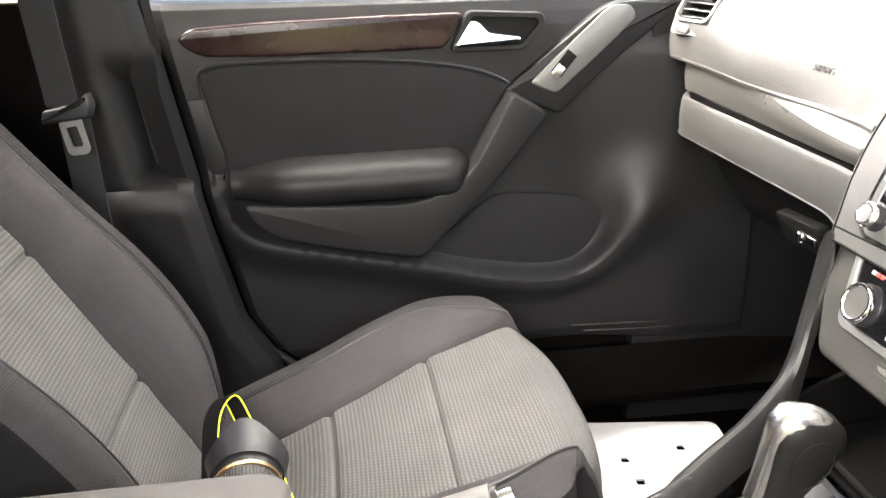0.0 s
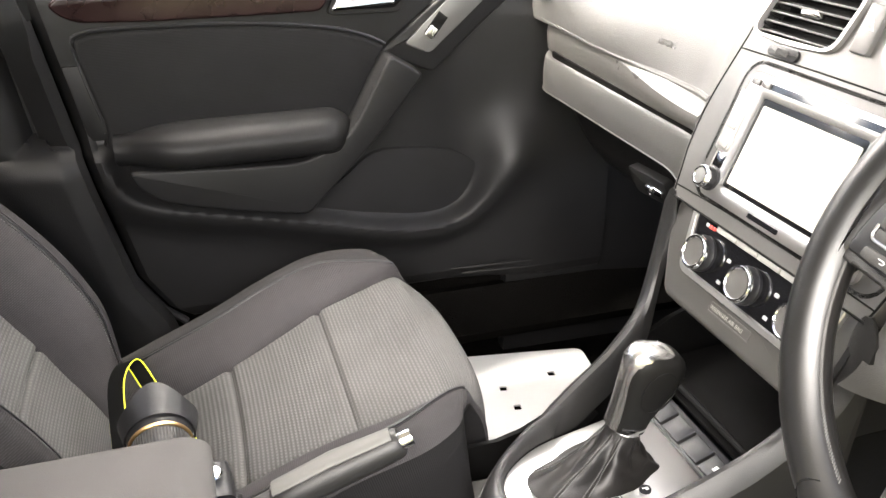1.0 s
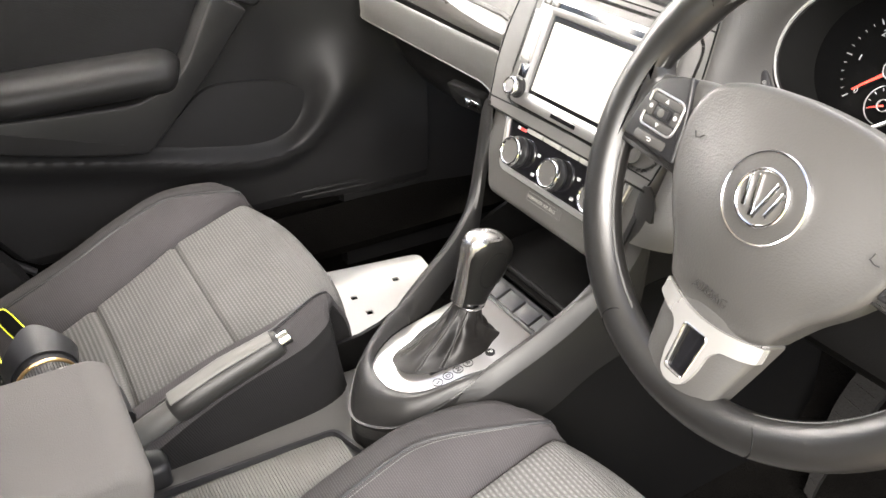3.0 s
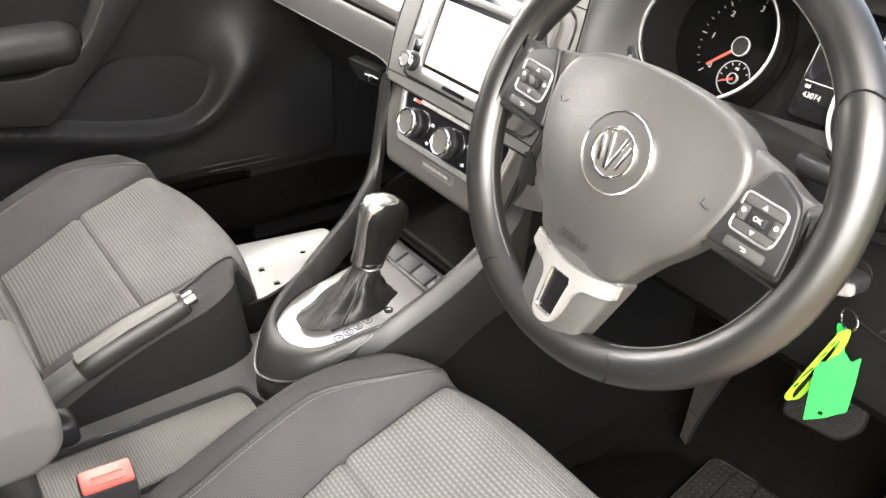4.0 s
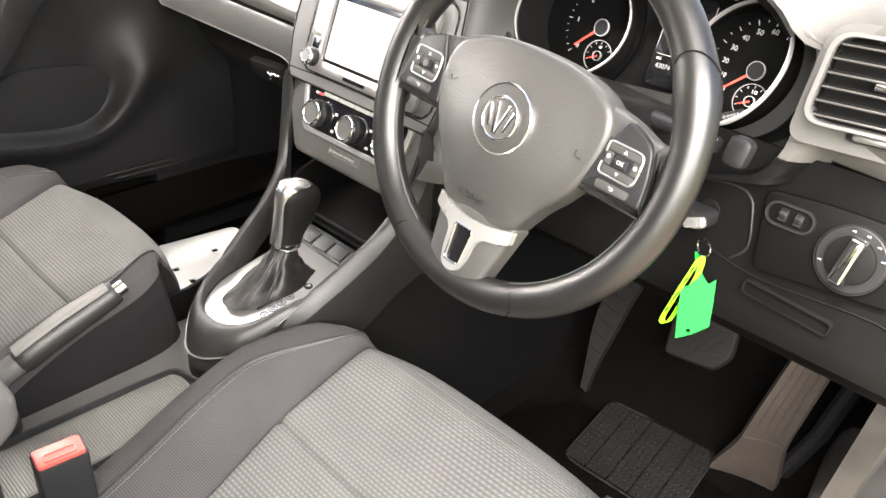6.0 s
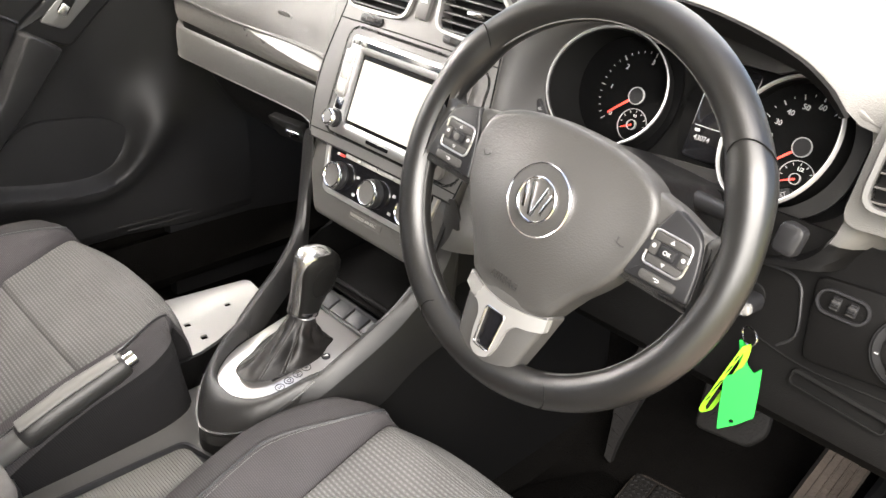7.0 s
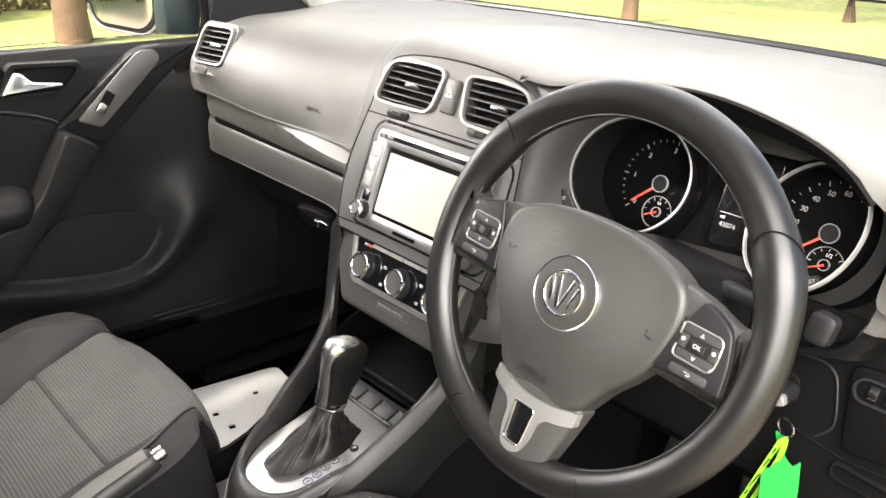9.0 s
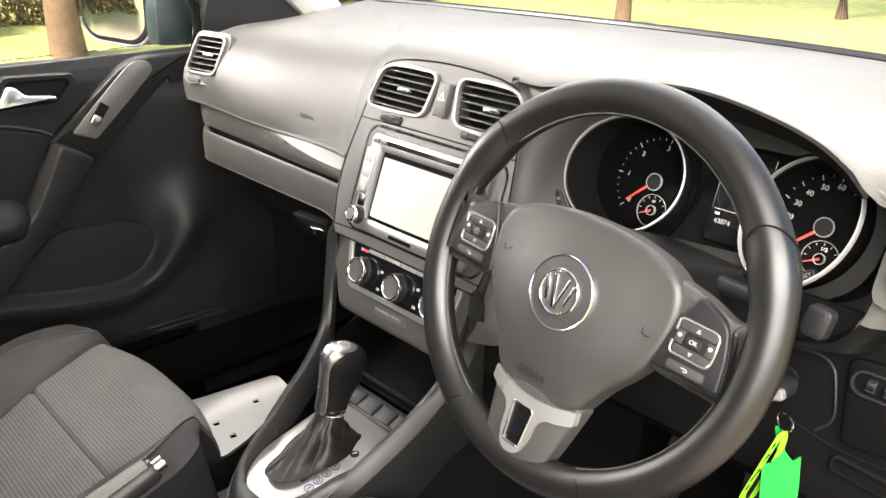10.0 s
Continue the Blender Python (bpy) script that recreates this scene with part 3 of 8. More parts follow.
LIP = [(-0.665, 0.150, 1.030), (-0.60, 0.108, 1.060), (-0.40, 0.098, 1.066), (-0.22, 0.098, 1.072), (-0.165, 0.098, 1.082), (-0.110, 0.101, 1.094), (0.0, 0.104, 1.098), (0.11, 0.101, 1.094), (0.16, 0.108, 1.089), (0.22, 0.126, 1.100), (0.28, 0.130, 1.110), (0.345, 0.131, 1.114), (0.41, 0.129, 1.107), (0.485, 0.126, 1.088), (0.525, 0.124, 1.066), (0.550, 0.121, 1.044), (0.580, 0.118, 1.040), (0.615, 0.114, 1.054), (0.655, 0.112, 1.070), (0.74, 0.118, 1.062)]
CREST = [(-0.72, 1.047), (-0.60, 1.077), (-0.22, 1.089), (-0.11, 1.111), (0.0, 1.115), (0.16, 1.106), (0.24, 1.117), (0.345, 1.124), (0.45, 1.119), (0.53, 1.110), (0.65, 1.104), (0.76, 1.086)]


def along(table, x):
    """Smooth curve through rows (x, values...), read at x."""
    n = len(table) - 1
    x = min(table[-1][0], max(table[0][0], x))
    i = next((k for k in range(n) if x <= table[k + 1][0]), n - 1)
    p, q = table[i], table[i + 1]
    o, r = table[max(0, i - 1)], table[min(n, i + 2)]
    h = q[0] - p[0]
    f = (x - p[0]) / h
    out = []
    for k in range(1, len(p)):
        m0 = (q[k] - o[k]) / (q[0] - o[0]) * h
        m1 = (r[k] - p[k]) / (r[0] - p[0]) * h
        out.append((2 * f ** 3 - 3 * f * f + 1) * p[k] + (f ** 3 - 2 * f * f + f) * m0 + (3 * f * f - 2 * f ** 3) * q[k] + (f ** 3 - f * f) * m1)
    return out


def lip_at(x):
    return Vector((x, *along(LIP, x)))


def build_dash():
    dash = thing("dashboard", (0, 0.3, 0.75), "dark grey soft-grained car dashboard with round-cornered vents", "dashboard")
    # one padded surface: up from the trim strip, round the stack and back to the windscreen
    outline = spline([(-0.1635, 0.110, 0), (-0.150, 0.186, 0), (-0.142, 0.232, 0), (-0.112, 0.262, 0), (-0.06, 0.269, 0), (0.0, 0.272, 0), (0.06, 0.269, 0), (0.112, 0.263, 0)], 5, False)
    cols = [(Vector((x, 0.044 + 0.018 * ease(-0.45, -0.24, x) - 0.007 * ease(-0.20, -0.165, x), 0.939 + 0.012 * ease(-0.2, -0.6, x))), x, 1 - ease(-0.42, -0.165, x)) for x in (-0.672 + 0.505 * i / 40 for i in range(41))]
    for k, p in enumerate(outline):
        b = SM @ Vector((p.x, p.y, -0.006))
        cols.append((b, b.x + (-0.015 if p.x < -0.1 else 0.0), 0.0))
    cols += [(lip_at(x) + Vector((0, 0.002, -0.001)), x, 0.0) for x in (0.130 + 0.610 * i / 40 for i in range(41))]
    vent_frame = tilted((-0.572, 0.070, 1.031), 28, 0, 10) @ Matrix.Translation((0, 0, 0.014))
    into = vent_frame.inverted()
    bm = bmesh.new()
    rows = []
    for b, mx, free in cols:
        crest = Vector((mx, 0.20, along(CREST, mx)[0]))
        rise = crest.z - b.z
        c1 = b + Vector((0, 0.38, 1)) * 0.45 * rise
        c1 = c1.lerp(Vector((b.x, b.y - 0.010, b.z + 0.064)), free)
        c2 = Vector((mx, b.y + 0.28 * (crest.y - b.y), crest.z + 0.001))
        end = windscreen_base((mx + 0.72) / 1.44)
        row = []
        for t in range(40):
            f = t / 23
            if f <= 1:
                p = b * (1 - f) ** 3 + c1 * 3 * f * (1 - f) ** 2 + c2 * 3 * f * f * (1 - f) + crest * f ** 3
            else:
                g = (t - 23) / 16
                p = crest * (1 - g) ** 3 + (crest + Vector((0, 0.12, 0.003))) * 3 * g * (1 - g) ** 2 + (end + Vector((0, -0.12, 0.012))) * 3 * g * g * (1 - g) + end * g ** 3
            p.y += 0.060 * ease(-0.640, -0.672, mx) ** 2
            p += Vector((0, -0.88, 0.47)) * 0.012 * math.exp(-((p.x + 0.572) / 0.075) ** 4 - ((p.z - 1.031) / 0.055) ** 4)
            row.append(bm.verts.new(p))
        rows.append(row)
    for a, b in zip(rows, rows[1:]):
        for t in range(39):
            quad = (a[t], b[t], b[t + 1], a[t + 1])
            q = into @ (sum((v.co for v in quad), Vector()) / 4)
            if abs(q.x) > 0.046 or abs(q.y) > 0.041 or q.z < -0.08:
                bm.faces.new(quad)
    part("dash_pad", bm, DASH, dash, "soft grained dash pad, grey and lightly dusty", 60)
    bm = bmesh.new()
    tube(bm, [b + Vector((0, 0.0045 + 0.060 * ease(-0.640, -0.672, mx) ** 2, 0.001)) for b, mx, free in cols[:41]], 0.0055, 8)
    part("pad_edge", bm, DASH, dash)
    prof = spline([(0, y, z) for y, z in PASSENGER], 4, False)
    kp = len(prof) - 1

    def left(s, t):
        p = prof[round(t * kp)].copy()
        x0 = -0.650 + 1.25 * max(0.0, 0.875 - p.z)
        p.x = x0 + (-0.145 - x0) * s
        p.y += 0.09 * max(0.0, 1 - s / 0.15) ** 2
        p.z += 0.009 * (1 - s) * ease(0.80, 0.88, p.z)
        return p
    bm = bmesh.new()
    sheet(bm, left, 36, kp, 0.006)
    # blackened in place of the shade under the lid
    part("lower_shell", bm, KNEE, dash, "underside of the dash below the glovebox lid, blackened for shade")
    # panel round the outer vent, with its thumbwheel
    bm = bmesh.new()
    plate(bm, rounded([(-0.049, 0.044), (0.049, 0.044), (0.044, -0.053), (-0.050, -0.055)], 0.020, 5), [rounded([(-0.040, 0.035), (0.040, 0.035), (0.035, -0.035), (-0.045, -0.035)], 0.014, 5)], vent_frame, -0.045, -0.002)
    panel = part("vent_panel", bm, DASH, dash)
    bm = bmesh.new()
    prism(bm, rrect(0.034, 0.009, 0.0045), off(vent_frame, -0.018, -0.0475, -0.002, -4), 0.0, 0.003, 0.001)
    part("vent_thumbwheel", bm, DASHLOW, panel)
    # trim strip over the glovebox
    bm = bmesh.new()
    def brow(s):
        return 0.943 + 0.006 * (1 - s) - 0.021 * ease(0.42, 1.0, s)
    def strip(s, t):
        return (-0.700 + 0.535 * s, 0.056 + 0.09 * max(0.0, 1 - s / 0.20) ** 2 - 0.003 * math.sin(math.pi * t) - 0.012 * ease(0.40, 0.90, s) * (0.75 + 0.25 * t), 0.9025 + 0.003 * (1 - s) + (brow(s) - 0.9025) * t)
    sheet(bm, strip, 30, 6, 0.003)
    band = part("trim_strip", bm, STRIP, dash, "satin grey trim strip above the glovebox")
    bm = bmesh.new()
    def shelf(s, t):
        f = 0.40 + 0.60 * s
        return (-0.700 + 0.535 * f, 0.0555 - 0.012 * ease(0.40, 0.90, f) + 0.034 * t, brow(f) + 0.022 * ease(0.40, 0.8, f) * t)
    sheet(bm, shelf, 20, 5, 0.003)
    # paler silver stands in for the sky reflected along this face
    part("trim_shelf", bm, VENTFRAME, band, "upper face of the trim strip, sky reflection put into its colour")
    # glovebox lid
    bm = bmesh.new()
    lid_curve = spline([(0, 0.064, 0.895), (0, 0.055, 0.8955), (0, 0.0495, 0.892), (0, 0.0470, 0.880), (0, 0.0462, 0.862), (0, 0.0478, 0.842)], 4, False)
    kl = len(lid_curve) - 1
    def lid(s, t):
        x = -0.700 + 0.535 * s
        p = lid_curve[round(t * kl)]
        return Vector((x, p.y + 0.10 * max(0.0, 1 - s / 0.22) ** 2, p.z + 0.004 * (1 - s) * (1 - t) - 0.018 * t * t * ease(0.87, 1.0, s) ** 2))
    sheet(bm, lambda s, t: lid(s, 1 - t), 40, kl, 0.006)
    # darker than the pad because the lid turns away from the light
    lid_ob = part("glovebox_lid", bm, LIDSKIN, dash, "grained grey glovebox lid, shade put into its colour")
    bm = bmesh.new()
    tube(bm, [lid(0.04 + 0.96 * i / 40, 1.0) + Vector((0, -0.0004, -0.0006)) for i in range(41)], 0.0012, 6)
    part("lid_edge", bm, STACK, lid_ob, "pale lower edge of the lid")
    bm = bmesh.new()
    lm = tilted((-0.275, 0.067, 0.798), -14)
    prism(bm, rounded([(-0.050, 0.012), (0.048, 0.020), (0.052, -0.012), (-0.030, -0.020)], 0.008), lm, -0.004, 0.010, 0.003)
    part("latch_cup", bm, MATT, lid_ob)
    bm = bmesh.new()
    lathe(bm, [(0.0075, 0.009), (0.0075, 0.014), (0.006, 0.0155), (0.0025, 0.0155), (0.0, 0.0145)], off(lm, 0.012, 0.0), 16)
    block(bm, 0.026, 0.010, 0.004, off(lm, 0.030, 0.002, 0.009), 0.001)
    part("lock", bm, CHROME, lid_ob, "small chrome glovebox lock")
    # driver's side, laid round the opening for the instruments
    cx, cz = 0.335, 0.978
    def opening(a):
        c, s = math.cos(a), math.sin(a)
        w = 0.240
        h = 0.112 if s > 0 else 0.100
        e = 0.58
        return Vector((cx + w * math.copysign(abs(c) ** e, c), 0, cz + h * math.copysign(abs(s) ** e, s)))
    k = 72
    ring_in = [opening(2 * math.pi * i / k) for i in range(k)]
    def shell(i, t):
        a = 2 * math.pi * i / k
        p = ring_in[i % k]
        c, s = math.cos(a), math.sin(a)
        near = ease(0.27, 0.12, p.x)
        lip = Vector((p.x + 0.078 * near, 0.118 + 0.30 * (p.z - 1.0) - 0.038 * near, p.z))
        x_out = 0.160 if c < 0 else 0.735
        up = ease(0.02, 0.45, s)
        side = Vector((cx + (x_out - cx) * abs(c) ** 0.5, 0.120 + 0.3 * (p.z - 1.0) - 0.01 * abs(c), p.z + 0.01 * s))
        if c > 0:
            side.y -= 0.015 * c
        else:
            side = Vector((lip.x - 0.010, lip.y + 0.012, lip.z))
        low = Vector((cx + (x_out - cx) * abs(c) ** 0.5, 0.105, 0.872 + 0.052 * ease(0.0, 0.5, c)))
        low = side.lerp(low, ease(0.0, -0.35, s)) if s < 0 else side
        xx = min(0.715, max(0.135, cx + (p.x - cx) * 1.08))
        far = lip_at(xx) + Vector((0, 0.004 + 0.010 * near, 0.001 - 0.010 * near))
        end = low if s <= 0.02 else side.lerp(far, up)
        mid = lip.lerp(end, 0.35)
        mid.z += 0.002 * up
        mid.y -= 0.008
        q = lip * (1 - t) ** 2 + mid * 2 * t * (1 - t) + end * t * t
        q.y += 0.9 * max(0.0, 0.966 - q.z) * ease(0.57, 0.61, q.x) * ease(0.0, 0.3, t)
        return q
    bm = bmesh.new()
    rows = [[bm.verts.new(shell(i, t / 12)) for i in range(k)] for t in range(13)]
    inner = [[bm.verts.new(shell(i, 0.0).lerp(Vector((p.x + (cx - p.x) * (0.10 + 0.07 * ease(0.27, 0.12, p.x)), 0.225, p.z + (cz - p.z) * 0.10)), f) + Vector((0, 0.004 * f * (1 - f), 0))) for i, p in enumerate(ring_in)] for f in (0.04, 0.25, 0.6, 1.0)]
    order = list(reversed(inner)) + rows
    for a, b in zip(order, order[1:]):
        for i in range(k):
            j = (i + 1) % k
            bm.faces.new((a[i], a[j], b[j], b[i]))
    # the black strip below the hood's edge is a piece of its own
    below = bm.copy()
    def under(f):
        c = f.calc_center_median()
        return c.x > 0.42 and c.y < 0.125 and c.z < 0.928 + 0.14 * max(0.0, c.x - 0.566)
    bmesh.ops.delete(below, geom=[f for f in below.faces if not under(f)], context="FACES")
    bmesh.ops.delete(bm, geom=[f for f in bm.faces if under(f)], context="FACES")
    # opening behind the driver's outer vent
    def behind_vent(f):
        c = f.calc_center_median()
        return abs(c.x - 0.655) < 0.070 and abs(c.z - 1.020) < 0.052 and c.y < 0.16
    bmesh.ops.delete(bm, geom=[f for f in bm.faces if behind_vent(f)], context="FACES")
    # its place beside the stack is taken by the cowl of the rev counter
    bmesh.ops.delete(bm, geom=[f for f in bm.faces if f.calc_center_median().x < 0.205 and f.calc_center_median().z < 1.045], context="FACES")
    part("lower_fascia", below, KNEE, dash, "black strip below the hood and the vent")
    part("instrument_hood", bm, DASH, dash, "grained hood round the instruments")
    def cowl(s, t):
        v = 0.030 + 0.236 * s
        u = 0.166 - 0.016 * ease(0.10, 0.235, v) - 0.034 * ease(0.225, 0.266, v) ** 1.5
        p = SM @ Vector((u - 0.004, v, -0.007))
        a = radians(262 - 180 * s)
        q = REV @ Vector((0.0765 * math.cos(a), 0.0765 * math.sin(a), -0.0010))
        m = p + Vector((0.022, 0.006, 0.002))
        return p * (1 - t) ** 2 + m * 2 * t * (1 - t) + q * t * t
    bm = bmesh.new()
    sheet(bm, cowl, 36, 14, 0.003)
    # dash plastic too; the darker tone paints the shade under the brim
    part("dial_cowl", bm, DASHLOW, dash, "grained cowl between the stack and the rev counter, darkened for the brim's shade")
    bm = bmesh.new()
    sheet(bm, lambda s, t: cowl(1.0, s).lerp(lip_at(0.118 + 0.142 * s) + Vector((0, 0.004, 0.0)), t), 16, 5, 0.003)
    # darkened likewise, as it lies under the brim
    part("cowl_top", bm, DASHLOW, dash)
    # black brim under the front edge of the hood
    def brim(s, t):
        p = lip_at(0.200 + 0.346 * s)
        d = Vector((0.395 - p.x, 0, 0.985 - p.z)).normalized()
        d = d.lerp(Vector((0, 0, -1)), 0.5 * ease(1.0, 0.6, s))
        return p + Vector((0, 0.001 + 0.014 * t, -0.001)) + d * (0.027 - 0.016 * s * s) * t
    bm = bmesh.new()
    sheet(bm, brim, 30, 5, 0.004)
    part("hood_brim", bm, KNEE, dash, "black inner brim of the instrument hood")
    # centre stack face
    bm = bmesh.new()
    edge = [(-0.135, -0.001), (-0.149, 0.001), (-0.1565, 0.030), (-0.163, 0.062), (-0.163, 0.114), (-0.150, 0.186), (-0.142, 0.232), (-0.112, 0.262), (0.0, 0.272), (0.118, 0.262), (0.148, 0.232), (0.156, 0.186), (0.166, 0.114), (0.166, 0.062), (0.1595, 0.030), (0.152, 0.001), (0.138, -0.001), (0.0, -0.001)]
    plate(bm, [p[:2] for p in spline(edge, 4)], [rounded([(-0.126, 0.252), (-0.077, 0.259), (-0.010, 0.254), (-0.022, 0.197), (-0.077, 0.192), (-0.141, 0.196)], 0.018, 5), rounded([(0.143, 0.252), (0.094, 0.260), (0.029, 0.255), (0.039, 0.198), (0.094, 0.193), (0.158, 0.196)], 0.018, 5)], SM, -0.06, -0.004)
    part("centre_surround", bm, STACK, dash, "satin grey centre stack surround")
    bm = bmesh.new()
    low = [(-0.150, 0.010), (0.153, 0.010), (0.147, -0.050), (0.126, -0.105), (-0.106, -0.105), (-0.138, -0.050)]
    prism(bm, rounded(low, 0.012), SM, -0.068, -0.014, 0.008, 3)
    part("lower_panel", bm, LOWSTACK, dash, "satin dark grey lower stack panel")
    for x0 in (0.151,):
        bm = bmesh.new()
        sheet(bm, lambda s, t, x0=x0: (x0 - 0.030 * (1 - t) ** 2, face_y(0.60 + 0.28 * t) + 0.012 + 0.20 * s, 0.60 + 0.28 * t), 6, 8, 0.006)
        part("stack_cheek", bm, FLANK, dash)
    def cheek(s, t):
        v = -0.060 + 0.108 * s
        p = SM @ Vector((0.160 - 0.030 * ease(-0.03, -0.11, v), v, -0.016))
        q = Vector((0.238, p.y + 0.075, p.z))
        m = p + Vector((0.030, 0.006, 0))
        return p * (1 - t) ** 2 + m * 2 * t * (1 - t) + q * t * t
    bm = bmesh.new()
    sheet(bm, cheek, 20, 10, 0.004)
    side = part("cheek_panel", bm, LIDSKIN, dash, "grey panel beside the centre stack")
    bm = bmesh.new()
    tube(bm, [cheek(i / 20, 0.24) + Vector((0, -0.0005, 0)) for i in range(21)], 0.0012, 6)
    part("side_joint", bm, MATT, side)
    # vents
    def vent(m, corners, radius, slats=6, deep=0.016):
        outer = rounded(corners, radius, 5)
        mid = sum((Vector(p) for p in outer), Vector((0, 0))) / len(outer)
        inn = [(Vector(p) + (mid - Vector(p)).normalized() * 0.0062)[:] for p in outer]
        bm = bmesh.new()
        ring(bm, outer, inn, m, -0.030, 0.004, 0.003)
        v_ob = part("air_vent", bm, VENTFRAME, dash, "air vent with satin silver frame and black slats")
        bm = bmesh.new()
        prism(bm, [(Vector(p) + (mid - Vector(p)) * 0.02)[:] for p in outer], m, -deep - 0.010, -deep - 0.006)
        part("backing", bm, MATT, v_ob)
        bm = bmesh.new()
        k = len(inn)
        lo = [bm.verts.new(m @ Vector((*p, -deep - 0.008))) for p in inn]
        hi = [bm.verts.new(m @ Vector((*p, -0.002))) for p in inn]
        for i in range(k):
            bm.faces.new((lo[i], lo[(i + 1) % k], hi[(i + 1) % k], hi[i]))
        part("throat", bm, MATT, v_ob)
        v0, v1 = min(p[1] for p in inn), max(p[1] for p in inn)
        for i in range(slats):
            v = v0 + (v1 - v0) * (i + 0.5) / slats
            us = []
            for (ua, va), (ub, vb) in zip(inn, inn[1:] + inn[:1]):
                if (va - v) * (vb - v) < 0:
                    us.append(ua + (ub - ua) * (v - va) / (vb - va))
            if len(us) < 2:
                continue
            bm = bmesh.new()
            sm = off(m, (min(us) + max(us)) / 2, v, -deep * 0.55) @ Matrix.Rotation(radians(76), 4, "X")
            block(bm, max(us) - min(us) - 0.001, 0.012, 0.0016, sm, 0.0006)
            part("slat", bm, MATT, v_ob)
            bm = bmesh.new()
            block(bm, max(us) - min(us) - 0.001, 0.0021, 0.0021, off(m, (min(us) + max(us)) / 2, v - 0.0015, -deep * 0.55 + 0.0058), 0.0007)
            part("slat_edge", bm, STACK, v_ob, "lighter rounded front edge")
        bm = bmesh.new()
        k = 1.5 if max(p[0] for p in outer) - min(p[0] for p in outer) > 0.135 else 1.0
        prism(bm, rounded([(-0.015 * k, 0.0035), (0.009 * k, 0.0035), (0.015 * k, -0.001), (0.009 * k, -0.0035), (-0.015 * k, -0.0035)], 0.002), off(m, mid.x + 0.004, mid.y, -0.004), 0.0, 0.006, 0.002)
        part("slider", bm, CHROME, v_ob, "silver slider")
        return v_ob
    vm = off(SM, 0, 0, -0.003)
    vent(vm, [(-0.129, 0.255), (-0.077, 0.262), (-0.007, 0.257), (-0.019, 0.194), (-0.077, 0.189), (-0.145, 0.193)], [0.026, 0.02, 0.016, 0.016, 0.02, 0.016])
    vent(vm, [(0.146, 0.255), (0.094, 0.263), (0.026, 0.258), (0.036, 0.195), (0.094, 0.190), (0.162, 0.193)], [0.026, 0.02, 0.016, 0.016, 0.02, 0.016])
    box = [(-0.042, 0.037), (0.042, 0.037), (0.037, -0.037), (-0.047, -0.037)]
    vent(vent_frame, box, 0.016, 6)
    wide = [(-0.062, 0.043), (0.072, 0.043), (0.068, -0.043), (-0.070, -0.043)]
    wide_frame = tilted((0.655, 0.108, 1.024), 14, 2, 6) @ Matrix.Translation((0, 0, 0.020))
    vent(wide_frame, wide, 0.020, 6)
    bm = bmesh.new()
    plate(bm, rounded([(-0.073, 0.052), (0.084, 0.052), (0.084, -0.066), (-0.084, -0.064)], [0.03, 0.012, 0.012, 0.018], 5), [rounded([(-0.060, 0.041), (0.070, 0.041), (0.066, -0.041), (-0.068, -0.041)], 0.018, 5)], wide_frame, -0.060, -0.0260)
    part("vent_panel", bm, DASH, dash, "panel round the driver's outer vent")
    # thumbwheel below the driver's outer vent
    tw = tilted((0.652, 0.094, 0.9785), 14, 2, 6)
    bm = bmesh.new()
    prism(bm, rrect(0.046, 0.010, 0.005), tw, -0.004, 0.004, 0.0015)
    slot_ob = part("vent_thumbwheel", bm, BLACK, dash)
    bm = bmesh.new()
    prism(bm, rrect(0.034, 0.0065, 0.003), tw, 0.003, 0.0065, 0.0012)
    part("wheel", bm, VENTFRAME, slot_ob)
    # joints of the stack
    for pts in ([(-0.151, 0.174), (-0.03, 0.1755), (0.08, 0.1755), (0.157, 0.174)], [(-0.148, 0.012), (0.0, 0.017), (0.153, 0.012)]):
        bm = bmesh.new()
        tube(bm, [SM @ Vector((u, v, -0.0040)) for u, v in pts], 0.0009, 6)
        part("panel_joint", bm, MATT, dash)
    bm = bmesh.new()
    tube(bm, [SM @ Vector((p.x, p.y, -0.0045)) for p in spline([(a * 0.985 + 0.0003, b, 0) for a, b in edge], 4)], 0.0014, 6, True)
    part("edge_joint", bm, MATT, dash)
    for m, u, v in ((SM, -0.084, 0.182), (SM, 0.078, 0.188)):
        bm = bmesh.new()
        prism(bm, rrect(0.046, 0.012, 0.006, u, v), m, -0.006, -0.001, 0.001)
        wheel_ob = part("vent_thumbwheel", bm, BLACK, dash)
        for i in range(7):
            bm = bmesh.new()
            block(bm, 0.0016, 0.006, 0.0015, off(m, u - 0.008 + i * 0.0026, v, -0.001), 0.0004)
            part("rib", bm, DASHLOW, wheel_ob)
    bm = bmesh.new()
    block(bm, 0.022, 0.046, 0.006, off(SM, 0.008, 0.224, -0.004), 0.0015)
    haz = part("hazard_switch", bm, SWITCHGREY, dash, "satin grey hazard switch")
    bm = bmesh.new()
    ring(bm, [(0, 0.007), (-0.006, -0.004), (0.006, -0.004)], [(0, 0.0045), (-0.004, -0.0028), (0.004, -0.0028)], off(SM, 0.008, 0.227, 0.002), 0, 0.0004)
    part("triangle", bm, WHITE, haz)
    words("airbag_word", "AIRBAG", 0.011, tilted((-0.245, 0.0432, 0.988), 9), STACK, dash, 0.0006)
    # passenger air bag label in the lower stack
    bm = bmesh.new()
    ring(bm, rrect(0.068, 0.012, 0.002), rrect(0.065, 0.009, 0.001), off(SM, 0.007, -0.080, -0.0145), 0, 0.0012)
    lab = part("airbag_label", bm, STACK, dash)
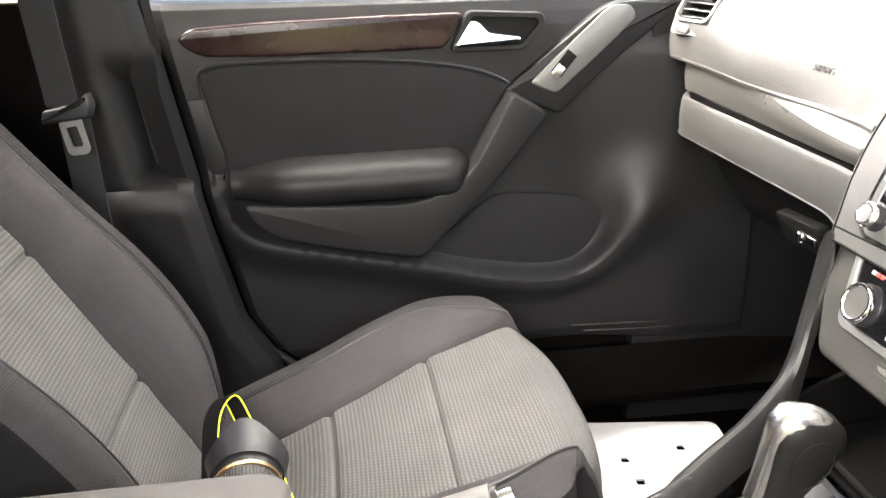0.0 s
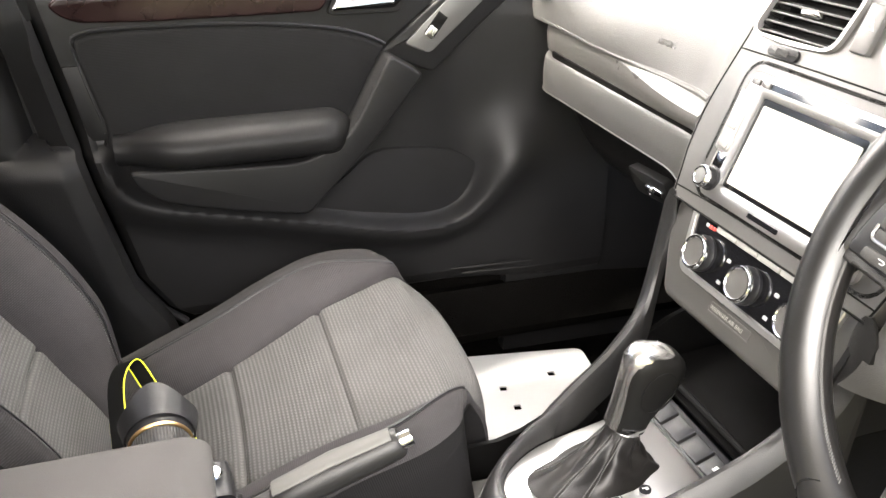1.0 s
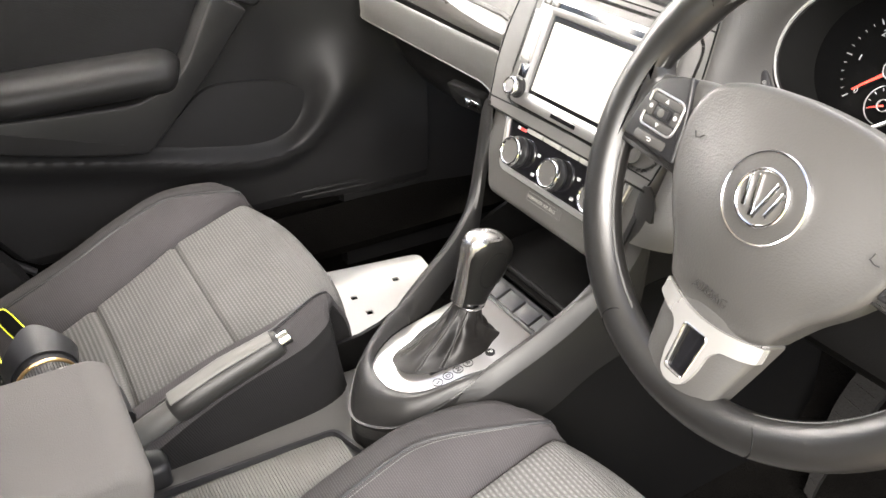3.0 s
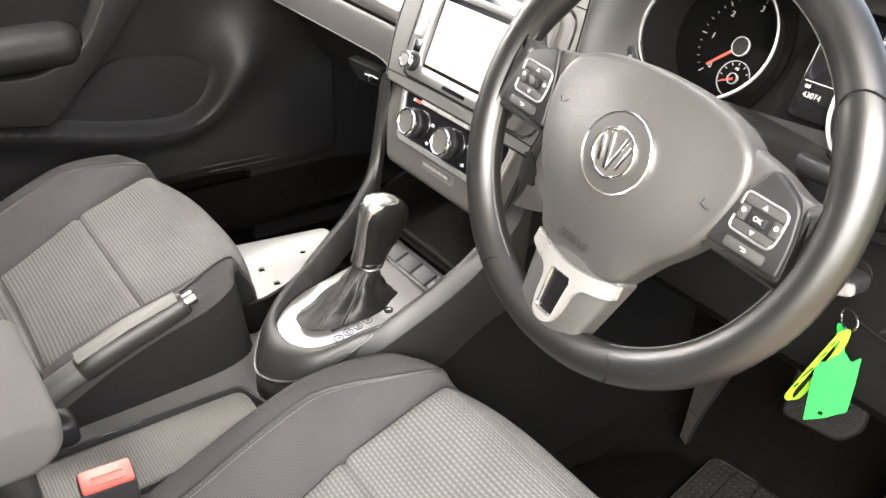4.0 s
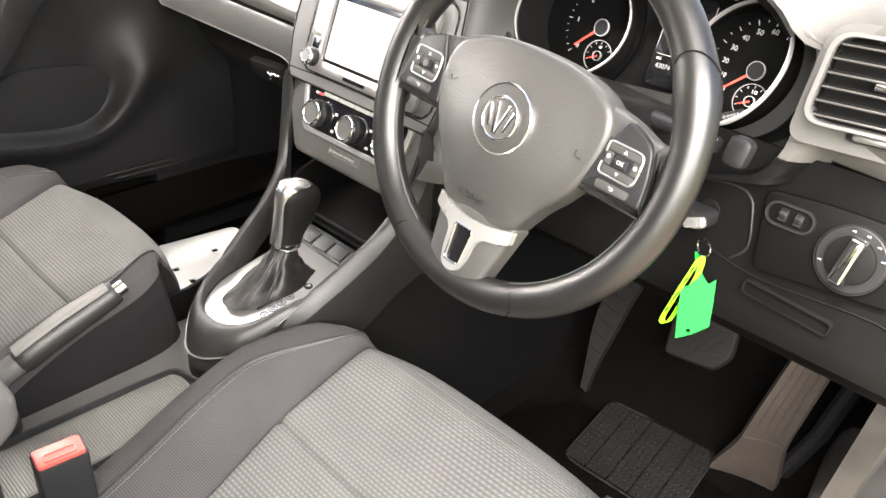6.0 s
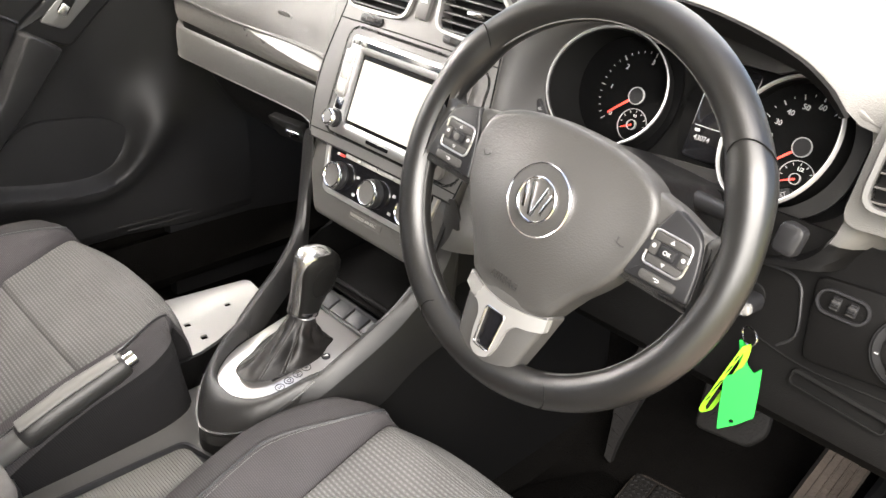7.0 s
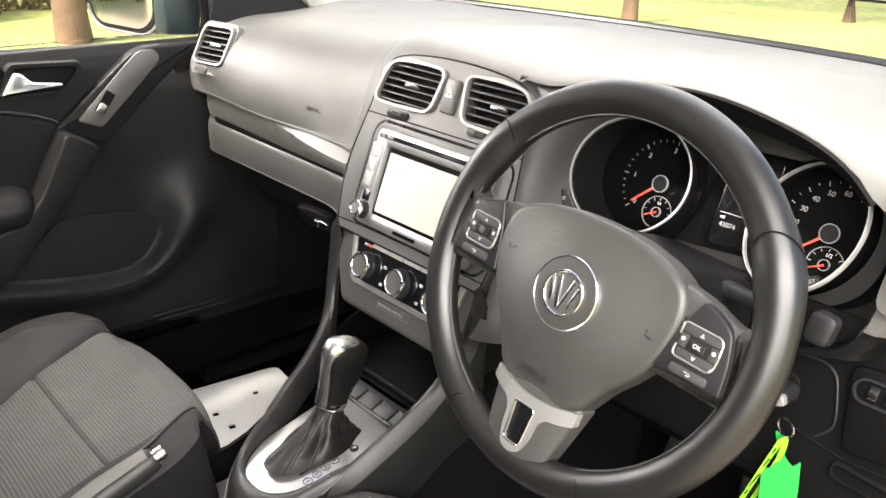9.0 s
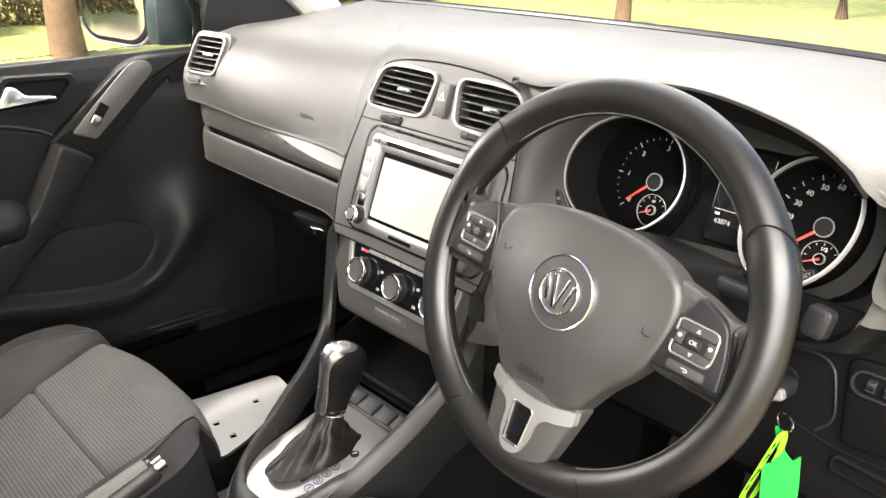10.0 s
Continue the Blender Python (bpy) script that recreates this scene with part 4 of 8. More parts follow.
    words("label_word", "PASSENGER AIR BAG", 0.0062, off(SM, 0.001, -0.080, -0.0138), BUTTON, lab)
    # lower driver's panel
    km = tilted((0.62, 0.098, 0.86), 14)
    bm = bmesh.new()
    def knee(s, t):
        x = 0.15 + 0.62 * s
        z = 0.935 - 0.245 * t
        y = 0.100 + 0.25 * (z - 0.88) + 0.004
        if t > 0.75:
            y += 0.18 * (t - 0.75) ** 1.5 * 4
        y += 0.03 * ease(0.12, 0.0, s)
        return (x, y, z)
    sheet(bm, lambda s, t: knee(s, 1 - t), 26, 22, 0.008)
    # colour darkened for the shadow that falls below the wheel
    part("knee_panel", bm, KNEE, dash, "plastic panel under the steering column, shade put into its colour")
    bm = bmesh.new()
    prism(bm, rounded([(-0.052, 0.036), (0.014, 0.0425), (0.084, 0.043), (0.101, -0.034), (0.032, -0.041), (-0.038, -0.049)], [0.012, 0.05, 0.014, 0.012, 0.05, 0.012], 5), km, 0.0, 0.008, 0.003)
    lp = part("light_panel", bm, KNEE, dash, "light switch panel")
    bm = bmesh.new()
    ring(bm, rrect(0.052, 0.026, 0.013, -0.019, 0.0165), rrect(0.046, 0.020, 0.010, -0.019, 0.0165), off(km, 0, 0, 0.008), -0.001, 0.003, 0.001)
    part("dimmer_bezel", bm, BLACK, lp)
    for u in (-0.026, -0.010):
        bm = bmesh.new()
        lathe(bm, [(0.0, -0.0045), (0.006, -0.0045), (0.0075, -0.003), (0.0075, 0.003), (0.006, 0.0045), (0.0, 0.0045)], off(km, u, 0.0165, 0.006) @ Matrix.Rotation(radians(90), 4, "Y"), 20)
        wh = part("dimmer_wheel", bm, BLACK, lp)
        for j in range(7):
            bm = bmesh.new()
            a = radians(-60 + 20 * j)
            block(bm, 0.008, 0.0007, 0.0007, off(km, u, 0.0165 + 0.0075 * math.sin(a), 0.006 + 0.0075 * math.cos(a)), 0.0001)
            part("ridge", bm, DASHLOW if j % 3 == 1 else MATT, wh)
    rm = off(km, 0.050, 0.0, 0.008)
    bm = bmesh.new()
    lathe(bm, [(0.0345, 0.0), (0.0345, 0.004), (0.032, 0.006), (0.0, 0.006)], rm, 40)
    rot = part("rotary_switch", bm, BLACK, lp, "round black headlight switch")
    bm = bmesh.new()
    lathe(bm, [(0.0348, 0.0), (0.0350, 0.0045), (0.0345, 0.0054), (0.0338, 0.0054), (0.0338, 0.0)], rm, 40, True)
    part("bezel_ring", bm, BLACK, rot)
    bm = bmesh.new()
    lathe(bm, [(0.024, 0.006), (0.0235, 0.009), (0.021, 0.0105), (0.0, 0.0105)], rm, 36)
    part("knob", bm, MATT, rot)
    for deg in (20, 48, 76, 104, 200):
        bm = bmesh.new()
        a = radians(deg)
        block(bm, 0.0026, 0.0012, 0.0006, off(rm, 0.0288 * math.cos(a), 0.0288 * math.sin(a), 0.0062), 0.0002)
        block(bm, 0.0006, 0.0026, 0.0006, off(rm, 0.0288 * math.cos(a) + 0.0020, 0.0288 * math.sin(a), 0.0062), 0.0002)
        part("symbol", bm, GREYP, rot)
    bm = bmesh.new()
    prism(bm, rounded([(-0.0075, -0.024), (0.0075, -0.024), (0.0075, 0.025), (-0.0075, 0.025)], 0.003), off(rm, 0, 0, 0.010, -9), 0.0, 0.013, 0.004)
    part("grip", bm, CHROME, rot, "chrome grip of the headlight switch")
    bm = bmesh.new()
    ring(bm, rrect(0.098, 0.018, 0.006), rrect(0.094, 0.012, 0.004, 0, -0.0015), off(tilted((0.628, 0.080, 0.790), 14), 0, 0, 0.001, -4), 0.0, 0.004, 0.001)
    part("panel_slot", bm, MATT, dash)
    # joint of the fuse cover and the edge of the hollow round the ignition
    bm = bmesh.new()
    tube(bm, [km @ p for p in spline([(-0.0884, -0.0493, 0.0005), (-0.0351, -0.0576, 0.0005), (0.020, -0.055, 0.0005), (0.0717, -0.0514, 0.0005), (0.1013, -0.0528, 0.0005), (0.118, -0.066, 0.0005), (0.1253, -0.0852, 0.0005)], 4, False)], 0.0011, 6)
    part("cover_joint", bm, MATT, dash)
    bm = bmesh.new()
    tube(bm, [km @ p for p in spline([(-0.24, 0.006, 0.0), (-0.136, 0.0192, 0.0), (-0.085, 0.0255, 0.0), (-0.066, 0.018, 0.0), (-0.058, 0.0, 0.0), (-0.052, -0.031, 0.0), (-0.066, -0.050, -0.002)], 5, False)], 0.0016, 8)
    part("hollow_edge", bm, BLACK, dash)
    return dash


dash = build_dash()


# ---- radio, heater panel and instruments ----
def build_radio():
    radio = thing("car_radio", XM @ Vector((0, 0.02, 0)), "silver-faced touchscreen car radio with a pale reflection painted on its screen", "radio")
    bm = bmesh.new()
    ring(bm, rrect(0.278, 0.156, 0.024, 0.009, 0.090), rrect(0.270, 0.148, 0.020, 0.009, 0.090), XM, -0.006, -0.0030)
    part("surround", bm, MATT, radio)
    bm = bmesh.new()
    ring(bm, rrect(0.232, 0.138, 0.010, 0.005, 0.086, 6), rrect(0.148, 0.098, 0.003, -0.008, 0.084, 6), XM, -0.005, 0.004, 0.0015)
    part("faceplate", bm, SILVER, radio, "satin silver faceplate")
    bm = bmesh.new()
    prism(bm, rrect(0.150, 0.100, 0.002, -0.008, 0.084), XM, -0.004, 0.0005)
    bez = part("screen_bezel", bm, GLOSS, radio)
    bm = bmesh.new()
    prism(bm, rrect(0.138, 0.086, 0.002, -0.008, 0.083), XM, 0.0004, 0.0012)
    part("screen", bm, SCREEN, bez, "blank glossy touchscreen, bright reflection put into its colour")
    bm = bmesh.new()
    prism(bm, rrect(0.150, 0.0065, 0.001, 0.0, 0.1455), XM, 0.0030, 0.0046)
    part("disc_slot", bm, GLOSS, radio)
    for u0, w in ((-0.098, 0.013), (-0.082, 0.013), (0.092, 0.013), (0.107, 0.013)):
        bm = bmesh.new()
        block(bm, w, 0.007, 0.003, off(XM, u0, 0.1455, 0.0035), 0.001)
        part("small_button", bm, STACK, radio)
    for side in (-0.101, 0.099):
        out = -0.002 if side < 0 else 0.002
        bm = bmesh.new()
        prism(bm, rrect(0.022, 0.066, 0.004, side + out, 0.1005), XM, 0.0020, 0.0058, 0.0015)
        tab = part("button_tab", bm, POLISH, radio, "raised silver tab")
        for i in range(3):
            bm = bmesh.new()
            prism(bm, rrect(0.016, 0.0180, 0.002, side + out, 0.1212 - 0.0207 * i), XM, 0.0050, 0.0068, 0.0007)
            part("side_button", bm, BUTTON, tab, "pale grey button")
        bm = bmesh.new()
        prism(bm, rrect(0.015, 0.016, 0.001, side - out, 0.0575), XM, 0.0020, 0.0046, 0.0005)
        part("gloss_square", bm, GLOSS, radio)
        km = off(XM, side + (0.003 if side < 0 else -0.004), 0.036)
        bm = bmesh.new()
        lathe(bm, [(0.0135, 0.003), (0.0135, 0.006), (0.0115, 0.007), (0.0112, 0.018), (0.010, 0.0195), (0.0, 0.0195)], km, 32)
        knob = part("knob", bm, BLACK, radio)
        bm = bmesh.new()
        lathe(bm, [(0.0116, 0.014), (0.0124, 0.0155), (0.0124, 0.018), (0.0108, 0.0202), (0.0090, 0.0202), (0.0086, 0.0196)], km, 32, True)
        part("knob_ring", bm, CHROME, knob)
        bm = bmesh.new()
        lathe(bm, [(0.0085, 0.0190), (0.0080, 0.0200), (0.0, 0.0203)], km, 28)
        part("knob_cap", bm, VENTFRAME, knob, "satin silver cap")
    bm = bmesh.new()
    prism(bm, rrect(0.046, 0.005, 0.001, -0.002, 0.0235), XM, 0.003, 0.0046)
    part("card_slot", bm, GLOSS, radio)
    return radio


def build_heater():
    heat = thing("heater_panel", HM @ Vector((0, -0.06, 0)), "gloss black heater panel with three silver-ringed knobs", "heater controls")
    bm = bmesh.new()
    ring(bm, rounded([(-0.118, 0.004), (0.122, 0.004), (0.112, -0.070), (-0.098, -0.070)], 0.012, 5), rounded([(-0.108, -0.003), (0.112, -0.003), (0.104, -0.063), (-0.090, -0.063)], 0.009, 5), HM, -0.008, 0.0, 0.0015)
    part("frame", bm, SILVER, heat, "silver panel frame")
    bm = bmesh.new()
    prism(bm, rounded([(-0.109, -0.002), (0.113, -0.002), (0.105, -0.064), (-0.091, -0.064)], 0.009), HM, -0.007, -0.003)
    part("face", bm, GLOSS, heat)
    for u in (-0.073, 0.004, 0.081):
        m = off(HM, u, -0.040, -0.003)
        bm = bmesh.new()
        lathe(bm, [(0.0200, 0.0), (0.0205, 0.004), (0.0190, 0.006), (0.0184, 0.013), (0.0, 0.013)], m, 40)
        kn = part("knob", bm, BLACK, heat)
        bm = bmesh.new()
        lathe(bm, [(0.0184, 0.010), (0.0190, 0.011), (0.0190, 0.0140), (0.0178, 0.0158), (0.0160, 0.0158), (0.0150, 0.0145), (0.0150, 0.0130)], m, 40, True)
        part("knob_ring", bm, CHROME, kn)
        bm = bmesh.new()
        lathe(bm, [(0.0150, 0.012), (0.0150, 0.0142), (0.008, 0.0139), (0.0, 0.0141)], m, 32)
        part("knob_face", bm, STACK, kn)
    for i in range(4):
        bm = bmesh.new()
        block(bm, 0.0335, 0.0075, 0.005, off(HM, -0.050 + i * 0.0345, -0.0070, -0.003), 0.0012)
        part("button", bm, BUTTON, heat, "pale grey button")
    for u, mt in ((-0.092, RED), (-0.086, RED), (-0.098, GREYP)):
        bm = bmesh.new()
        block(bm, 0.005, 0.004, 0.0008, off(HM, u + 0.012, -0.011, -0.003), 0.0003)
        part("temperature_mark", bm, mt, heat)
    for u in (-0.034, 0.043):
        for v in (-0.030, -0.055):
            bm = bmesh.new()
            block(bm, 0.006, 0.004, 0.0006, off(HM, u, v, -0.003), 0.0002)
            part("symbol", bm, GREYP, heat)
    return heat


def build_instruments():
    cm = tilted((0.28, 0.195, 0.977), 20)
    clu = thing("instrument_cluster", (0.385, 0.21, 0.90), "black instrument cluster with two chrome-ringed dials and red needles", "instruments")
    bm = bmesh.new()
    prism(bm, rrect(0.54, 0.24, 0.05, 0.055, 0.0), cm, -0.034, -0.024, 0.002)
    part("back_plate", bm, MATT, clu)

    into = cm.inverted()
    rims = []

    def dial(cu, cv, marks, needle, pivot, sub, name, rm):
        m = off(cm, cu, cv, 0.0)
        r = 0.0735
        bm = bmesh.new()
        lathe(bm, [(r + 0.0005, -0.003), (r + 0.0005, 0.001), (r - 0.0002, 0.0020), (r - 0.0013, 0.0022), (r - 0.0021, 0.0012), (r - 0.0023, -0.003)], rm, 72, True)
        d = part(name, bm, RINGCHROME, clu, "bright chrome dial ring")
        # funnel from the ring back to the face
        bm = bmesh.new()
        rows = [[], [], []]
        for i in range(72):
            c, q = math.cos(2 * math.pi * i / 72), math.sin(2 * math.pi * i / 72)
            outer = rm @ Vector(((r - 0.001) * c, (r - 0.001) * q, -0.002))
            deep = into @ (rm @ Vector(((r - 0.004) * c, (r - 0.004) * q, -0.003)))
            rows[0].append(bm.verts.new(outer))
            rows[1].append(bm.verts.new(cm @ Vector((deep.x, deep.y, deep.z))))
            rows[2].append(bm.verts.new(cm @ Vector((deep.x, deep.y, -0.0115))))
        for p, q in zip(rows, rows[1:]):
            for i in range(72):
                bm.faces.new((p[i], p[(i + 1) % 72], q[(i + 1) % 72], q[i]))
        part("dial_wall", bm, MATT, d)
        rims.append([into @ (rm @ Vector(((r + 0.002) * math.cos(2 * math.pi * i / 48), (r + 0.002) * math.sin(2 * math.pi * i / 48), 0))) for i in range(48)])
        bm = bmesh.new()
        lathe(bm, [(0.100, -0.014), (0.100, -0.010), (0.0, -0.010)], m, 64)
        part("dial_face", bm, DIALFACE, d)
        pu, pv = pivot
        for a, rad, ln, w in marks["ticks"]:
            bm = bmesh.new()
            q = off(m, pu + rad * math.cos(radians(a)), pv + rad * math.sin(radians(a)), -0.0098, a)
            block(bm, ln * 0.85, w * 0.7, 0.0004, q, 0.0001)
            part("tick", bm, DIALP, d)
        for text, a, rad, size in marks["numbers"]:
            words("number", text, size * 0.88, off(m, pu + rad * math.cos(radians(a)), pv + rad * math.sin(radians(a)), -0.0095, -4), DIALP, d, 0.0002)
        bm = bmesh.new()
        a = needle
        q = off(m, pu, pv, -0.006, a)
        prism(bm, [(0.0, -0.0016), (0.043, -0.0008), (0.043, 0.0008), (0.0, 0.0016)], q, 0.0, 0.0015)
        part("needle", bm, NEEDLE, d)
        bm = bmesh.new()
        lathe(bm, [(0.0108, -0.0060), (0.0108, -0.0042), (0.0104, -0.0036), (0.0098, -0.0036), (0.0095, -0.0060)], off(m, pu, pv), 32, True)
        part("needle_cap_ring", bm, GREYP, d)
        bm = bmesh.new()
        lathe(bm, [(0.0097, -0.0098), (0.0097, -0.0042), (0.0, -0.0040)], off(m, pu, pv), 24)
        part("needle_cap", bm, BLACK, d)
        su, sv = sub
        sm = off(m, su, sv)
        bm = bmesh.new()
        lathe(bm, [(0.0200, -0.010), (0.0200, -0.0085), (0.0194, -0.0085), (0.0194, -0.010)], sm, 40, True)
        part("small_dial_ring", bm, GREYP, d)
        bm = bmesh.new()
        lathe(bm, [(0.0062, -0.010), (0.0062, -0.006), (0.0055, -0.006), (0.0055, -0.008)], sm, 24, True)
        part("small_cap", bm, GREYP, d)
        bm = bmesh.new()
        prism(bm, [(0.0, -0.0012), (0.015, -0.0005), (0.015, 0.0005), (0.0, 0.0012)], off(sm, 0, 0, -0.0085, 205), 0, 0.001)
        part("small_needle", bm, NEEDLE, d)
        for i in range(9):
            aa = 205 - i * 230 / 8
            bm = bmesh.new()
            block(bm, 0.003, 0.0009, 0.0004, off(sm, 0.0165 * math.cos(radians(aa)), 0.0165 * math.sin(radians(aa)), -0.0098, aa), 0.0002)
            part("small_tick", bm, GREYP, d)
        return d
    dial(-0.052, 0.002, {"ticks": [(224 - 46.5 * i, 0.053, 0.007, 0.0013) for i in range(4)] + [(224 - 9.3 * i, 0.054, 0.0035, 0.0008) for i in range(1, 16) if i % 5],
                         "numbers": [("0", 225, 0.0415, 0.0095), ("1", 177, 0.0405, 0.0100), ("2", 133, 0.041, 0.0100), ("3", 85, 0.0435, 0.0100)]}, 223, (0.045, -0.001), (0.050, -0.0355), "rev_counter", REV)
    dial(0.156, 0.002, {"ticks": [(223.5 - 22.6 * i, 0.054, 0.0065, 0.0014) for i in range(8)] + [(212.2 - 22.6 * i, 0.0555, 0.0035, 0.0008) for i in range(8)],
                        "numbers": [("0", 223.5, 0.0415, 0.0085), ("10", 200, 0.039, 0.0085), ("20", 177, 0.040, 0.009), ("30", 153.5, 0.040, 0.0095), ("40", 131, 0.0415, 0.0095), ("50", 108.5, 0.043, 0.0095), ("60", 86.5, 0.045, 0.0095), ("70", 64, 0.047, 0.0095)]}, 223, (0.047, 0.000), (0.0517, -0.0335), "speedometer", tilted((0.470, 0.161, 0.991), 30, 0, -26))
    words("small_number", "90", 0.005, off(cm, -0.002, -0.0225, -0.009), DIALP, clu, 0.0002)
    words("small_number", "130", 0.005, off(cm, 0.009, -0.046, -0.009), DIALP, clu, 0.0002)
    words("small_number", "1/2", 0.006, off(cm, 0.209, -0.0205, -0.009), WHITE, clu, 0.0002)
    words("small_number", "1", 0.006, off(cm, 0.222, -0.040, -0.009), WHITE, clu, 0.0002)
    # grey surround that the two rings sit in
    left_rim, right_rim = rims
    hole = [(p.x, p.y) for p in left_rim[7:41]] + [(p.x, p.y) for p in right_rim[-17:] + right_rim[:18]]
    k, wide = 64, []
    for i in range(k):
        c, q = math.cos(2 * math.pi * i / k), math.sin(2 * math.pi * i / k)
        wide.append((0.074 + 0.200 * math.copysign(abs(c) ** 0.6, c), 0.018 + 0.106 * math.copysign(abs(q) ** 0.6, q)))
    bm = bmesh.new()
    plate(bm, wide, [hole], cm, 0.018, 0.024)
    part("dial_surround", bm, WING, clu, "grey surround of the dials")
    # display between the dials
    bm = bmesh.new()
    prism(bm, rrect(0.060, 0.110, 0.006, 0.104, 0.008), cm, -0.020, -0.006, 0.001)
    disp = part("display", bm, GLOSS, clu, "dark display with the mileage in pale figures")
    words("figures", "43074", 0.0082, off(cm, 0.092, -0.0228, -0.0055), GREYP, disp, 0.0002)
    words("figures", "mi", 0.006, off(cm, 0.0835, -0.0140, -0.0055), WHITE, disp, 0.0002)
    words("figures", "75", 0.0082, off(cm, 0.120, -0.0225, -0.0055), GREYP, disp, 0.0002)
    bm = bmesh.new()
    block(bm, 0.052, 0.0008, 0.0004, off(cm, 0.104, -0.009, -0.006), 0.0002)
    part("display_line", bm, GREYP, disp)
    bm = bmesh.new()
    ring(bm, rrect(0.014, 0.022, 0.003), rrect(0.011, 0.018, 0.002), off(cm, 0.118, 0.008, -0.006), 0, 0.0005)
    part("display_symbol", bm, WHITE, disp)
    for u, txt in ((-0.118, "0/"), (0.222, "0.0/SET")):
        bm = bmesh.new()
        m = off(REV, -0.0690, -0.0455, 0.001, -56) if u < 0 else off(cm, u - 0.010, -0.052, 0.026, 30)
        block(bm, 0.027, 0.012, 0.008, m, 0.003)
        bt = part("reset_button", bm, BLACK, clu)
        words("button_word", txt, 0.006, off(m, 0, 0, 0.0082), GREYP, bt, 0.0002)
    # lower lip
    bm = bmesh.new()
    sheet(bm, lambda s, t: (0.16 + 0.45 * s, 0.11 + 0.10 * t, 0.888 + 0.012 * t), 16, 4, 0.012)
    part("lower_lip", bm, DASH, clu)
    return clu


build_radio()
build_heater()
build_instruments()


# ---- steering wheel, column and key ----
WM = tilted((0.3775, -0.085, 0.9645), 21, -5)
RM = WM @ Matrix.Translation((0.0, -0.004, -0.012))


def build_wheel():
    wheel = thing("steering_wheel", WM @ Vector((0, 0, -0.06)), "black leather three-spoke steering wheel with silver lower trim", "steering wheel")
    R, r = 0.184, 0.0168
    bm = bmesh.new()
    k, seg, rows = 96, 16, []
    for i in range(k):
        a = 2 * math.pi * i / k
        dx = abs(math.degrees(math.atan2(math.sin(a), math.cos(a))))
        thick = 1.0
        for grip, amt in ((28, 0.16), (152, 0.16)):
            thick += amt * math.exp(-((dx - grip) / 9) ** 2) * (1 if math.sin(a) > 0 else 0.0)
        row = []
        for s in range(seg):
            b = 2 * math.pi * s / seg
            rr = R + r * thick * math.cos(b) * (1.0 if math.cos(b) > 0 else 1.15)
            row.append(bm.verts.new(RM @ Vector((rr * math.cos(a), rr * math.sin(a), r * 1.02 * thick * math.sin(b)))))
        rows.append(row)
    for i in range(k):
        a, b = rows[i], rows[(i + 1) % k]
        for s in range(seg):
            q = (s + 1) % seg
            bm.faces.new((a[s], a[q], b[q], b[s]))
    rim = part("rim", bm, LEATHER, wheel, "worn black leather rim")
    # joints across the leather
    for deg in (33, 147, 248, 292):
        bm = bmesh.new()
        a = radians(deg)
        c = Vector((R * math.cos(a), R * math.sin(a), 0))
        pts = []
        for s in range(20):
            b = 2 * math.pi * s / 20
            rr = R + (r * (1.12 if deg < 180 else 1.0) + 0.0001) * math.cos(b)
            z = (r * 1.02 * (1.12 if deg < 180 else 1.0) + 0.0001) * math.sin(b)
            aa = a + 0.10 * math.sin(b) * (1 if deg in (33, 292) else -1)
            pts.append(RM @ Vector((rr * math.cos(aa), rr * math.sin(aa), z)))
        tube(bm, pts, 0.0007, 6, True)
        part("rim_joint", bm, MATT, rim)
    # stitching on the inside of the rim
    for a0, a1 in ((150, 245), (295, 390), (36, 144)):
        n = int((a1 - a0) * 1.3)
        bm = bmesh.new()
        for i in range(n):
            a = radians(a0 + (a1 - a0) * i / n)
            rr = R - r * 1.10
            c = Vector((rr * math.cos(a), rr * math.sin(a), 0.005))
            d = Vector((-math.sin(a), math.cos(a), 0.9)).normalized() * 0.0022
            tube(bm, [RM @ (c - d), RM @ (c + d)], 0.0005, 4)
        ob = part("stitching", bm, STITCH, rim, "grey thread stitching")
        ob["kind"] = "stuff"
    # airbag pad
    half = [(0.0, 0.064), (0.040, 0.062), (0.076, 0.054), (0.098, 0.041), (0.107, 0.020), (0.106, -0.006), (0.098, -0.032), (0.084, -0.056), (0.068, -0.076), (0.057, -0.094), (0.049, -0.106), (0.031, -0.1135), (0.0, -0.117)]
    outline = half + [(-x, y) for x, y in reversed(half[1:-1])]
    bm = bmesh.new()
    prism(bm, spline([(x, y, 0) for x, y in outline], 5), WM, -0.030, 0.002, 0.0075, 6, dome=0.016)
    pad = part("airbag_pad", bm, PADSKIN, wheel, "grained airbag cover", 60)
    bc = off(WM, 0.001, -0.0095, 0.001)
    bm = bmesh.new()
    lathe(bm, [(0.0355, 0.012), (0.0355, 0.0172), (0.0348, 0.0181), (0.0338, 0.0176), (0.0336, 0.012)], bc, 64, True)
    part("badge_ring", bm, CHROME, pad, "thin chrome ring")
    bm = bmesh.new()
    lathe(bm, [(0.0337, 0.010), (0.0337, 0.0168), (0.024, 0.0182), (0.0, 0.0186)], bc, 64)
    part("badge_dish", bm, PADSKIN, pad)
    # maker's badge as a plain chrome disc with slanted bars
    bm = bmesh.new()
    lathe(bm, [(0.0222, 0.017), (0.0222, 0.0205), (0.0214, 0.0214), (0.0203, 0.0214), (0.0195, 0.0205), (0.0195, 0.017)], bc, 56, True)
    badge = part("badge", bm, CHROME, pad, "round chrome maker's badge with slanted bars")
    bm = bmesh.new()
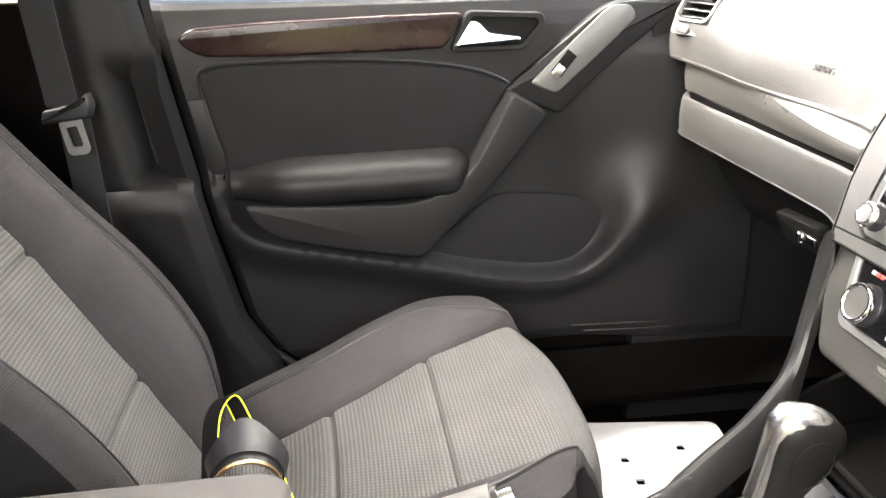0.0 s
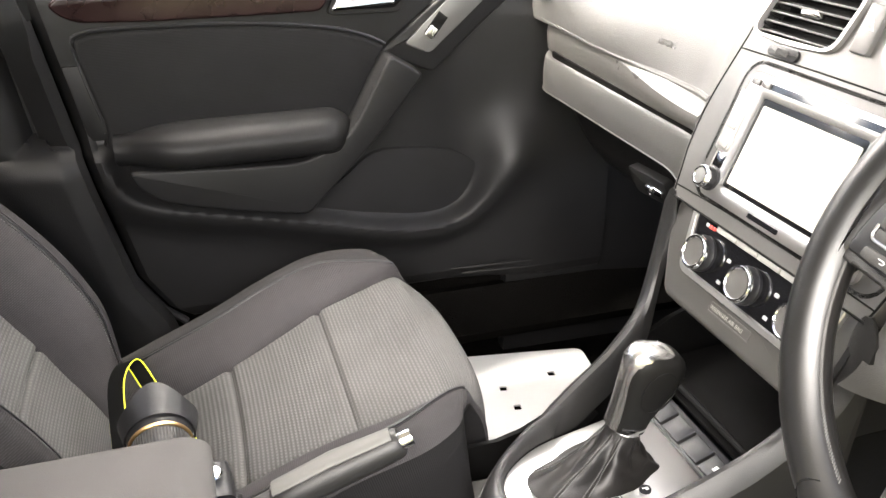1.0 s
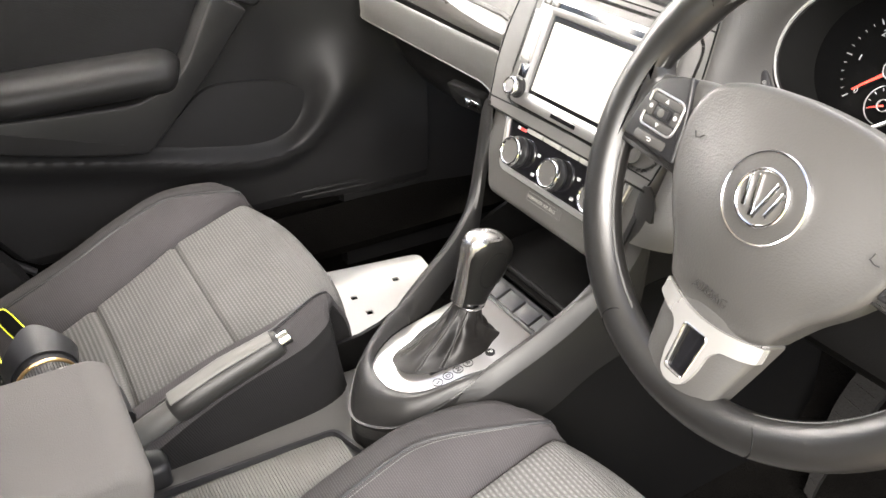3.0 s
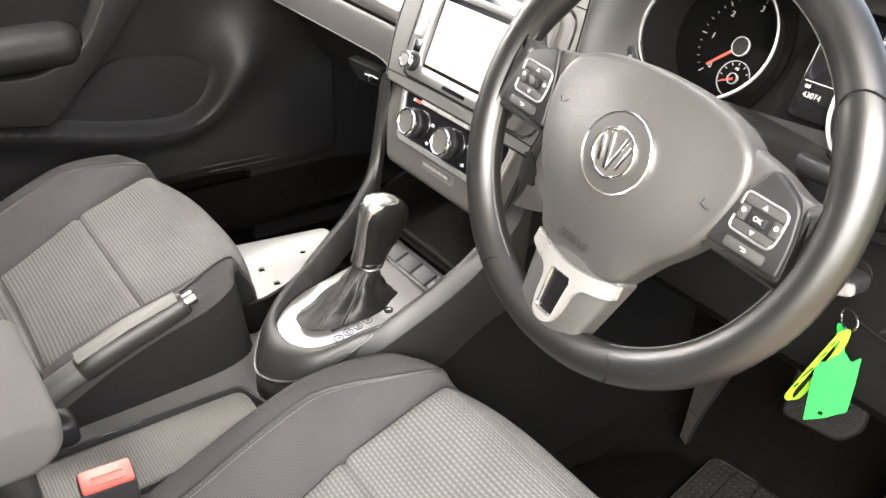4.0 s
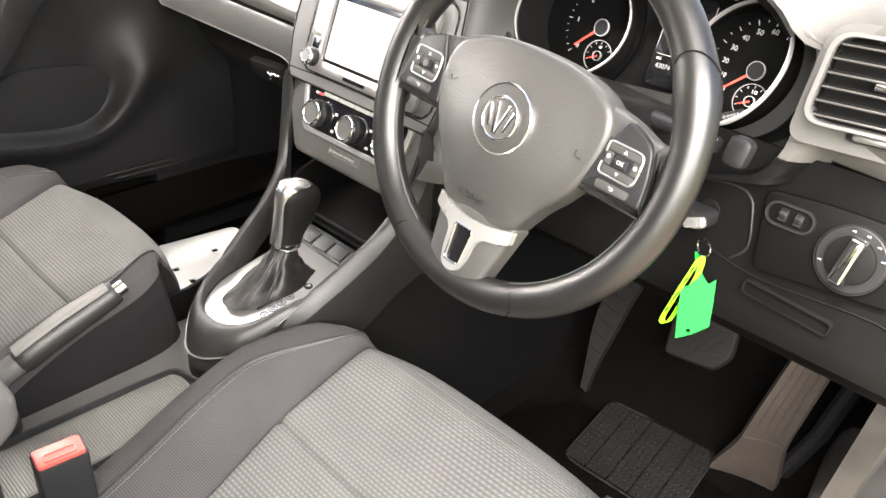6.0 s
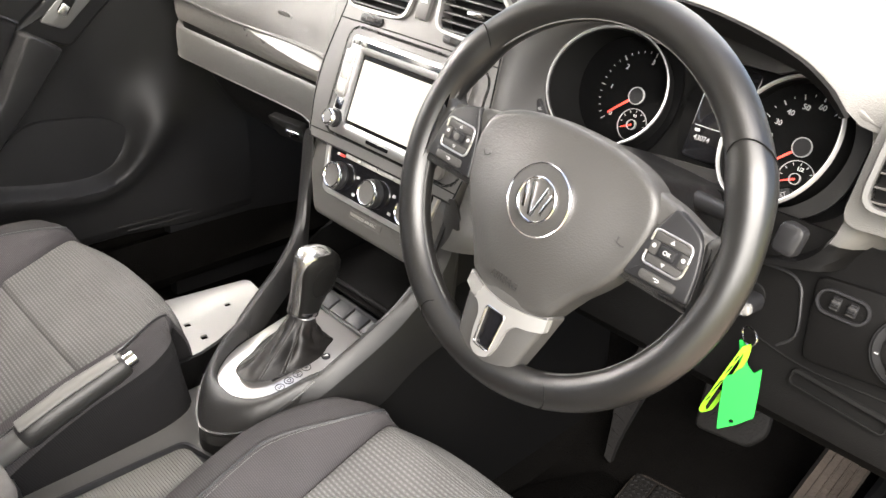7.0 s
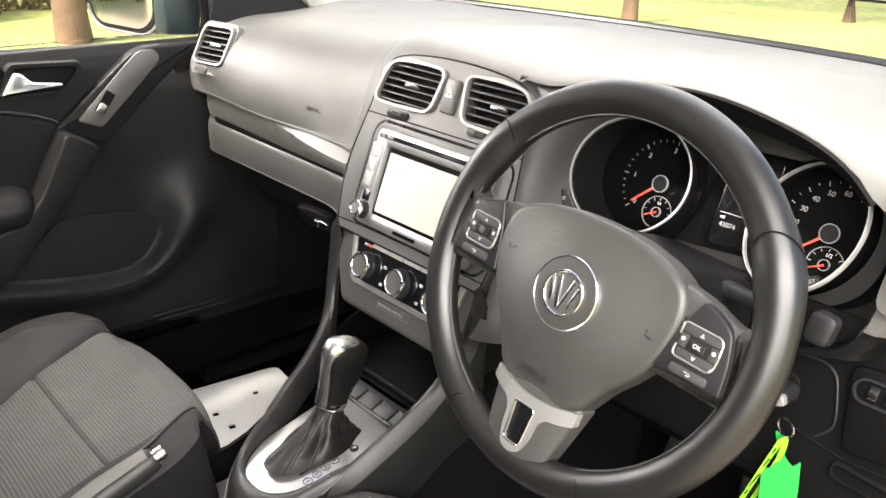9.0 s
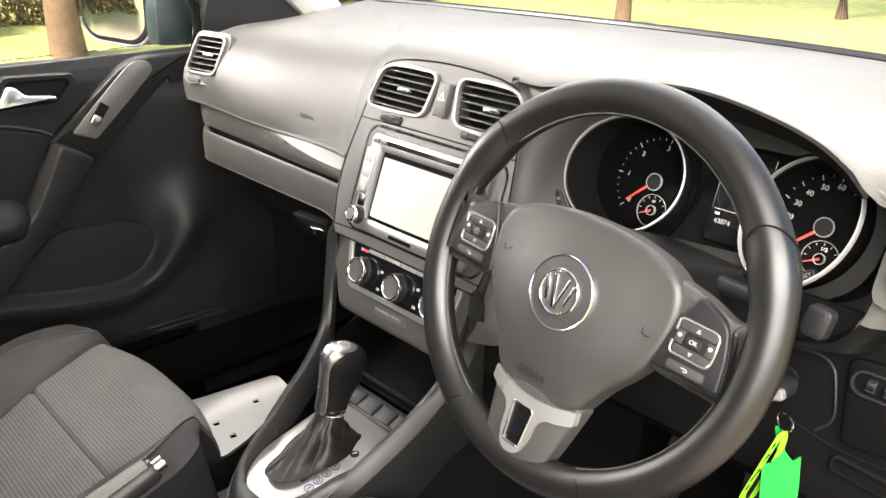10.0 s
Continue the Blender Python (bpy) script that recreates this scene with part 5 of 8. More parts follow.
    lathe(bm, [(0.0196, 0.016), (0.0196, 0.0192), (0.0, 0.0194)], bc, 40)
    part("badge_ground", bm, STACK, badge)
    for u0, rt, ln in ((-0.0128, 14, 0.023), (-0.0048, 14, 0.032), (0.0048, -14, 0.032), (0.0128, -14, 0.023)):
        bm = bmesh.new()
        block(bm, 0.0040, ln, 0.0030, off(bc, u0, 0.0, 0.0185, rt), 0.0012)
        part("badge_bar", bm, CHROME, badge)
    words("airbag_word", "AIRBAG", 0.0100, off(WM, -0.003, -0.0945, 0.0098, -1), LETTER, pad, 0.0005)
    for u, v, rt in ((-0.084, 0.004, 20), (0.088, -0.008, -20)):
        bm = bmesh.new()
        tube(bm, [off(WM, u, v, 0.0052, rt) @ Vector(p) for p in ((-0.004, 0.003, 0.001), (-0.003, -0.002, 0.001), (0.002, -0.002, 0.0016), (0.005, 0.000, 0.001))], 0.0005, 5)
        part("horn_mark", bm, BLACK, pad)
    # side spokes with button pods
    for sgn in (-1, 1):
        bm = bmesh.new()
        poly = rounded([(sgn * 0.080, 0.047), (sgn * 0.118, 0.041), (sgn * 0.150, 0.030), (sgn * 0.172, 0.034), (sgn * 0.176, -0.044), (sgn * 0.160, -0.030), (sgn * 0.100, -0.032), (sgn * 0.078, -0.045)], 0.010, 5)
        prism(bm, poly, WM, -0.028, -0.004, 0.009, 4)
        spoke = part("side_spoke", bm, PADSKIN, wheel)
        bm = bmesh.new()
        prism(bm, rounded([(sgn * 0.150, 0.026), (sgn * 0.163, 0.036), (sgn * 0.172, 0.062), (sgn * 0.182, 0.030), (sgn * 0.182, -0.040), (sgn * 0.172, -0.060), (sgn * 0.162, -0.032), (sgn * 0.158, 0.0)], 0.012, 5), WM, -0.026, -0.0005, 0.010, 5)
        part("rim_sleeve", bm, LEATHER, spoke, "leather sleeve where the spoke meets the rim")
        pm = off(WM, sgn * 0.1305, 0.0025, -0.004, 0)
        bm = bmesh.new()
        prism(bm, rounded([(sgn * (0.119 - 0.1305), 0.0375), (sgn * (0.106 - 0.1305), 0.006), (sgn * (0.0985 - 0.1305), -0.0325), (sgn * (0.163 - 0.1305), -0.0305), (sgn * (0.1605 - 0.1305), -0.0045), (sgn * (0.152 - 0.1305), 0.0245), (sgn * (0.133 - 0.1305), 0.033)], [0.004, 0.02, 0.003, 0.004, 0.02, 0.012, 0.008], 5), pm, -0.012, 0.0045, 0.0022, 3)
        pod = part("button_pod", bm, BLACK, spoke, "dark plastic button pod")
        for v0, sg in ((0.0155, 1), (-0.0155, -1)):
            bm = bmesh.new()
            pts = rounded([(-0.0195, v0 - sg * 0.0105), (-0.0195, v0), (0.0185, v0), (0.0195, v0 - sg * 0.0150), (0.0195, v0 - sg * 0.0150)], [0.0, 0.005, 0.007, 0.0, 0.0], 5)
            tube(bm, [pm @ Vector((a, b, 0.0054)) for a, b in pts[4:-6]], 0.0011, 8)
            part("button_frame", bm, POLISH, spoke, "thin chrome frame")
        for u, v, w, h in ((0, 0.0105, 0.0350, 0.0072), (0, -0.0105, 0.0350, 0.0072), (-0.0146, 0.0, 0.0078, 0.0122), (0.0146, 0.0, 0.0078, 0.0122), (0, 0.0, 0.0150, 0.0090)):
            bm = bmesh.new()
            block(bm, w, h, 0.0016 if w != 0.0150 else 0.0036, off(pm, u, v, 0.0044), 0.0009)
            part("button", bm, DASHLOW if w != 0.0150 else BLACK, spoke)
        if sgn > 0:
            words("button_word", "OK", 0.0054, off(pm, 0, 0.0, 0.0082), DIALP, spoke, 0.0002)
        else:
            bm = bmesh.new()
            lathe(bm, [(0.0038, 0.0), (0.0038, 0.0006), (0.0, 0.0012)], off(pm, 0, 0.0, 0.0078), 16)
            part("symbol", bm, STACK, spoke)
        for v, a in ((0.0105, 0), (-0.0105, 180)):
            bm = bmesh.new()
            ring(bm, [(0, 0.0020), (-0.0020, -0.0014), (0.0020, -0.0014)], [(0, 0.0011), (-0.0011, -0.0008), (0.0011, -0.0008)], off(pm, 0, v, 0.0061, a), 0, 0.0004)
            part("symbol", bm, DIALP, spoke)
        for u in (-0.0146, 0.0146):
            bm = bmesh.new()
            lathe(bm, [(0.0019, 0.0), (0.0019, 0.0004), (0.0012, 0.0004), (0.0012, 0.0)], off(pm, u, 0.0015, 0.0061), 14)
            part("symbol", bm, DIALP, spoke)
        bm = bmesh.new()
        prism(bm, rrect(0.036, 0.0085, 0.0030), off(pm, 0.001 * sgn, -0.0245, 0.0040, 1), 0.0, 0.0026, 0.0010)
        part("return_button", bm, DASHLOW, spoke)
        bm = bmesh.new()
        tube(bm, [off(pm, 0.001 * sgn, -0.0245, 0.0068) @ Vector(p) for p in ((-0.0032, 0.0012, 0), (0.0018, 0.0012, 0), (0.0028, 0.0002, 0), (0.0018, -0.0010, 0), (-0.0008, -0.0010, 0))], 0.0004, 5)
        part("symbol", bm, DIALP, spoke)
    # lower spoke: grained core, silver fork round a dark slot, bowed towards the driver
    LM = off(WM, 0.001, 0.0, -0.008)
    bm = bmesh.new()
    core = rounded([(-0.0515, -0.104), (0.0525, -0.104), (0.046, -0.135), (0.0375, -0.170), (0.031, -0.190), (0.014, -0.1985), (-0.016, -0.1985), (-0.034, -0.191), (-0.041, -0.170), (-0.048, -0.135)], [0.004, 0.004, 0.02, 0.02, 0.012, 0.014, 0.014, 0.012, 0.02, 0.02], 5)
    prism(bm, core, LM, -0.022, 0.000, 0.005, 4)
    low = part("lower_spoke", crown(bm, LM, 0.011, 0.056), PADSKIN, wheel, "", 50)
    right = [(0.0515, -0.1075), (0.0520, -0.1215), (0.0400, -0.1262), (0.0250, -0.1292), (0.0182, -0.1380), (0.0168, -0.1570), (0.0118, -0.1715), (0.0040, -0.1755)]
    top = [(0.0, -0.1165), (0.027, -0.1140)]
    fork_o = rounded([top[0], top[1]] + right + [(-x, y) for x, y in reversed(right)] + [(-0.027, -0.1140)], [0.02, 0.02, 0.001, 0.002, 0.01, 0.008, 0.008, 0.012, 0.008, 0.004, 0.004, 0.008, 0.012, 0.008, 0.008, 0.01, 0.002, 0.001, 0.02], 5)
    slot = rounded([(-0.0124, -0.1262), (0.0124, -0.1262), (0.0100, -0.1670), (-0.0100, -0.1670)], 0.004, 5)
    bm = bmesh.new()
    plate(bm, fork_o, [slot], LM, -0.004, 0.0045)
    fork = part("silver_fork", crown(bm, LM, 0.011, 0.056), SATIN, low, "satin silver fork trim", 25)
    bm = bmesh.new()
    tube(bm, [LM @ Vector((*p, 0.0042)) for p in slot], 0.0009, 8, True)
    part("slot_edge", crown(bm, LM, 0.011, 0.056), CHROME, fork, "bright slot edge")
    bm = bmesh.new()
    prism(bm, slot, LM, -0.004, 0.0004)
    part("slot", crown(bm, LM, 0.011, 0.056), GLOSS, fork)
    # column shroud behind the wheel
    bm = bmesh.new()
    prism(bm, rounded([(-0.068, 0.052), (0.068, 0.052), (0.084, 0.0), (0.060, -0.062), (-0.060, -0.062), (-0.084, 0.0)], 0.02), WM, -0.045, -0.28, 0.01, 3)
    col = solo("column_shroud", bm, DOOR, "dark plastic steering column shroud behind the wheel", "column shroud")
    stalk = thing("indicator_stalk", (0.50, 0.03, 0.94), "black stalk with a squared tip on the column", "stalk")
    bm = bmesh.new()
    tube(bm, [(0.45, 0.055, 0.945), (0.50, 0.050, 0.945), (0.530, 0.047, 0.945)], [0.010, 0.008, 0.008], 12)
    part("arm", bm, BLACK, stalk)
    bm = bmesh.new()
    block(bm, 0.025, 0.031, 0.014, tilted((0.551, 0.055, 0.943), 15, -8), 0.005)
    part("tip", bm, BLACK, stalk)
    stalk2 = thing("wiper_stalk", (0.20, 0.045, 0.89), "black wiper stalk on the column", "stalk")
    bm = bmesh.new()
    tube(bm, [(0.31, 0.055, 0.93), (0.20, 0.045, 0.90), (0.112, 0.037, 0.876)], [0.010, 0.008, 0.008], 12)
    part("arm", bm, BLACK, stalk2)
    bm = bmesh.new()
    lathe(bm, [(0.011, 0.0), (0.013, 0.004), (0.013, 0.018), (0.009, 0.024), (0.0, 0.024)], Matrix.Translation((0.114, 0.037, 0.8765)) @ Matrix.Rotation(radians(-90), 4, "Y"), 20)
    part("tip", bm, BLACK, stalk2)


def build_key():
    at = Vector((0.534, 0.054, 0.840))
    key = thing("car_key", at, "black car key in the ignition with a bright green tag", "key")
    km = tilted(at + Vector((-0.020, 0.030, 0.010)), 10)
    bm = bmesh.new()
    prism(bm, rrect(0.036, 0.020, 0.008), off(km, 0, 0, 0), 0.0, 0.034, 0.005)
    part("fob", bm, BLACK, key)
    bm = bmesh.new()
    lathe(bm, [(0.017, 0.0), (0.017, 0.005), (0.013, 0.008), (0.0, 0.008)], off(km, 0, 0, -0.020), 28)
    part("ignition_collar", bm, MATT, key)
    bm = bmesh.new()
    block(bm, 0.024, 0.012, 0.008, off(km, 0.008, -0.002, 0.030, 20), 0.003)
    part("fob_cap", bm, SATIN, key, "chrome end of the key")
    rc = at + Vector((0.006, -0.006, -0.006))
    bm = bmesh.new()
    tube(bm, [rc + Vector((0.0095 * math.cos(a * math.pi / 12), -0.004 * math.cos(a * math.pi / 12), 0.0095 * math.sin(a * math.pi / 12) - 0.002)) for a in range(24)], 0.0011, 6, True)
    part("key_ring", bm, CHROME, key, "thin steel key ring")
    # lime strap loop
    bm = bmesh.new()
    top = rc + Vector((0.002, -0.004, -0.010))
    loop = spline([top, top + Vector((-0.006, -0.004, -0.020)), top + Vector((-0.018, -0.005, -0.062)), top + Vector((-0.027, -0.002, -0.094)), top + Vector((-0.022, 0.005, -0.098)), top + Vector((-0.012, 0.006, -0.064)), top + Vector((0.000, 0.003, -0.020))], 5)
    k, rows = len(loop), []
    for p in loop:
        rows.append([bm.verts.new(p + Vector((0.0022 * sx, 0.0012 * sy + 0.002 * sx, 0.0012 * sx))) for sx, sy in ((-1, -0.5), (1, -0.5), (1, 0.5), (-1, 0.5))])
    for i in range(k):
        a, b = rows[i], rows[(i + 1) % k]
        for s in range(4):
            bm.faces.new((a[s], a[(s + 1) % 4], b[(s + 1) % 4], b[s]))
    strap = part("strap", bm, LIME, key, "lime plastic strap with dark print")
    for i, ln in enumerate((0.010, 0.018, 0.022, 0.008)):
        bm = bmesh.new()
        p0 = top.lerp(top + Vector((-0.025, -0.0035, -0.088)), (0.20, 0.40, 0.66, 0.86)[i])
        block(bm, 0.0012, ln, 0.0006, place(p0 + Vector((0.000, -0.0035, 0)), Vector((0.93, 0.0, -0.37)), Vector((0.37, 0, 0.93)), Vector((0, -1, 0))), 0.0002)
        part("print_bar", bm, BLACK, strap)
    bm = bmesh.new()
    tm = place(top + Vector((0.004, 0.006, -0.063)), Vector((0.86, 0.47, 0.20)).normalized(), Vector((-0.23, 0.01, 0.97)).normalized(), Vector((0.456, -0.881, 0.117)).normalized())
    body = [(-0.022, -0.040), (-0.004, -0.034), (0.014, -0.024), (0.018, 0.004), (0.021, 0.032), (0.013, 0.026), (0.007, 0.036), (0.005, 0.062), (-0.001, 0.064), (-0.001, 0.034), (-0.006, 0.024), (-0.015, 0.022), (-0.019, -0.008)]
    plate(bm, rounded(body, 0.002), [rrect(0.005, 0.005, 0.0024, -0.008, -0.030)], tm, 0.0, 0.0022)
    part("tag", bm, GREEN, key, "bright green plastic tag")


build_wheel()
build_key()


# ---- centre console ----
def build_console():
    con = thing("centre_console", (0.02, -0.3, 0.40), "dark grey centre console with sweeping sides and a silver selector plate", "console")
    left = [(-0.151, 0.014, 0.845), (-0.147, 0.002, 0.775), (-0.126, -0.025, 0.712), (-0.106, -0.072, 0.671), (-0.086, -0.130, 0.641), (-0.056, -0.208, 0.601)]
    rear = [(-0.030, -0.252, 0.574), (0.024, -0.284, 0.560), (0.080, -0.258, 0.574)]
    right = [(0.103, -0.212, 0.602), (0.118, -0.150, 0.645), (0.128, -0.090, 0.680), (0.136, -0.040, 0.717), (0.150, 0.002, 0.780), (0.155, 0.014, 0.845)]
    path = spline(left + rear + right, 6, False)
    mid = Vector((0.025, -0.08, 0))
    bm = bmesh.new()
    prof = [(0.020, None), (0.018, -0.060), (0.013, -0.022), (0.006, -0.005), (0.0, 0.0), (-0.006, -0.001), (-0.011, -0.008), (-0.014, -0.022), (-0.016, -0.045)]
    def wing(s, t):
        i = min(len(path) - 1, round(s * (len(path) - 1)))
        p = path[i]
        a, b = path[max(0, i - 1)], path[min(len(path) - 1, i + 1)]
        d = Vector((b.x - a.x, b.y - a.y, 0))
        out = Vector((d.y, -d.x, 0)).normalized()
        if out.dot(p - mid) < 0:
            out = -out
        top = ease(-0.06, 0.0, p.y)
        out = (out * (1 - top) + Vector((math.copysign(1, p.x - 0.02), 0, 0)) * top).normalized()
        o, dz = prof[round(t * (len(prof) - 1))]
        tail = ease(-0.15, -0.21, p.y)
        if o < 0:
            o, dz = o * (1 - tail), dz * (1 - tail) - 0.003 * tail
        else:
            o = o * (1 - 0.75 * tail) - 0.003 * tail
        if dz is None:
            return Vector((p.x, p.y, 0.44 + 0.12 * ease(-0.25, -0.10, p.y) + 0.08 * ease(-0.10, 0.03, p.y))) + out * o * 0.6
        return p + out * o + Vector((0, 0, max(dz, 0.596 - p.z) if o < 0 and p.z > 0.6 else dz))
    sheet(bm, lambda s, t: wing(s, (2 + (len(prof) - 3) * t) / (len(prof) - 1)), len(path) - 1, len(prof) - 3, 0.004)
    part("side_wing", bm, WING, con, "sweeping satin console side")
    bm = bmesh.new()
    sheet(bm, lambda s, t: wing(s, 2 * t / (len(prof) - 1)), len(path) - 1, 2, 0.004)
    # same side as the wing, darkened where the light falls off
    part("wing_flank", bm, FLANK, con, "lower flank of the console, shade put into its colour")
    # tunnel body below, with the ribbed tray
    bm = bmesh.new()
    body = rounded([(-0.105, -0.95), (-0.105, -0.16), (-0.085, 0.12), (0.125, 0.12), (0.128, -0.16), (0.128, -0.95)], 0.02)
    prism(bm, body, Matrix.Identity(4), 0.30, 0.522, 0.012, 3)
    part("tunnel_body", bm, TUNNEL, con)
    bm = bmesh.new()
    prism(bm, rounded([(-0.020, -0.225), (-0.080, -0.08), (-0.085, 0.08), (0.120, 0.08), (0.115, -0.10), (0.070, -0.235)], 0.03), Matrix.Identity(4), 0.50, 0.588, 0.002)
    part("core", bm, BLACK, con)
    tray = rounded([(-0.010, -0.62), (0.002, -0.298), (0.100, -0.270), (0.105, -0.62)], 0.012, 5)
    inn = rounded([(-0.005, -0.615), (0.0065, -0.303), (0.096, -0.276), (0.100, -0.615)], 0.010, 5)
    bm = bmesh.new()
    ring(bm, tray, inn, Matrix.Identity(4), 0.518, 0.531, 0.003)
    part("tray_frame", bm, BLACK, con)
    bm = bmesh.new()
    prism(bm, inn, Matrix.Identity(4), 0.518, 0.5236, 0.0005)
    part("tray_floor", bm, BLACK, con)
    for i in range(84):
        bm = bmesh.new()
        block(bm, 0.091, 0.0030, 0.0012, Matrix.Translation((0.050, -0.300 - i * 0.0036, 0.5234)), 0.0005)
        part("tray_rib", bm, TRAYRIB, con)
    # flanks of the tunnel below the wings, shade included in their black
    for sgn, x0 in ((1, 0.132), (-1, -0.122)):
        bm = bmesh.new()
        def flank(s, t, sgn=sgn, x0=x0):
            y = -0.30 + 0.75 * s
            z = 0.30 + (0.26 + 0.14 * ease(-0.22, 0.06, y)) * t
            return (x0 + sgn * (0.020 * (1 - t) ** 2 - 0.004 * t + 0.012 * ease(-0.1, 0.1, y)), y, z)
        sheet(bm, flank, 24, 10, 0.006 * sgn)
        part("tunnel_side", bm, KNEE, con, "black plastic tunnel side, shade put into its colour")
    # selector plate
    pm = place((0.012, -0.135, 0.606), Vector((1, 0, -0.02)).normalized(), Vector((0, 1, 0.10)).normalized(), Vector((0.02, -0.10, 1)).normalized())
    bm = bmesh.new()
    outline = rounded([(-0.074, 0.085), (0.074, 0.085), (0.076, -0.050), (0.050, -0.108), (-0.022, -0.112), (-0.057, -0.060)], [0.012, 0.012, 0.03, 0.035, 0.035, 0.03], 5)
    prism(bm, outline, pm, -0.012, 0.001, 0.002)
    plate = part("selector_plate", bm, POLISH, con, "brushed silver selector plate")
    # collar from the wings up to the plate
    rim = [pm @ Vector((*p[:2], -0.0005)) for p in rounded([(-0.074, 0.085), (0.074, 0.085), (0.076, -0.050), (0.050, -0.108), (-0.022, -0.112), (-0.057, -0.060)], [0.012, 0.012, 0.03, 0.035, 0.035, 0.03], 14)]
    heart = pm.translation
    def meet(p):
        d = Vector((p.x - heart.x, p.y - heart.y)).normalized()
        return max(rim, key=lambda q: Vector((q.x - heart.x, q.y - heart.y)).normalized().dot(d))
    arc = [p for p in path if p.y < -0.125]
    bm = bmesh.new()
    def collar(s, t):
        p = arc[min(len(arc) - 1, round(s * (len(arc) - 1)))]
        q = meet(p)
        r = p.lerp(q, t)
        r.z += 0.020 * math.sin(math.pi * t) ** 0.7 * ease(-0.11, -0.20, p.y) - 0.0035 * (1 - t) * ease(-0.2, -0.14, p.y) + 0.003 * ease(0.6, 0.9, t)
        return r
    sheet(bm, collar, len(arc) - 1, 8, 0.003)
    part("collar", bm, WING, con, "rounded satin rear of the console")
    bm = bmesh.new()
    tube(bm, [p + Vector((0, 0, -0.001)) for p in path if p.y < -0.17], 0.0011, 6)
    part("collar_joint", bm, STACK, con)
    bm = bmesh.new()
    lathe(bm, [(0.0062, 0.0), (0.0062, 0.0016), (0.0, 0.0018)], off(pm, 0.0455, 0.0235, 0.001), 18)
    p_ob = part("position_disc", bm, BLACK, plate)
    words("letter", "P", 0.0085, off(pm, 0.0455, 0.0235, 0.0030), WHITE, p_ob, 0.0002)
    for i, ch in enumerate("RNDS"):
        bm = bmesh.new()
        m = off(pm, 0.0455 + 0.0025 * i, -0.009 - 0.0157 * i, 0.001)
        lathe(bm, [(0.0065, 0.0), (0.0065, 0.0009), (0.0056, 0.0009), (0.0056, 0.0)], m, 20, True)
        d = part("position_ring", bm, DASHLOW, plate)
        words("letter", ch, 0.0085, off(m, 0, 0, 0.0004), BLACK, d, 0.0003)
    bm = bmesh.new()
    block(bm, 0.004, 0.022, 0.0006, off(pm, 0.036, -0.046, 0.001), 0.0003)
    block(bm, 0.012, 0.004, 0.0006, off(pm, 0.0335, -0.036, 0.001), 0.0003)
    part("shift_sign", bm, BLACK, plate)
    # button row and the storage bin ahead of it
    bm = bmesh.new()
    bmx = place((0.022, -0.040, 0.628), Vector((1, 0.0, 0.0)), Vector((0, 0.93, 0.36)), Vector((0, -0.36, 0.93)))
    prism(bm, rrect(0.148, 0.034, 0.004), bmx, -0.02, 0.0, 0.002)
    row = part("switch_bank", bm, BLACK, con)
    for i in range(4):
        bm = bmesh.new()
        block(bm, 0.031, 0.024, 0.004, off(bmx, -0.052 + 0.0345 * i, -0.002, 0.0), 0.0015)
        part("button", bm, BLACK, row)
    bm = bmesh.new()
    block(bm, 0.006, 0.006, 0.0005, off(bmx, 0.052, -0.002, 0.004), 0.0002)
    part("symbol", bm, WHITE, row)
    bm = bmesh.new()
    def bin_wall(s, t):
        x = -0.100 + 0.235 * s
        pts = [(-0.022, 0.640), (0.02, 0.648), (0.10, 0.655), (0.135, 0.69), (0.14, 0.75)]
        f = t * 4
        i = min(3, int(f))
        a, b = pts[i], pts[i + 1]
        return (x, a[0] + (b[0] - a[0]) * (f - i), a[1] + (b[1] - a[1]) * (f - i))
    sheet(bm, bin_wall, 6, 12, 0.004)
    # the bin's inner shade is painted as near black
    part("storage_bin", bm, KNEE, con)
    bm = bmesh.new()
    tube(bm, [(-0.06, -0.018, 0.650), (0.03, -0.018, 0.651), (0.115, -0.018, 0.650)], 0.004, 8)
    part("bin_lip", bm, MATT, con)
    return pm


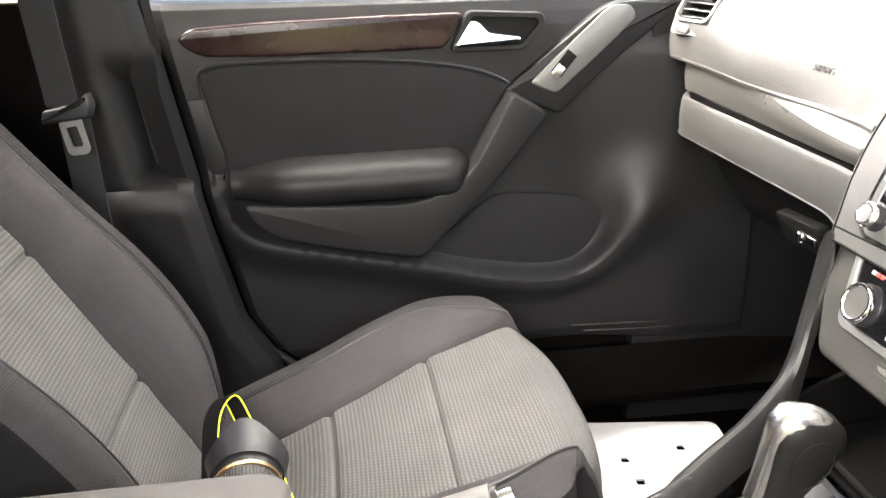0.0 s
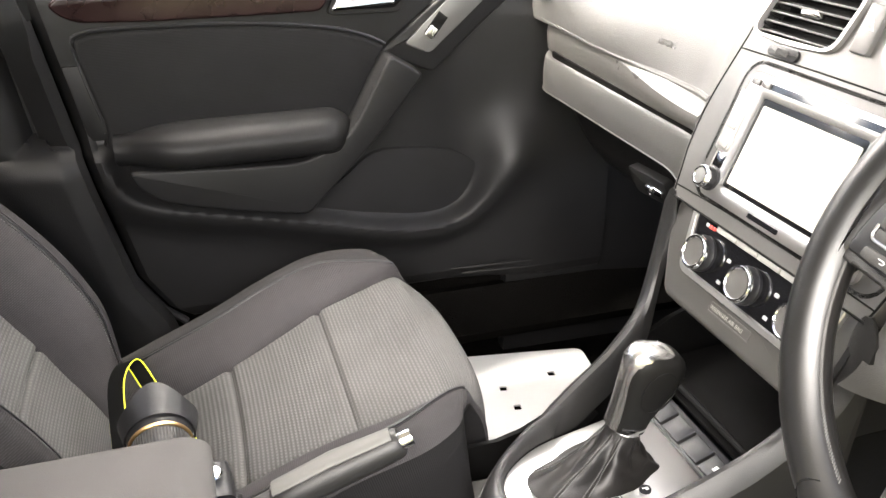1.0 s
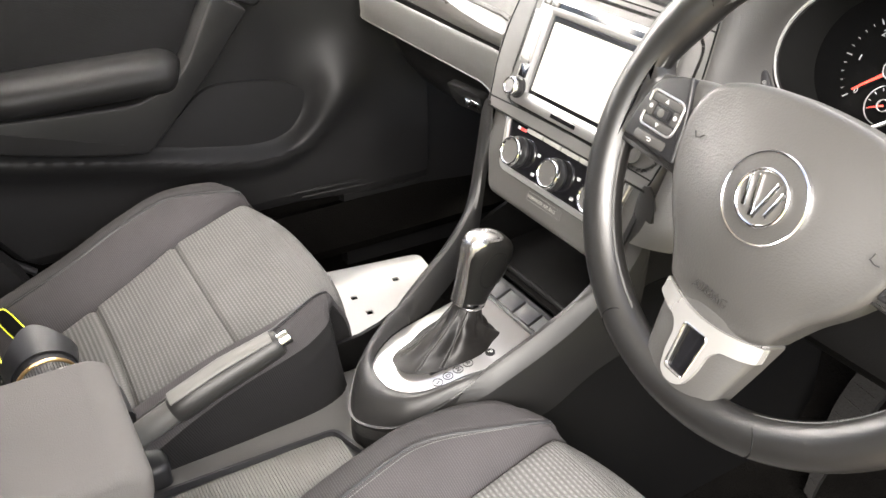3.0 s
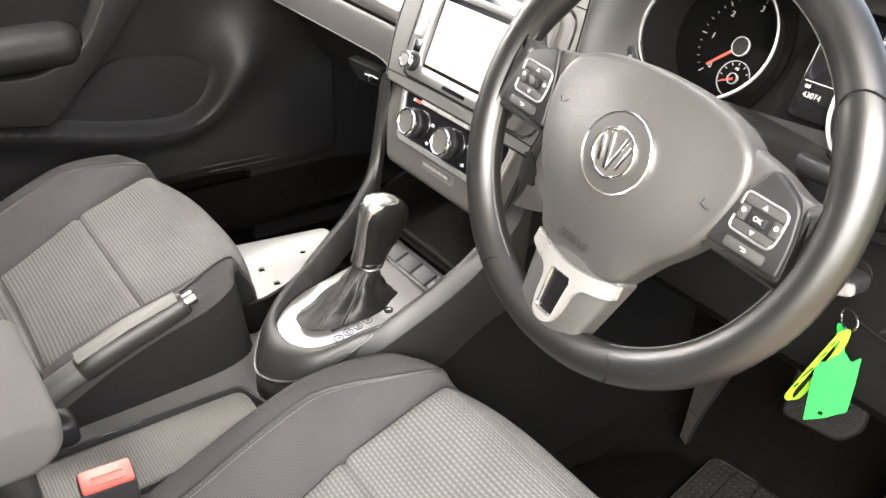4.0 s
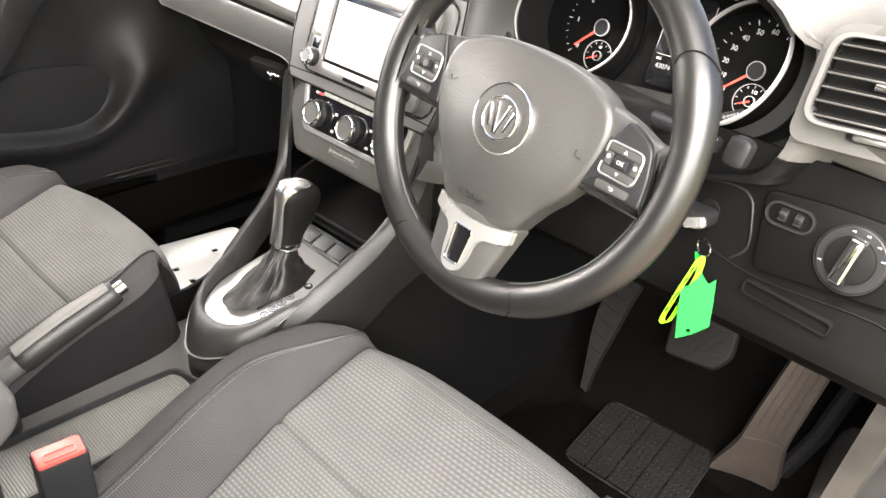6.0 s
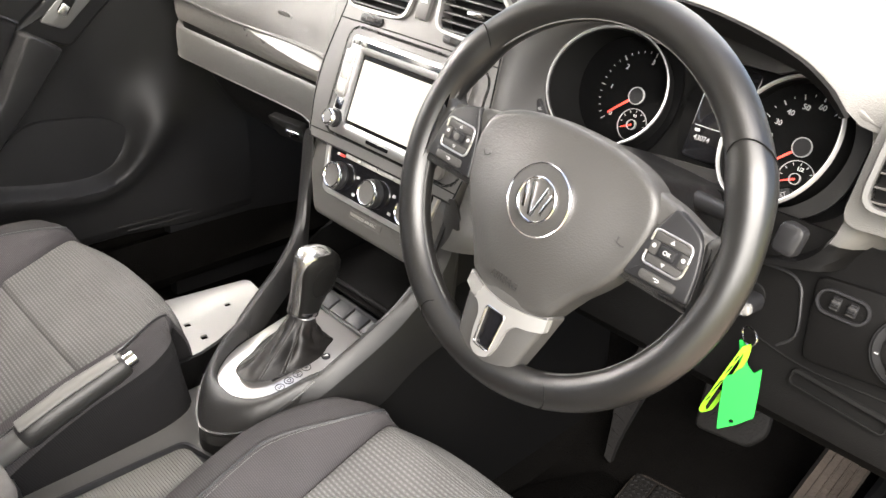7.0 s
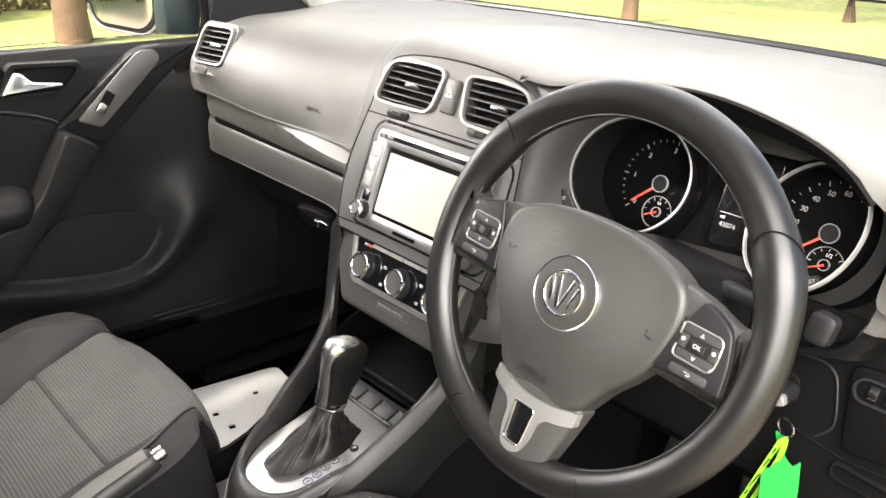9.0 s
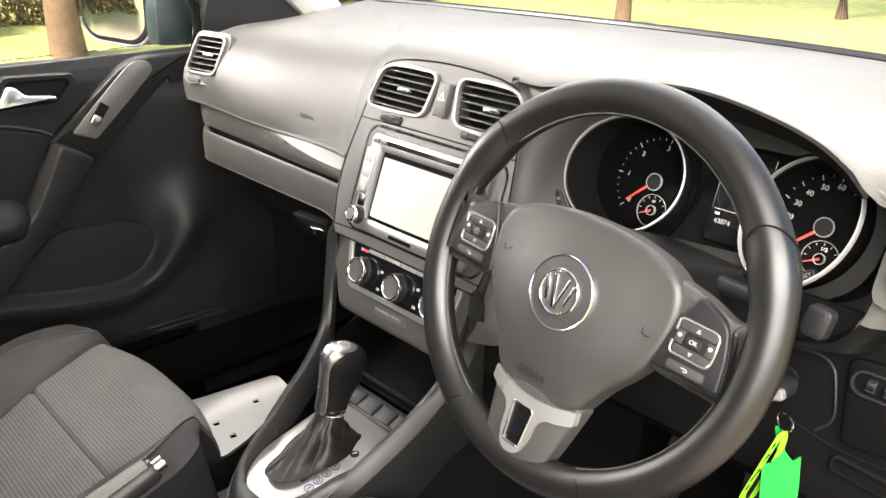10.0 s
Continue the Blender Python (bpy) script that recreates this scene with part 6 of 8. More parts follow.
def build_selector(pm):
    sel = thing("gear_selector", (0.02, -0.14, 0.607), "automatic gear selector with black leather boot and chrome-edged knob", "gear selector")
    base = Vector((0.020, -0.148, 0.606))
    neck = Vector((0.017, -0.119, 0.664))
    def skin(f, a, grow=0.0):
        """Leather of the boot at height f (0 to 1) and turn a, pleated towards its foot."""
        c, q = math.cos(a), math.sin(a)
        slack = math.sin(math.pi * min(1.0, f * 1.15)) ** 0.8 if f < 0.87 else 0.0
        fold = 1 + slack * (0.10 * math.sin(5 * a + 2.0 * f + 0.6) + 0.06 * abs(math.sin(4 * a - 4 * f)) + 0.035 * math.sin(11 * a + 8 * f))
        fold += 0.05 * slack * math.sin(16 * f + 3 * math.sin(2 * a))
        e = 0.78 + 0.22 * f
        rx = (0.014 * (1 - f) ** 2.0 + 0.0178) * fold + 0.003 * (1 - f) ** 6 + grow
        ry = (0.053 * (1 - f) ** 2.0 + 0.0178) * fold + 0.004 * (1 - f) ** 6 + grow
        mid = base.lerp(neck, f)
        return mid + Vector((rx * math.copysign(abs(c) ** e, c), ry * math.copysign(abs(q) ** e, q), 0.004 * slack * math.sin(7 * a + 5 * f)))
    bm = bmesh.new()
    rows = [[bm.verts.new(skin(i / 28, 2 * math.pi * s / 72)) for s in range(72)] for i in range(29)]
    for a, b in zip(rows, rows[1:]):
        for s in range(72):
            bm.faces.new((a[s], a[(s + 1) % 72], b[(s + 1) % 72], b[s]))
    bm.faces.new(rows[-1])
    bm.faces.new(list(reversed(rows[0])))
    boot = part("boot", bm, BOOT, sel, "creased black leather boot", 80)
    for turn in (-52, -128, -20):
        bm = bmesh.new()
        tube(bm, [skin(0.03 + 0.92 * i / 30, radians(turn) + 0.25 * i / 30 * (1 if turn < -90 else -1), 0.0003) for i in range(31)], 0.0010, 6)
        seam = part("boot_seam", bm, BOOT, boot)
        bm = bmesh.new()
        for i in range(34):
            f = 0.04 + 0.90 * i / 34
            for side in (-0.045, 0.045):
                a = radians(turn) + 0.25 * f * (1 if turn < -90 else -1) + side * (1 + 0.8 * f)
                tube(bm, [skin(f, a, 0.0005), skin(f + 0.016, a, 0.0005)], 0.0004, 4)
        ob = part("stitching", bm, STITCH, seam)
        ob["kind"] = "stuff"
    axis = Vector((0.10, 0.22, 1)).normalized()
    side = Vector((1, 0, -0.10)).normalized()
    fwd = axis.cross(side)
    km = place(neck, side, fwd, axis)
    bm = bmesh.new()
    lathe(bm, [(0.0186, -0.003), (0.0193, -0.001), (0.0193, 0.003), (0.0184, 0.004)], km, 28, True)
    part("collar", bm, CHROME, sel, "chrome collar")
    # knob: straight at the back, flaring forwards towards the top
    secs = [(0.000, 0.0185, 0.0190, 0.0), (0.018, 0.0188, 0.0205, 0.0005), (0.036, 0.0195, 0.0255, 0.003), (0.054, 0.0205, 0.0305, 0.005), (0.070, 0.0212, 0.0330, 0.005), (0.080, 0.0208, 0.0320, 0.004), (0.087, 0.0192, 0.0285, 0.003), (0.0925, 0.0160, 0.0225, 0.001), (0.0955, 0.0105, 0.0145, 0.0), (0.0965, 0.003, 0.005, 0.0)]
    def loft(bm, secs, seg=32, lo=0, hi=1, grow=0.0):
        rows = []
        for h, rx, ry, dy in secs:
            row = []
            for s in range(seg):
                a = 2 * math.pi * s / seg
                c, q = math.cos(a), math.sin(a)
                e = 0.72
                row.append(bm.verts.new(km @ Vector(((rx + grow) * math.copysign(abs(c) ** e, c), (ry + grow) * math.copysign(abs(q) ** e, q) + dy, h))))
            rows.append(row)
        for a, b in zip(rows, rows[1:]):
            for s in range(seg):
                bm.faces.new((a[s], a[(s + 1) % seg], b[(s + 1) % seg], b[s]))
        bm.faces.new(list(reversed(rows[0])))
        bm.faces.new(rows[-1])
        return bm
    bm = bmesh.new()
    knob = part("knob", loft(bm, secs), KNOBSKIN, sel, "black leather knob")
    bm = bmesh.new()
    spine = [(h * 1.02 + 0.001, rx * (0.70 + 0.16 * ease(0.06, 0.09, h)), ry * 0.93, dy - 0.0058) for h, rx, ry, dy in secs]
    part("knob_spine", loft(bm, spine), ALU, knob, "chrome spine of the knob")
    bm = bmesh.new()
    lathe(bm, [(0.0192, 0.004), (0.0208, 0.0045), (0.0208, 0.0075), (0.0192, 0.008)], km, 28, True)
    part("knob_band", bm, CHROME, knob, "thin chrome band")
    # stitched oval on the flank of the knob
    bm = bmesh.new()
    tube(bm, [km @ Vector((0.0202 + 0.0006 * math.sin(a), 0.006 + 0.018 * math.cos(a), 0.056 + 0.025 * math.sin(a))) for a in (2 * math.pi * i / 32 for i in range(32))], 0.0007, 6, True)
    part("knob_seam", bm, MATT, knob)


def build_handbrake():
    hb = thing("handbrake", (-0.05, -0.52, 0.522), "black handbrake lever with a silver release button", "handbrake")
    tip, mid, back = Vector((-0.035, -0.343, 0.655)), Vector((-0.048, -0.470, 0.598)), Vector((-0.053, -0.560, 0.545))
    d = (tip - mid).normalized()
    bm = bmesh.new()
    pts = [back, back.lerp(mid, 0.5) + Vector((0, 0, 0.004)), mid]
    tube(bm, spline(pts, 5, False), 0.0155, 14, squash=0.95)
    part("lever", bm, TUNNEL, hb)
    bm = bmesh.new()
    tube(bm, spline([mid, mid.lerp(tip, 0.3) + Vector((0, 0, 0.002)), mid.lerp(tip, 0.8), tip], 5, False), [0.0165, 0.0180, 0.0185, 0.0185, 0.0185, 0.0180, 0.0178, 0.0175, 0.0172, 0.0170, 0.0168, 0.0166, 0.0164, 0.0160, 0.0155, 0.0140], 16)
    grip = part("grip", bm, WING, hb, "black grained grip")
    bm = bmesh.new()
    up = Vector((0, -d.z, d.y)).normalized()
    tube(bm, [mid + up * 0.0178 + d * 0.004, mid.lerp(tip, 0.5) + up * 0.0195, tip + up * 0.0145 - d * 0.006], [0.0110, 0.0118, 0.0100], 12, squash=0.40)
    part("grip_inlay", bm, TRAYRIB, grip, "pale inlay along the grip")
    bm = bmesh.new()
    bmx = place(tip, Vector((1, 0, 0)), up, d)
    if bmx.determinant() < 0:
        bmx = place(tip, Vector((-1, 0, 0)), up, d)
    lathe(bm, [(0.0098, -0.004), (0.0100, 0.008), (0.0092, 0.012), (0.0, 0.0125)], bmx, 24)
    part("release_button", bm, CHROME, hb, "silver release button")
    bm = bmesh.new()
    prism(bm, rounded([(-0.095, -0.66), (-0.095, -0.49), (-0.015, -0.49), (-0.015, -0.66)], 0.012), Matrix.Identity(4), 0.522, 0.552, 0.008, 3)
    part("gaiter", bm, BLACK, hb)


def build_armrest():
    arm = thing("armrest", (0.055, -0.70, 0.56), "grey cloth-topped centre armrest with a stitched edge", "armrest")
    bm = bmesh.new()
    prof = rounded([(-0.85, 0.640), (-0.85, 0.712), (-0.545, 0.712), (-0.524, 0.700), (-0.527, 0.662), (-0.550, 0.642)], [0.02, 0.02, 0.03, 0.03, 0.03, 0.02], 6)
    m = place((-0.040, 0, 0), Vector((0, 1, 0)), Vector((0, 0, 1)), Vector((1, 0, 0)))
    # outline in y,z; rounded on both sides
    prism(bm, prof, off(m, 0, 0, 0.08), 0.0, 0.105, 0.013, 5)
    prism(bm, prof, off(m, 0, 0, 0.08), 0.0, -0.08, 0.013, 5)
    layer = bm.loops.layers.uv.verify()
    for f in bm.faces:
        for lp in f.loops:
            lp[layer].uv = (lp.vert.co.x, lp.vert.co.y + lp.vert.co.z)
    pad = part("padded_lid", bm, ARMCLOTH, arm)
    bm = bmesh.new()
    for i in range(36):
        block(bm, 0.0026, 0.0008, 0.0007, Matrix.Translation((-0.022 + 0.0042 * i, -0.5254, 0.676)), 0.0002)
    ob = part("stitching", bm, STITCH, pad)
    ob["kind"] = "stuff"
    bm = bmesh.new()
    prism(bm, rounded([(-0.020, -0.80), (-0.020, -0.555), (0.128, -0.555), (0.128, -0.80)], 0.02), Matrix.Identity(4), 0.522, 0.646, 0.006)
    part("stand", bm, SEATBACK, arm)


def build_buckle():
    b = thing("seat_belt_buckle", (0.135, -0.50, 0.45), "black seat belt buckle with a red release button", "buckle")
    m = place((0.132, -0.498, 0.598), Vector((0.993, -0.10, -0.06)).normalized(), Vector((0.10, 0.995, 0.0)).normalized(), Vector((0.06, -0.006, 1)).normalized())
    bm = bmesh.new()
    prism(bm, rrect(0.032, 0.054, 0.004), m, -0.13, -0.001, 0.002)
    part("housing", bm, BLACK, b)
    bm = bmesh.new()
    prism(bm, rrect(0.028, 0.050, 0.004), m, -0.004, 0.003, 0.0015)
    btn = part("release_button", bm, RED, b, "red release button")
    bm = bmesh.new()
    ring(bm, rrect(0.012, 0.034, 0.003), rrect(0.0085, 0.0305, 0.002), off(m, 0.004, 0, 0.003), -0.001, 0.0012, 0.0005)
    part("button_lip", bm, RED, btn)


plate_frame = build_console()
build_selector(plate_frame)
build_handbrake()
build_armrest()
build_buckle()


# ---- front seats ----
CUSHION = [(-0.70, 0.440), (-0.64, 0.462), (-0.58, 0.488), (-0.50, 0.523), (-0.43, 0.556), (-0.365, 0.580), (-0.30, 0.598), (-0.236, 0.611), (-0.206, 0.603), (-0.186, 0.580), (-0.177, 0.530), (-0.182, 0.450), (-0.190, 0.390)]
BACK = [(-0.665, 0.44), (-0.690, 0.50), (-0.730, 0.572), (-0.772, 0.648), (-0.815, 0.724), (-0.862, 0.800), (-0.915, 0.885), (-0.965, 0.970), (-0.995, 1.030), (-1.015, 1.050), (-1.050, 1.045)]


def curve_at(curve, t):
    f = t * (len(curve) - 1)
    i = min(len(curve) - 2, int(f))
    p = curve[i].lerp(curve[i + 1], f - i)
    a, b = curve[max(0, i - 1)], curve[min(len(curve) - 1, i + 2)]
    d = (b - a).normalized()
    return p, d


def build_seat(name, cx, dy, dz, label, inner):
    """One front seat; inner is the side (-1 or 1) that faces the console."""
    seat = thing(name, (cx, -0.45 + dy, 0.30), label, "car seat", "front seats")
    cush = spline([(0, y + dy, z + dz) for y, z in CUSHION], 5, False)
    back = spline([(0, y + dy + 0.012, z + dz) for y, z in BACK], 5, False)

    def pad(curve, flip, t, x, h):
        p, d = curve_at(curve, t)
        n = Vector((0, -d.z, d.y)) if not flip else Vector((0, d.z, -d.y))
        if not flip and n.z < 0 and d.y > 0.3:
            n = -n
        nose = ease(0.48, 0.72, t) if not flip else 0.0
        fwd = 0.020 * ease(0.44, 0.62, t) if inner < 0 and not flip else 0.0
        nose *= 0.25 if inner < 0 and x > 0 else 1.0
        return Vector((cx + x, p.y + fwd - 0.030 * nose * min(1.2, abs(x) / 0.17) ** 3, p.z + 0.15 * fwd)) + n * h

    def half_w(t, is_back, sgn):
        if is_back:
            return 0.118 + 0.012 * t
        return 0.143 + 0.020 * ease(0.20, 0.60, t) if sgn == inner else 0.116 + (0.092 if inner < 0 else 0.050) * ease(0.22, 0.60, t)

    def edge_map(s):
        u = 2 * s - 1
        return 0.5 + 0.5 * math.copysign(1 - (1 - abs(u)) ** 1.8, u)

    for is_back, curve, seams, nm in ((False, cush, (0.25, 0.4167), "cushion"), (True, back, (0.235, 0.475), "backrest")):
        flip = is_back
        length = sum((b - a).length for a, b in zip(curve, curve[1:]))
        def insert(s, t, is_back=is_back, curve=curve, seams=seams, flip=flip):
            u = 2 * edge_map(s) - 1
            w = half_w(t, is_back, 1 if u > 0 else -1)
            h = -0.004 - 0.010 * (1 - u * u) * (0.6 if is_back else 1.0) * (1 - ease(0.6, 0.75, t))
            h -= 0.016 * max(0, (abs(u) - 0.965) / 0.035)
            for q in seams:
                h -= 0.0060 * math.exp(-((t - q) * length / 0.0040) ** 2) - 0.0025 * math.exp(-((t - q) * length / 0.03) ** 2)
            return pad(curve, flip, t, u * w, h)
        bm = bmesh.new()
        sheet(bm, insert, 28, 300, -0.005 if is_back else 0.005, (0.26 if is_back else 0.32, length), edge_map)
        part(nm + "_insert", bm, INSERT, seat, "ribbed grey cloth centre panel")
        for sgn in (-1, 1):
            sec = [(-0.005, -0.022), (-0.001, -0.006), (0.003, 0.001), (0.012, 0.010), (0.028, 0.022), (0.046, 0.030), (0.060, 0.0335)]
            band = [(0.060, 0.0337), (0.062, 0.0310), (0.065, 0.0348), (0.076, 0.0370), (0.089, 0.0340), (0.099, 0.0220)]
            sec2 = [(0.099, 0.0220), (0.105, 0.0), (0.107, -0.040), (0.105, -0.11)]
            def grow(t, is_back=is_back):
                if is_back:
                    return (0.35 + 0.85 * ease(0.0, 0.22, t)) * (1 - 0.65 * ease(0.55, 0.95, t)) * (1 + 0.75 * math.exp(-((t - 0.30) / 0.20) ** 2))
                return (0.95 + 0.15 * ease(0.0, 0.35, t)) * (1 - 0.72 * ease(0.40, 0.66, t)) * (1 - ease(0.60, 0.74, t))
            def side(s, t, sec=sec, sgn=sgn, curve=curve, flip=flip, is_back=is_back):
                f = s * (len(sec) - 1)
                i = min(len(sec) - 2, int(f))
                x = sec[i][0] + (sec[i + 1][0] - sec[i][0]) * (f - i)
                h = sec[i][1] + (sec[i + 1][1] - sec[i][1]) * (f - i)
                h = h * grow(t) if h > 0 else h
                if h < 0 and not is_back:
                    h *= 1 - 0.55 * ease(0.58, 0.72, t)
                wmax = half_w(t, is_back, sgn)
                wide = (1.0 + 0.30 * (1 - ease(0.1, 0.6, t)))
                near = 0.95 if is_back else wide * (1 - 0.93 * ease(0.42, 0.61, t))
                outer = 0.95 if is_back else wide * (1 + 0.45 * ease(0.42, 0.54, t)) * (1 - 0.85 * ease(0.55, 0.68, t))
                x = min(x, 0.060) * near + max(0.0, x - 0.060) * outer
                tip = 1 - 0.25 * ease(0.80, 1.0, t) if is_back else 1.0
                return pad(curve, flip, t, sgn * (wmax + x) * tip, h)
            bm = bmesh.new()
            sheet(bm, side, len(sec) * 3, 220, 0.005 * sgn * (-1 if is_back else 1), (0.09, length))
            part(nm + "_bolster", bm, BOLSTER, seat, "plain grey cloth bolster")
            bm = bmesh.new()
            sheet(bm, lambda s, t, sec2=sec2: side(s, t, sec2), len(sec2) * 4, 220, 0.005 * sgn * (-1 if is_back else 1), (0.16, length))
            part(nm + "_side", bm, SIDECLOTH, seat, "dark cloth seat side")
            bm = bmesh.new()
            sheet(bm, lambda s, t, band=band: side(s, t, band), len(band) * 3, 220, 0.005 * sgn * (-1 if is_back else 1), (0.05, length))
            part(nm + "_band", bm, BAND, seat, "dark grey cloth band along the bolster seam")
            bm = bmesh.new()
            pts = [side(1.0, 0.04 + (0.90 if is_back else 0.57) * i / 90) for i in range(91)]
            tube(bm, pts, 0.0021, 6)
            part("piping", bm, BLACK, seat)
            if is_back or sgn == inner:
                bm = bmesh.new()
                for i in range(150):
                    t = 0.05 + (0.80 if is_back else 0.54) * i / 150
                    a, b = side(0.94, t), side(0.94, t + 0.003)
                    n = (side(0.94, t) - side(0.80, t)).cross(b - a)
                    n = n.normalized() * (0.0006 if n.z > 0 or (is_back and n.y > 0) else -0.0006)
                    tube(bm, [a + n, b + n], 0.0005, 4)
                ob = part("stitching", bm, STITCH, seat)
                ob["kind"] = "stuff"
    # hidden shells that close the seat
    bm = bmesh.new()
    prism(bm, rounded([(-0.20, -0.66 + dy), (0.20, -0.66 + dy), (0.225, -0.19 + dy), (-0.225, -0.19 + dy)], 0.04), Matrix.Translation((cx, 0, 0)), 0.33 + dz, 0.43 + dz, 0.01, 2)
    part("base", bm, SEATBACK, seat)
    bm = bmesh.new()
    def shell(s, t):
        return pad(back, True, t, (2 * s - 1) * 0.205 * (1 - 0.25 * ease(0.8, 1, t)), -0.10 + 0.02 * (2 * s - 1) ** 2 + 0.05 * ease(0.7, 1.0, t))
    sheet(bm, shell, 12, 30, 0.02)
    part("back_shell", bm, SEATBACK, seat)
    for sgn in (-1, 1):
        bm = bmesh.new()
        prism(bm, rounded([(-0.70 + dy, 0.27), (-0.20 + dy, 0.25), (-0.20 + dy, 0.29), (-0.70 + dy, 0.33)], 0.01), place((cx + sgn * 0.18, 0, 0), Vector((0, 1, 0)), Vector((0, 0, 1)), Vector((1, 0, 0))), -0.015, 0.015, 0.003)
        part("rail", bm, BLACK, seat)
        bm = bmesh.new()
        prism(bm, rounded([(-0.72 + dy, 0.28), (-0.26 + dy, 0.28), (-0.24 + dy, 0.46), (-0.72 + dy, 0.44)], 0.02), place((cx + sgn * 0.205, 0, 0), Vector((0, 1, 0)), Vector((0, 0, 1)), Vector((1, 0, 0))), -0.01, 0.01, 0.003)
        part("side_cover", bm, SEATBACK, seat)
    bm = bmesh.new()
    hm = place((cx, -1.03 + dy, 1.13 + dz), Vector((1, 0, 0)), Vector((0, -0.35, 0.94)), Vector((0, 0.94, 0.35)))
    if hm.determinant() < 0:
        hm = place((cx, -1.03 + dy, 1.13 + dz), Vector((-1, 0, 0)), Vector((0, -0.35, 0.94)), Vector((0, 0.94, 0.35)))
    prism(bm, rrect(0.25, 0.15, 0.05), hm, -0.06, 0.03, 0.025, 4)
    part("headrest", bm, BOLSTER, seat)
    return seat


build_seat("car_seat", -0.312, 0.0, 0.0, "grey cloth front passenger seat with ribbed centre panels", 1)
build_seat("car_seat", 0.365, 0.090, -0.012, "grey cloth driver's seat with ribbed centre panels", -1)


# ---- passenger door and belt ----
DM = place((-0.665, 0, 0), Vector((0, 1, 0)), Vector((0, 0, 1)), Vector((1, 0, 0)))


def build_door():
    door = thing("passenger_door", (-0.68, -0.30, 0.46), "closed dark grey passenger door with cloth panel and chrome handle", "car door")
    # main skin: follows the rear shut line, rolls out at the window ledge
    def rear(z):
        pts = [(0.47, -0.545), (0.50, -0.578), (0.567, -0.619), (0.721, -0.654), (0.802, -0.669), (1.052, -0.714)]
        for (z0, y0), (z1, y1) in zip(pts, pts[1:]):
            if z <= z1:
                return y0 + (y1 - y0) * max(0, (z - z0)) / (z1 - z0)
        return pts[-1][1]
    zs = [0.470, 0.480, 0.50, 0.53, 0.56, 0.60, 0.65, 0.70, 0.75, 0.80, 0.85, 0.90, 0.94, 0.97, 1.00, 1.02, 1.035, 1.044, 1.048, 1.048, 1.044]
    xs = [-0.690, -0.668, -0.660, -0.658, -0.657, -0.657, -0.660, -0.664, -0.666, -0.668, -0.668, -0.668, -0.668, -0.669, -0.671, -0.675, -0.681, -0.690, -0.704, -0.72, -0.73]
    ledge = spline([(-0.640, 0.770), (-0.628, 0.735), (-0.606, 0.706), (-0.560, 0.686), (-0.45, 0.662), (-0.346, 0.640), (-0.24, 0.614), (-0.140, 0.600), (-0.076, 0.614), (-0.036, 0.650), (-0.012, 0.700), (0.004, 0.750)], 4, False)
    ledge = [(p.x, p.y, 1 - ease(0.80, 1.0, i / 44)) for i, p in enumerate(ledge)]

    def swell(y, z):
        """How far the moulded pocket rim stands out of the door."""
        near, keep, below = 9.0, 0.0, 0.0
        for (a, b, k), (c, d, e) in zip(ledge, ledge[1:]):
            ux, uy = c - a, d - b
            f = min(1.0, max(0.0, ((y - a) * ux + (z - b) * uy) / (ux * ux + uy * uy)))
            px, py = y - a - f * ux, z - b - f * uy
            r = px * px + py * py
            if r < near:
                near, keep, below = r, k + (e - k) * f, ux * py - uy * px
        r = near ** 0.5
        drop = -math.copysign(r, below)
        wide = 0.016 + 0.018 * ease(-0.012, 0.012, drop)
        rim = 0.030 * keep * math.exp(-(r / wide) ** 2)
        bulge = 0.030 * math.exp(-((y - 0.012) / 0.050) ** 2 - ((z - 0.715) / 0.065) ** 2)
        return rim + bulge * ease(0.012, 0.05, (y + 0.12) * 0.4) 

    def skin(s, t):
        f = t * (len(zs) - 1)
        i = min(len(zs) - 2, int(f))
        z = zs[i] + (zs[i + 1] - zs[i]) * (f - i)
        x = xs[i] + (xs[i + 1] - xs[i]) * (f - i)
        y0, y1 = rear(z), 0.20
        if t > 0.8:
            z -= 0.022 * s * ease(0.8, 0.9, t)
        y = y0 + (y1 - y0) * s
        x += 0.030 * ease(-0.10, 0.10, y) * (1 - ease(0.95, 1.03, z)) - 0.015 * ease(0.02, 0.0, s)
        if 0.5 < z < 0.86:
            x += swell(y, z)
        return (x, y, z)
    bm = bmesh.new()
    sheet(bm, skin, 110, 170, 0.012)
    part("door_skin", bm, DOOR, door, "dark grained plastic door skin")
    # cloth panel
    bm = bmesh.new()
    outline = [(-0.649, 0.930), (-0.636, 0.953), (-0.575, 0.958), (-0.45, 0.957), (-0.34, 0.950), (-0.262, 0.938), (-0.205, 0.917), (-0.178, 0.893), (-0.185, 0.865), (-0.225, 0.825), (-0.262, 0.785), (-0.40, 0.775), (-0.605, 0.770), (-0.628, 0.83)]
    prism(bm, spline([(a, b, 0) for a, b in outline], 4), DM, -0.01, 0.006, 0.007, 4)
    layer = bm.loops.layers.uv.verify()
    for f in bm.faces:
        for lp in f.loops:
            lp[layer].uv = (lp.vert.co.y, lp.vert.co.z)
    part("cloth_panel", bm, DOORCLOTH, door, "dark cloth door panel")
    bm = bmesh.new()
    tube(bm, [DM @ Vector((p.x, p.y, 0.000)) for p in spline([(a * 1.0 - 0.003 if a < -0.6 else a, b + 0.004 if b > 0.9 else b, 0) for a, b in outline], 4)], 0.0028, 6, True)
    part("panel_seam", bm, BLACK, door)
    # dark veneer strip
    bm = bmesh.new()
